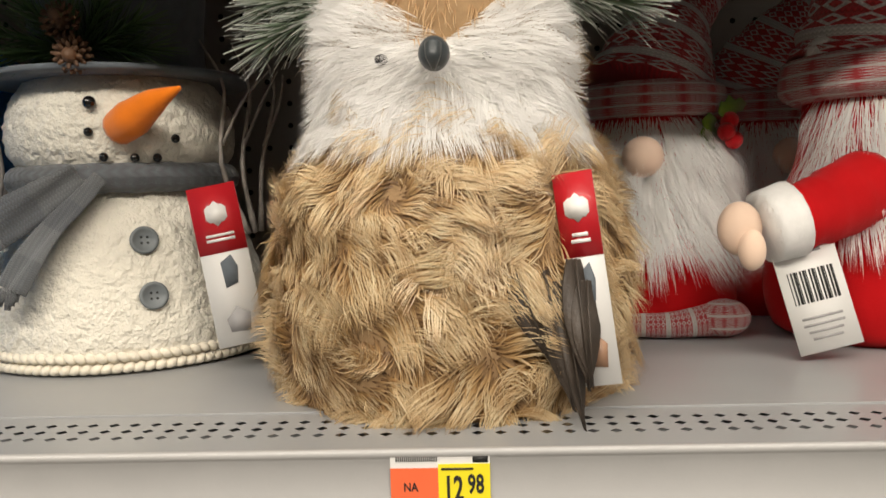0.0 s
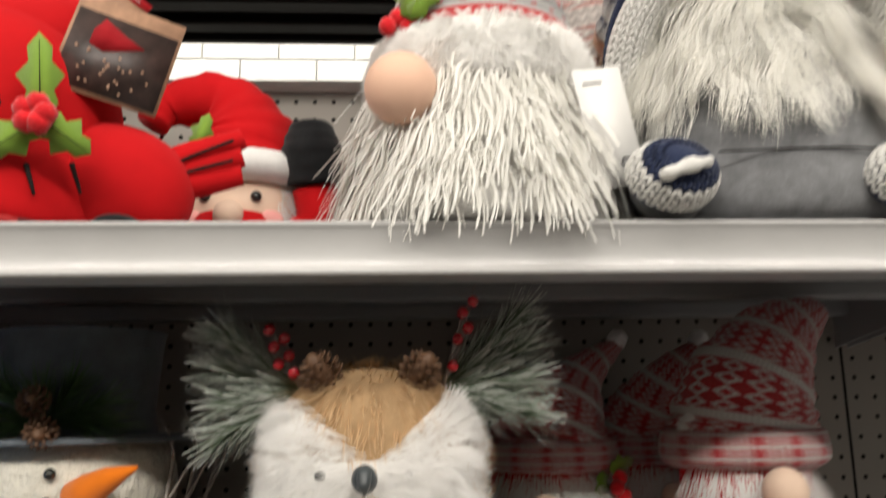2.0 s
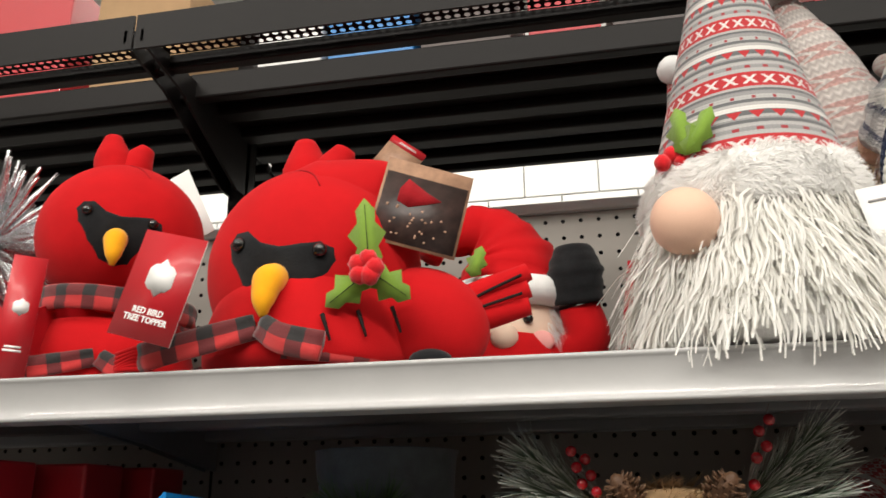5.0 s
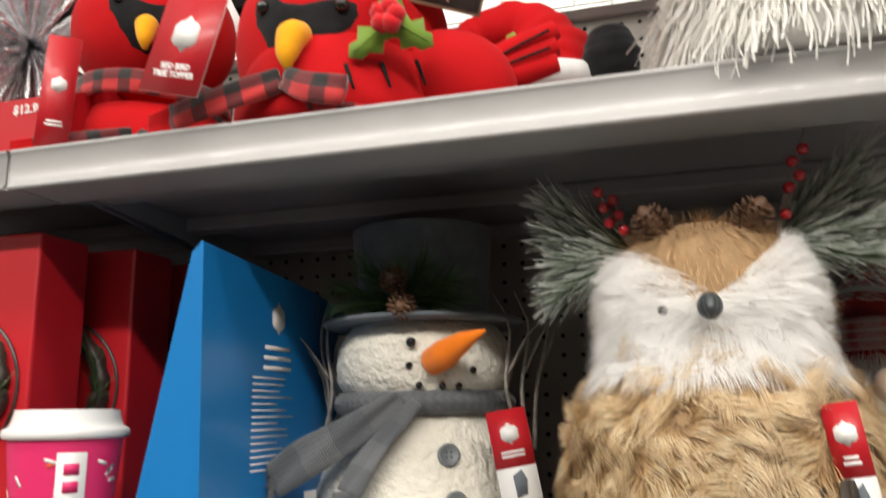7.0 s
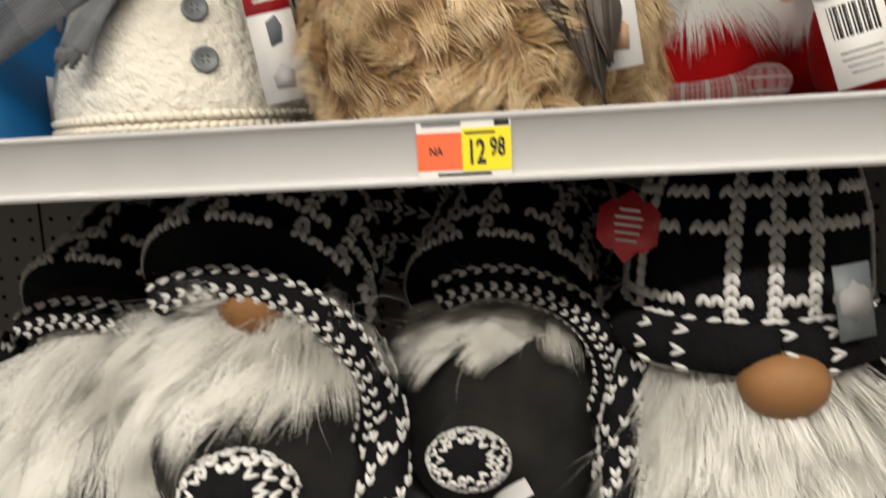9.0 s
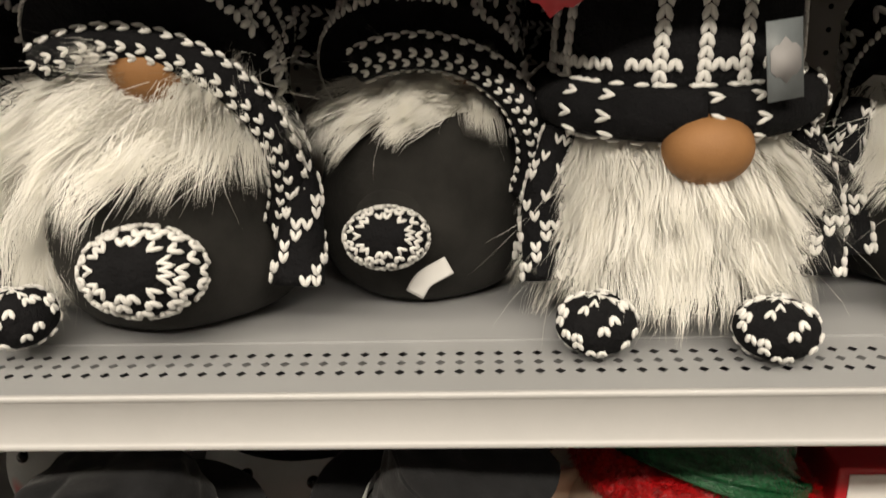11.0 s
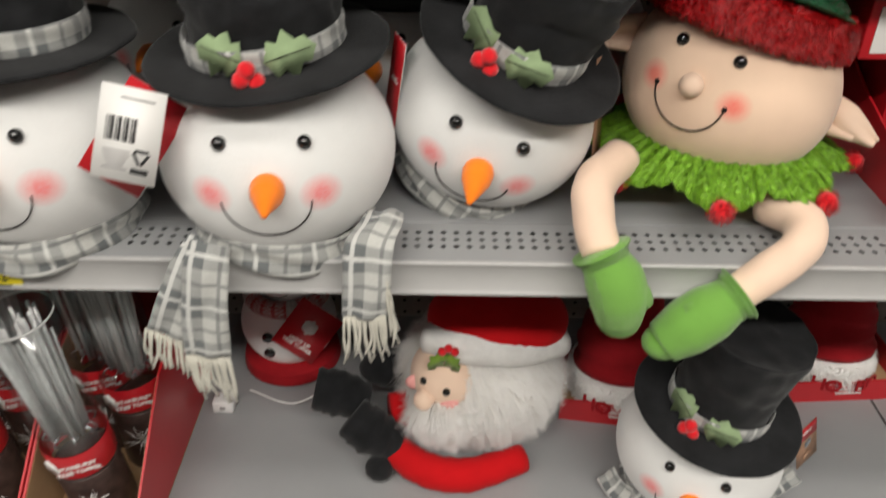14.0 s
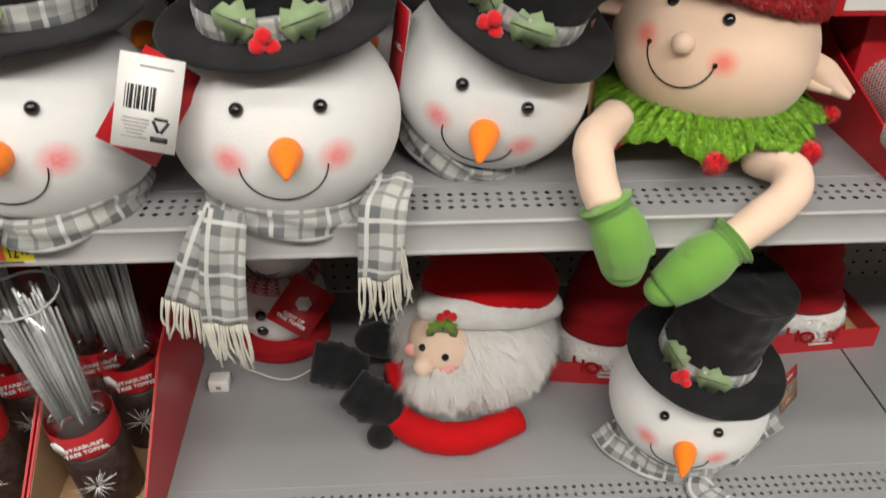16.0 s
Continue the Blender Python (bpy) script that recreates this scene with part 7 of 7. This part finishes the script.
# ---- top shelf: birds, gnomes, santa, starburst ----
def red_bird(at, label, rz, s=1.0, full=True, rot=(0, 0), dz=-0.034, tall=0.112):
    b = thing("red_bird_figure", at, label, "bird figure", "red birds")
    b.matrix_basis = pose(*at, rot[0], rot[1], rz) @ Matrix.Diagonal((s, s, s, 1))
    c, r = (-0.004, 0.008, 0.147 + dz), (0.110, 0.098, tall)
    part("body", lathe(curve_profile([(0.09, 0.0), (0.106, 0.015), (0.104, 0.05), (0.09, 0.09)]), 44, 1.0, 0.95), "red_felt", b, "red fleece body")
    hd = part("head", blob(c, r, 60, 40, flat_bottom=0.003), "red_felt", b, "red fleece head")
    if full:
        part("cap_point", tube([(-0.01, 0.012, c[2] + 0.035), (0.035, 0.012, c[2] + 0.062), (0.075, 0.012, c[2] + 0.084), (0.104, 0.012, c[2] + 0.092)], [0.078, 0.070, 0.040, 0.010], 30, 7), "red_felt", b, "pointed side of the fleece cap")
    part("seam", tube([(-0.02 + 0.05 * q, on_ellipsoid(c, r, -0.03 + 0.06 * q, dz + 0.20 + 0.045 * math.sqrt(max(0, 1 - q * q)))[0].y - 0.0006, dz + 0.20 + 0.045 * math.sqrt(max(0, 1 - q * q))) for q in np.linspace(-0.95, 0.95, 11)], [0.0006] * 2, 6, 2), "red_dark", hd)
    part("crest", join(tube([(-0.022, 0.03, c[2] + 0.085), (-0.030, 0.034, c[2] + 0.13), (-0.034, 0.036, c[2] + 0.165)], [0.030, 0.027, 0.012], 18, 6), tube([(-0.010, 0.03, c[2] + 0.085), (0.002, 0.034, c[2] + 0.125), (0.014, 0.036, c[2] + 0.152)], [0.028, 0.024, 0.012], 18, 6)), "red_felt", b, "red fleece crest")
    # black mask over the face
    out = []
    pts = [(-0.058, 0.158), (-0.05, 0.168), (-0.036, 0.168), (-0.02, 0.154), (0.0, 0.148), (0.02, 0.150), (0.038, 0.152), (0.05, 0.146), (0.052, 0.134), (0.044, 0.122), (0.03, 0.11), (0.012, 0.088), (-0.006, 0.084), (-0.024, 0.092), (-0.04, 0.115), (-0.054, 0.14)]
    V, F = [], []
    rings = 7
    for k in range(rings + 1):
        q = k / rings
        for x, z in pts:
            xx, zz = -0.003 + (x + 0.003) * q, 0.128 + dz + (z - 0.128) * q
            p, nn = on_ellipsoid(c, r, xx, zz)
            p = p + nn * (0.0022 if k < rings else -0.0005)
            V.append(p[:])
    mask = (np.array(V), grid_faces(len(pts), rings + 1), None)
    part("mask", mask, "black_felt", b, "black felt face mask")
    for x, z in ((-0.041, 0.153), (0.037, 0.142)):
        p, nn = on_ellipsoid(c, r, x, z + dz)
        part("eye", blob(p + nn * 0.003, 0.0068, 16, 12), "eye", b, "black bead eye")
    p, nn = on_ellipsoid(c, r, -0.004, 0.118 + dz)
    part("beak", tube([p + nn * 0.0, p + nn * 0.014 + Vector((0, 0, -0.004)), p + nn * 0.022 + Vector((0.0, 0, -0.022)), p + nn * 0.02 + Vector((0, 0, -0.036))], [0.0140, 0.0145, 0.010, 0.003], 18, 6), "beak_yellow", b, "yellow felt beak")
    an = np.linspace(0, 2 * math.pi, 36)
    part("scarf", strap([(0.100 * math.cos(a), 0.096 * math.sin(a), max(0.02, 0.052 + dz * 0.8) + 0.004 * math.sin(2 * a)) for a in an], 0.032, 0.008, (0, 0, 1), 2, 0.001), "buffalo", b, "red and black checked scarf")
    part("scarf_end", strap([(-0.012, -0.104, 0.036), (-0.06, -0.112, 0.024), (-0.12, -0.108, 0.013)], [0.022, 0.026, 0.026], 0.007, (0.3, 0, 1), 6, 0.001), "buffalo", b)
    part("scarf_end", strap([(-0.006, -0.106, 0.036), (0.018, -0.114, 0.022), (0.055, -0.114, 0.013)], [0.022, 0.026, 0.026], 0.007, (0.3, 0, 1), 6, 0.001), "buffalo", b)
    for i in range(7):
        part("scarf_tassel", tube([(-0.108, -0.105, 0.026 - 0.004 * i), (-0.128, -0.106, 0.022 - 0.003 * i), (-0.146, -0.105, max(0.004, 0.018 - 0.004 * i))], [0.003, 0.0028, 0.0025], 6, 3), "red_felt", b)
    if full:
        part("wing", blob((0.115, 0.0, 0.055), (0.065, 0.045, 0.052), 32, 20, rot=(0, 25, 0)), "red_felt", b, "plump red wing")
        part("tail", join(*[tube([(0.13, 0.01, 0.06 + 0.006 * k), (0.175, 0.01, 0.072 + 0.012 * k), (0.215, 0.015, 0.085 + 0.017 * k)], [0.016, 0.014, 0.009], 12, 5) for k in (-1, 0, 1)]), "red_felt", b, "red felt tail")
        for k in (-0.5, 0.5):
            part("tail_stitch", tube([(0.14, -0.006, 0.058 + 0.008 * k), (0.175, -0.006, 0.072 + 0.013 * k), (0.21, 0.0, 0.086 + 0.018 * k)], [0.0015] * 2, 6, 4), "thread", b)
        for i in range(4):
            x = 0.02 + 0.026 * i
            part("wing_stitch", tube([(x, -0.094 + 0.02 * (i > 1) + 0.018 * (i > 2), 0.04 + 0.006 * i), (x + 0.008, -0.094 + 0.02 * (i > 1) + 0.02 * (i > 2), 0.016 + 0.006 * i)], [0.0022, 0.0012], 6, 3), "thread", b)
        for q, ln in ((95, 0.07), (-35, 0.045), (-140, 0.05)):
            lf, vn = holly_leaf(ln, 0.028)
            tf = pose(0.086, -0.086, 0.084, 0, -q, 12)
            lo = part("leaf", moved(lf, tf), "holly", b, "green felt holly leaf")
            part("vein", moved(vn, tf), "thread", lo)
        for k in range(5):
            part("berry", blob((0.086 + 0.008 * math.cos(k * 1.3), -0.096, 0.084 + 0.008 * math.sin(k * 1.3)), 0.009, 12, 8, 0.2, 80), "berry", b, "red pompom berry")
        part("foot", blob((0.13, -0.04, 0.010), (0.02, 0.02, 0.010), 14, 10), "black_felt", b)
    return b


red_bird((-0.320, 0.150, zs(1)), "red fleece bird figure with black mask and checked scarf", -2, 0.98)
red_bird((-0.568, 0.195, zs(1)), "red fleece bird figure looking aside in a checked scarf", 30, 0.82, False, dz=0.074, tall=0.105)
red_bird((-0.405, 0.345, zs(1)), "red fleece bird figure half hidden in the back", -20, 1.05, False, dz=-0.012)
hang_tag((-0.412, 0.018, 2.026), 0.066, 0.095, "red bird tree topper hang tag, set askew", (-0.1, -1, 0.05), 16, 1.0, ("RED BIRD", "TREE TOPPER"), 0.028, seed=31)
tp = hang_tag((-0.205, 0.118, 2.118), 0.085, 0.09, "brown picture tag beside the red bird", (0.35, -1, 0.1), 14, 0, (), 0, body="print_tan", seed=32, dark=False)
part("picture", moved(box(-0.040, -0.0012, -0.042, 0.040, -0.0005, 0.030), Matrix.Identity(4)), "print_dark", tp, "dark printed photo")
for k in range(26):
    q = random.Random(300 + k)
    part("printed_light", moved(blob((0, 0, 0), (0.0013, 0.0003, 0.0013), 6, 4), Matrix.Translation((q.uniform(-0.034, 0.030), -0.0014, q.uniform(-0.038, -0.004)))), "print_tan", tp)
part("printed_bird", moved(slab([(-0.020, -0.006), (-0.008, -0.010), (0.010, -0.002), (0.022, 0.004), (0.006, 0.010), (-0.006, 0.016), (-0.014, 0.020), (-0.020, 0.008)], 0.0004), Matrix.Translation((-0.004, -0.0014, 0.006))), "red_dark", tp, "small red printed shape")
hang_tag((-0.275, 0.30, 2.255), 0.05, 0.05, "small picture tag behind the red bird", (0.3, -1, 0.1), 35, 0.2, (), 0, body="print_tan", seed=33, dark=False)
hang_tag((-0.565, 0.27, 2.19), 0.10, 0.10, "pale card tag behind the red bird", (0, -1, 0.1), -28, 0, (), 0, seed=34, dark=False)

# silver starburst topper in a red tray
st = thing("starburst_topper", (-0.722, 0.170, zs(1) + 0.003), "silver tinsel starburst tree topper in a red tray", "starburst topper")
rng = np.random.default_rng(8)
D = rng.normal(size=(150, 3))
D /= np.linalg.norm(D, axis=1)[:, None]
for i, d in enumerate(D):
    L = 0.085 + 0.03 * rng.random()
    part("ray", tube([(0, 0, 0.175), tuple(np.array((0, 0, 0.175)) + d * L)], [0.0012, 0.0036, 0.0034, 0.002], 6, 6, 0.3), "silver", st)
part("stem", lathe([(0.018, 0), (0.012, 0.04), (0.006, 0.17)], 16), "silver", st)
rt = thing("display_tray", (-0.735, 0.075, zs(1)), "red cardboard tray with white price print", "display tray", "red trays")
for nm, bx in (("front", (-0.15, 0, 0, 0.14, 0.003, 0.066)), ("floor", (-0.15, 0.003, 0, 0.14, 0.3, 0.002)), ("back", (-0.15, 0.297, 0.002, 0.14, 0.3, 0.22))):
    part(nm, box(*bx), "red_card", rt, flat=True)
part("side", moved(slab([(0.003, 0.002), (0.297, 0.002), (0.297, 0.2), (0.15, 0.14), (0.003, 0.066)], 0.003), pose(0.1385, 0, 0, 0, 0, 90)), "red_card", rt, flat=True)
part("lettering", moved(text_shape("TOPPER", 0.018, 0.0003, 0.0005), Matrix.Translation((0.03, -0.0006, 0.018))), "white_card", rt)
part("lettering", moved(text_shape("$12.98", 0.013, 0.0003, 0.0003), Matrix.Translation((0.11, -0.0006, 0.054))), "white_card", rt)
hang_tag((-0.583, 0.066, 2.02), 0.03, 0.12, "narrow red card standing at the tray's end", (0.6, -0.8, 0), 3, 1.0, (), 0.014, seed=35)

# santa doll at the back, one mesh
g = Geo()
g.add(lathe(curve_profile([(0.06, 0.0), (0.075, 0.02), (0.07, 0.06), (0.05, 0.09)]), 32), "red_felt")
hd = blob((0, 0, 0.085), (0.068, 0.06, 0.062), 36, 24)
g.add(hd, "skin_pale")
P, N = roots(hd, 9000, 81, lambda P: ((np.abs(P[:, 0]) > 0.048) | (P[:, 2] < 0.062)) & (P[:, 1] < 0.03))
g.add(hair(P, N, 0.03, 0.0009, (0, -0.1, -1), 82, lift=0.4, lock=0.4), "white_fur")
g.add(blob((0.0, -0.064, 0.070), 0.016, 20, 14), "skin_pale")
for x in (-0.027, 0.027):
    g.add(blob((x, -0.056, 0.092), 0.0062, 16, 10), "eye")
    g.add(blob((x * 1.5, -0.049, 0.066), (0.015, 0.006, 0.013), 14, 10), "blush")
bd = tube([(0.066 * math.cos(a), 0.06 * math.sin(a), 0.128) for a in np.linspace(0, 6.28, 30)], [0.018] * 3, 14, 2)
g.add(bd, "white_skin")
P, N = roots(bd, 5000, 83)
g.add(hair(P, N, 0.008, 0.001, (0, 0, -0.3), 84, lift=1.0, curl=0.3, swirl=1), "white_fur")
g.add(tube([(0, 0, 0.13), (0.0, 0.01, 0.18), (-0.03, 0.01, 0.222), (-0.085, 0.0, 0.215), (-0.10, -0.01, 0.19)], [0.066, 0.056, 0.036, 0.024, 0.018], 26, 7, 0.05), "red_felt")
g.add(tube([(0.05, 0, 0.05), (0.09, -0.02, 0.07), (0.085, -0.03, 0.11)], [0.03, 0.028, 0.024], 18, 6), "red_felt")
g.add(tube([(0.085, -0.032, 0.112), (0.083, -0.04, 0.15), (0.082, -0.042, 0.178)], [0.028, 0.033, 0.022], 20, 7, 0.03), "black_felt")
lf, vn = holly_leaf(0.04, 0.022)
g.add(moved(lf, pose(-0.035, -0.075, 0.14, 0, -70, 0)), "holly")
o = g.obj("santa_doll")
o.matrix_basis = pose(-0.153, 0.378, zs(1))
tagged(o, "santa doll in a red hat raising a black mitten", "santa doll")

# tall fair-isle gnome, one mesh
g = Geo()
bp = lathe(curve_profile([(0.085, 0.0), (0.105, 0.01), (0.10, 0.06), (0.088, 0.11), (0.08, 0.15)]), 44)
g.add(bp, "white_skin")
P, N = roots(bp, 9500, 91, lambda P: (P[:, 1] < 0.03) & (P[:, 2] > 0.05))
g.add(hair(P, N, 0.062, 0.0019, lambda P: np.stack([P[:, 0] * 7, 0 * P[:, 0] - 0.15, 0 * P[:, 0] - 1], 1), 92, lift=0.2, curl=0.12, swirl=0.45, droop=0.25, segs=7, taper=0.25, wave=0.3), "yarn")
bd = lathe(curve_profile([(0.083, 0.112), (0.094, 0.118), (0.096, 0.140), (0.090, 0.160), (0.082, 0.164)]), 48)
g.add(bd, "white_skin")
P, N = roots(bd, 12000, 93)
g.add(hair(P, N, 0.007, 0.0009, (0.3, 0, -0.4), 94, lift=0.8, curl=0.4, swirl=1.2), "white_fur")
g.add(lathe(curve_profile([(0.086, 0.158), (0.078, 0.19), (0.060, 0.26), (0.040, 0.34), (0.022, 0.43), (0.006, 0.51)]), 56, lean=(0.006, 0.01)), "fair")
g.add(blob((-0.068, -0.086, 0.102), (0.0275, 0.026, 0.0275), 28, 18), "skin")
for q in (75, 115):
    lf, vn = holly_leaf(0.046, 0.022)
    g.add(moved(lf, pose(-0.060, -0.070, 0.166, 0, -q + 20, -25)), "holly")
for k in range(3):
    g.add(blob((-0.078 + 0.008 * k, -0.060, 0.165 + 0.007 * (k % 2)), 0.0075, 12, 8), "berry")
o = g.obj("gnome_doll")
o.matrix_basis = pose(0.095, 0.135, zs(1))
tagged(o, "gnome doll with white yarn beard and tall red-grey knit hat", "gnome doll", "gnome dolls")
tg = hang_tag((0.186, 0.060, 2.035), 0.042, 0.095, "white card tag with black recycling mark on the gnome", (0.25, -1, 0), -12, 0, (), 0, dark=False, seed=36)
part("recycling_mark", moved(join(*[moved(box(-0.0045, -0.0009, 0.003, 0.0045, -0.0004, 0.005), pose(0, 0, 0, 0, q, 0)) for q in (0, 120, 240)], box(-0.006, -0.0009, -0.013, 0.006, -0.0004, -0.009)), Matrix.Translation((0.008, 0, -0.030))), "ink", tg, "black recycling mark")
part("small_print", moved(bars(1, 0.018, 0.002, 0.003, -0.0006, 6), Matrix.Translation((-0.006, 0, 0.036))), "ink_grey", tg)
hang_tag((-0.012, 0.20, 2.03), 0.02, 0.09, "red card edge beside the gnome's beard", (-0.5, -0.8, 0), 10, 1.0, (), 0, seed=37)

# grey gnome with navy-edged hat, one mesh
g = Geo()
bp = lathe(curve_profile([(0.10, 0.0), (0.122, 0.012), (0.126, 0.06), (0.118, 0.12), (0.104, 0.18), (0.088, 0.235), (0.07, 0.25)]), 48)
g.add(bp, "grey_felt")
P, N = roots(bp, 36000, 95, lambda P: (P[:, 1] < -0.02) & (P[:, 2] > 0.115) & (P[:, 2] < 0.245))
fl = lambda P: np.stack([(P[:, 0]) * 5, 0 * P[:, 0] - 0.2, 0 * P[:, 0] - 1], 1)
g.add(hair(P, N, 0.072, 0.0008, fl, 96, lift=0.38, curl=0.1, swirl=0.4, droop=0.22, lock=0.55, per=55, segs=5, wave=0.4), "mixed_fur")
k = np.random.default_rng(3).choice(len(P), len(P) // 90, replace=False)
g.add(hair(P[k], N[k], 0.05, 0.001, fl, 97, lift=0.6, curl=0.25, swirl=0.5, wave=0.3), "streak")
g.add(blob((-0.016, -0.100, 0.226), (0.031, 0.026, 0.0245), 28, 18), "skin")
arc = [(0.114 * math.sin(q) - 0.002, -0.055 - 0.045 * math.cos(q), 0.240 + (math.cos(q) - 1) * 0.10) for q in np.linspace(-1.85, 1.35, 19)]
ed = tube(arc, [0.0150] * 3, 14, 3)
g.add(ed, "stitch")
g.add(stitches(ed, 14, lambda i, j: True, 1.15, 0.0008), "stitch")
ed = tube([(x * 1.05, y + 0.004, z + 0.0165) for x, y, z in arc], [0.0085] * 3, 10, 3)
g.add(ed, "navy_yarn")
g.add(stitches(ed, 10, lambda i, j: True, 1.2, 0.0006), "navy_yarn")
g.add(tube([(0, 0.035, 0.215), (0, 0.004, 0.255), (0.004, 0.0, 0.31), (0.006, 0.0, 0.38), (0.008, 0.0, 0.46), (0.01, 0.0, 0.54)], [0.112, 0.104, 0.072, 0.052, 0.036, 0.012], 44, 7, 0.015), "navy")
for s, fx in ((0, -0.105), (1, 0.075)):
    ft = moved(blob((0, 0, 0), (0.034, 0.026, 0.026), 24, 12), Matrix.Translation((fx, -0.118, 0.032)) @ pose(0, 0, 0, 70, 0, 12))
    g.add(ft, "navy_yarn")
    g.add(stitches(ft, 24, lambda i, j: j in (5, 6, 7), 1.1, 0.001), "stitch")
    g.add(stitches(ft, 24, lambda i, j: j in (8, 9), 1.1, 0.001), "navy_yarn")
    g.add(tube([(fx - 0.018, -0.146, 0.024), (fx, -0.149, 0.030), (fx + 0.018, -0.147, 0.035)], [0.004, 0.0055, 0.004], 10, 3, 0.2), "stitch")
    g.add(tube([(fx, -0.11, 0.034), (fx * 0.8, -0.06, 0.04)], [0.03, 0.035], 18, 4), "grey_felt")
g.add(tube([(-0.07, -0.122, 0.05), (0.02, -0.1265, 0.052), (0.08, -0.11, 0.055)], [0.0008] * 2, 6, 4), "thread")
o = g.obj("gnome_doll")
o.matrix_basis = pose(0.330, 0.160, zs(1))
tagged(o, "grey felt gnome doll with wavy cream beard and navy striped hat", "gnome doll", "gnome dolls")

# pink gnome behind, plaid-hat gnome, one mesh each
g = Geo()
g.add(lathe(curve_profile([(0.06, 0.0), (0.07, 0.02), (0.068, 0.12), (0.062, 0.2)]), 32), "pink_knit")
g.add(tube([(0, 0, 0.19), (-0.012, 0, 0.27), (-0.03, 0, 0.36), (-0.055, 0.0, 0.455)], [0.075, 0.062, 0.044, 0.014], 32, 7, 0.02), "pink_knit")
g.add(blob((0.012, -0.068, 0.225), (0.03, 0.027, 0.031), 24, 16), "skin")
P, N = roots(blob((0.01, -0.05, 0.16), (0.05, 0.03, 0.06)), 4000, 98)
g.add(hair(P, N, 0.05, 0.0011, (0, -0.2, -1), 99, lift=0.4, lock=0.5), "fawn_fur")
g.add(blob((0.045, -0.01, 0.345), 0.013, 16, 12), "pink_knit")
o = g.obj("gnome_doll")
o.matrix_basis = pose(0.238, 0.290, zs(1))
tagged(o, "pink gnome doll with bobble knit hat standing behind", "gnome doll", "gnome dolls")
g = Geo()
g.add(lathe(curve_profile([(0.08, 0.0), (0.10, 0.02), (0.115, 0.12), (0.105, 0.24), (0.07, 0.34), (0.02, 0.37)]), 40), "red_felt")
sh = tube([(-0.03, -0.06, 0.36), (-0.06, -0.07, 0.42), (0.0, -0.07, 0.50), (0.06, -0.06, 0.56)], [0.035, 0.05, 0.055, 0.03], 28, 7, 0.03)
g.add((sh[0], sh[1], sh[2] * np.array([0.35, 0.25])), "tartan")
g.add(tube([(-0.02, -0.05, 0.33), (-0.03, -0.06, 0.37)], [0.04, 0.038], 18, 4), "red_felt")
o = g.obj("gnome_doll")
o.matrix_basis = pose(0.565, 0.235, zs(1))
tagged(o, "red doll with red and white tartan hat", "gnome doll", "gnome dolls")
g = Geo()
g.add(tube([(0, 0, 0), (-0.004, 0, 0.15), (-0.01, 0, 0.28), (-0.024, -0.01, 0.36)], [0.06, 0.055, 0.032, 0.01], 28, 6), "fair")
g.add(blob((-0.027, -0.02, 0.368), 0.0175, 20, 14, 0.1), "white_felt")
o = g.obj("gnome_hat")
o.matrix_basis = pose(0.085, 0.30, zs(1))
tagged(o, "knit gnome hat with white pompom behind", "gnome hat", "gnome dolls")

# cartons on the dark storage shelf
for i, (x, w, d, h, m) in enumerate(((-0.95, 0.20, 0.3, 0.22, "red_card"), (-0.72, 0.16, 0.3, 0.2, "kraft"), (-0.47, 0.10, 0.32, 0.2, "white_card"), (-0.345, 0.13, 0.3, 0.22, "blue_card"), (-0.205, 0.13, 0.3, 0.2, "goods"), (-0.065, 0.10, 0.3, 0.2, "red_card"), (0.10, 0.2, 0.3, 0.18, "print_dark"), (0.36, 0.2, 0.3, 0.2, "red_card"), (0.55, 0.08, 0.3, 0.2, "kraft"))):
    b = thing("carton", (x, 0.40, 2.4525), "stacked goods carton on the dark storage shelf", "box", "cartons")
    part("carton_body", box(-w / 2, 0, 0, w / 2, d, h, 0.002), m, b, flat=True)
    part("carton_label", box(-w / 4, 0.004, -0.0008, w / 4, 0.035, 0.0), ("white_card", "lab_yellow", "holly")[i % 3], b, flat=True)
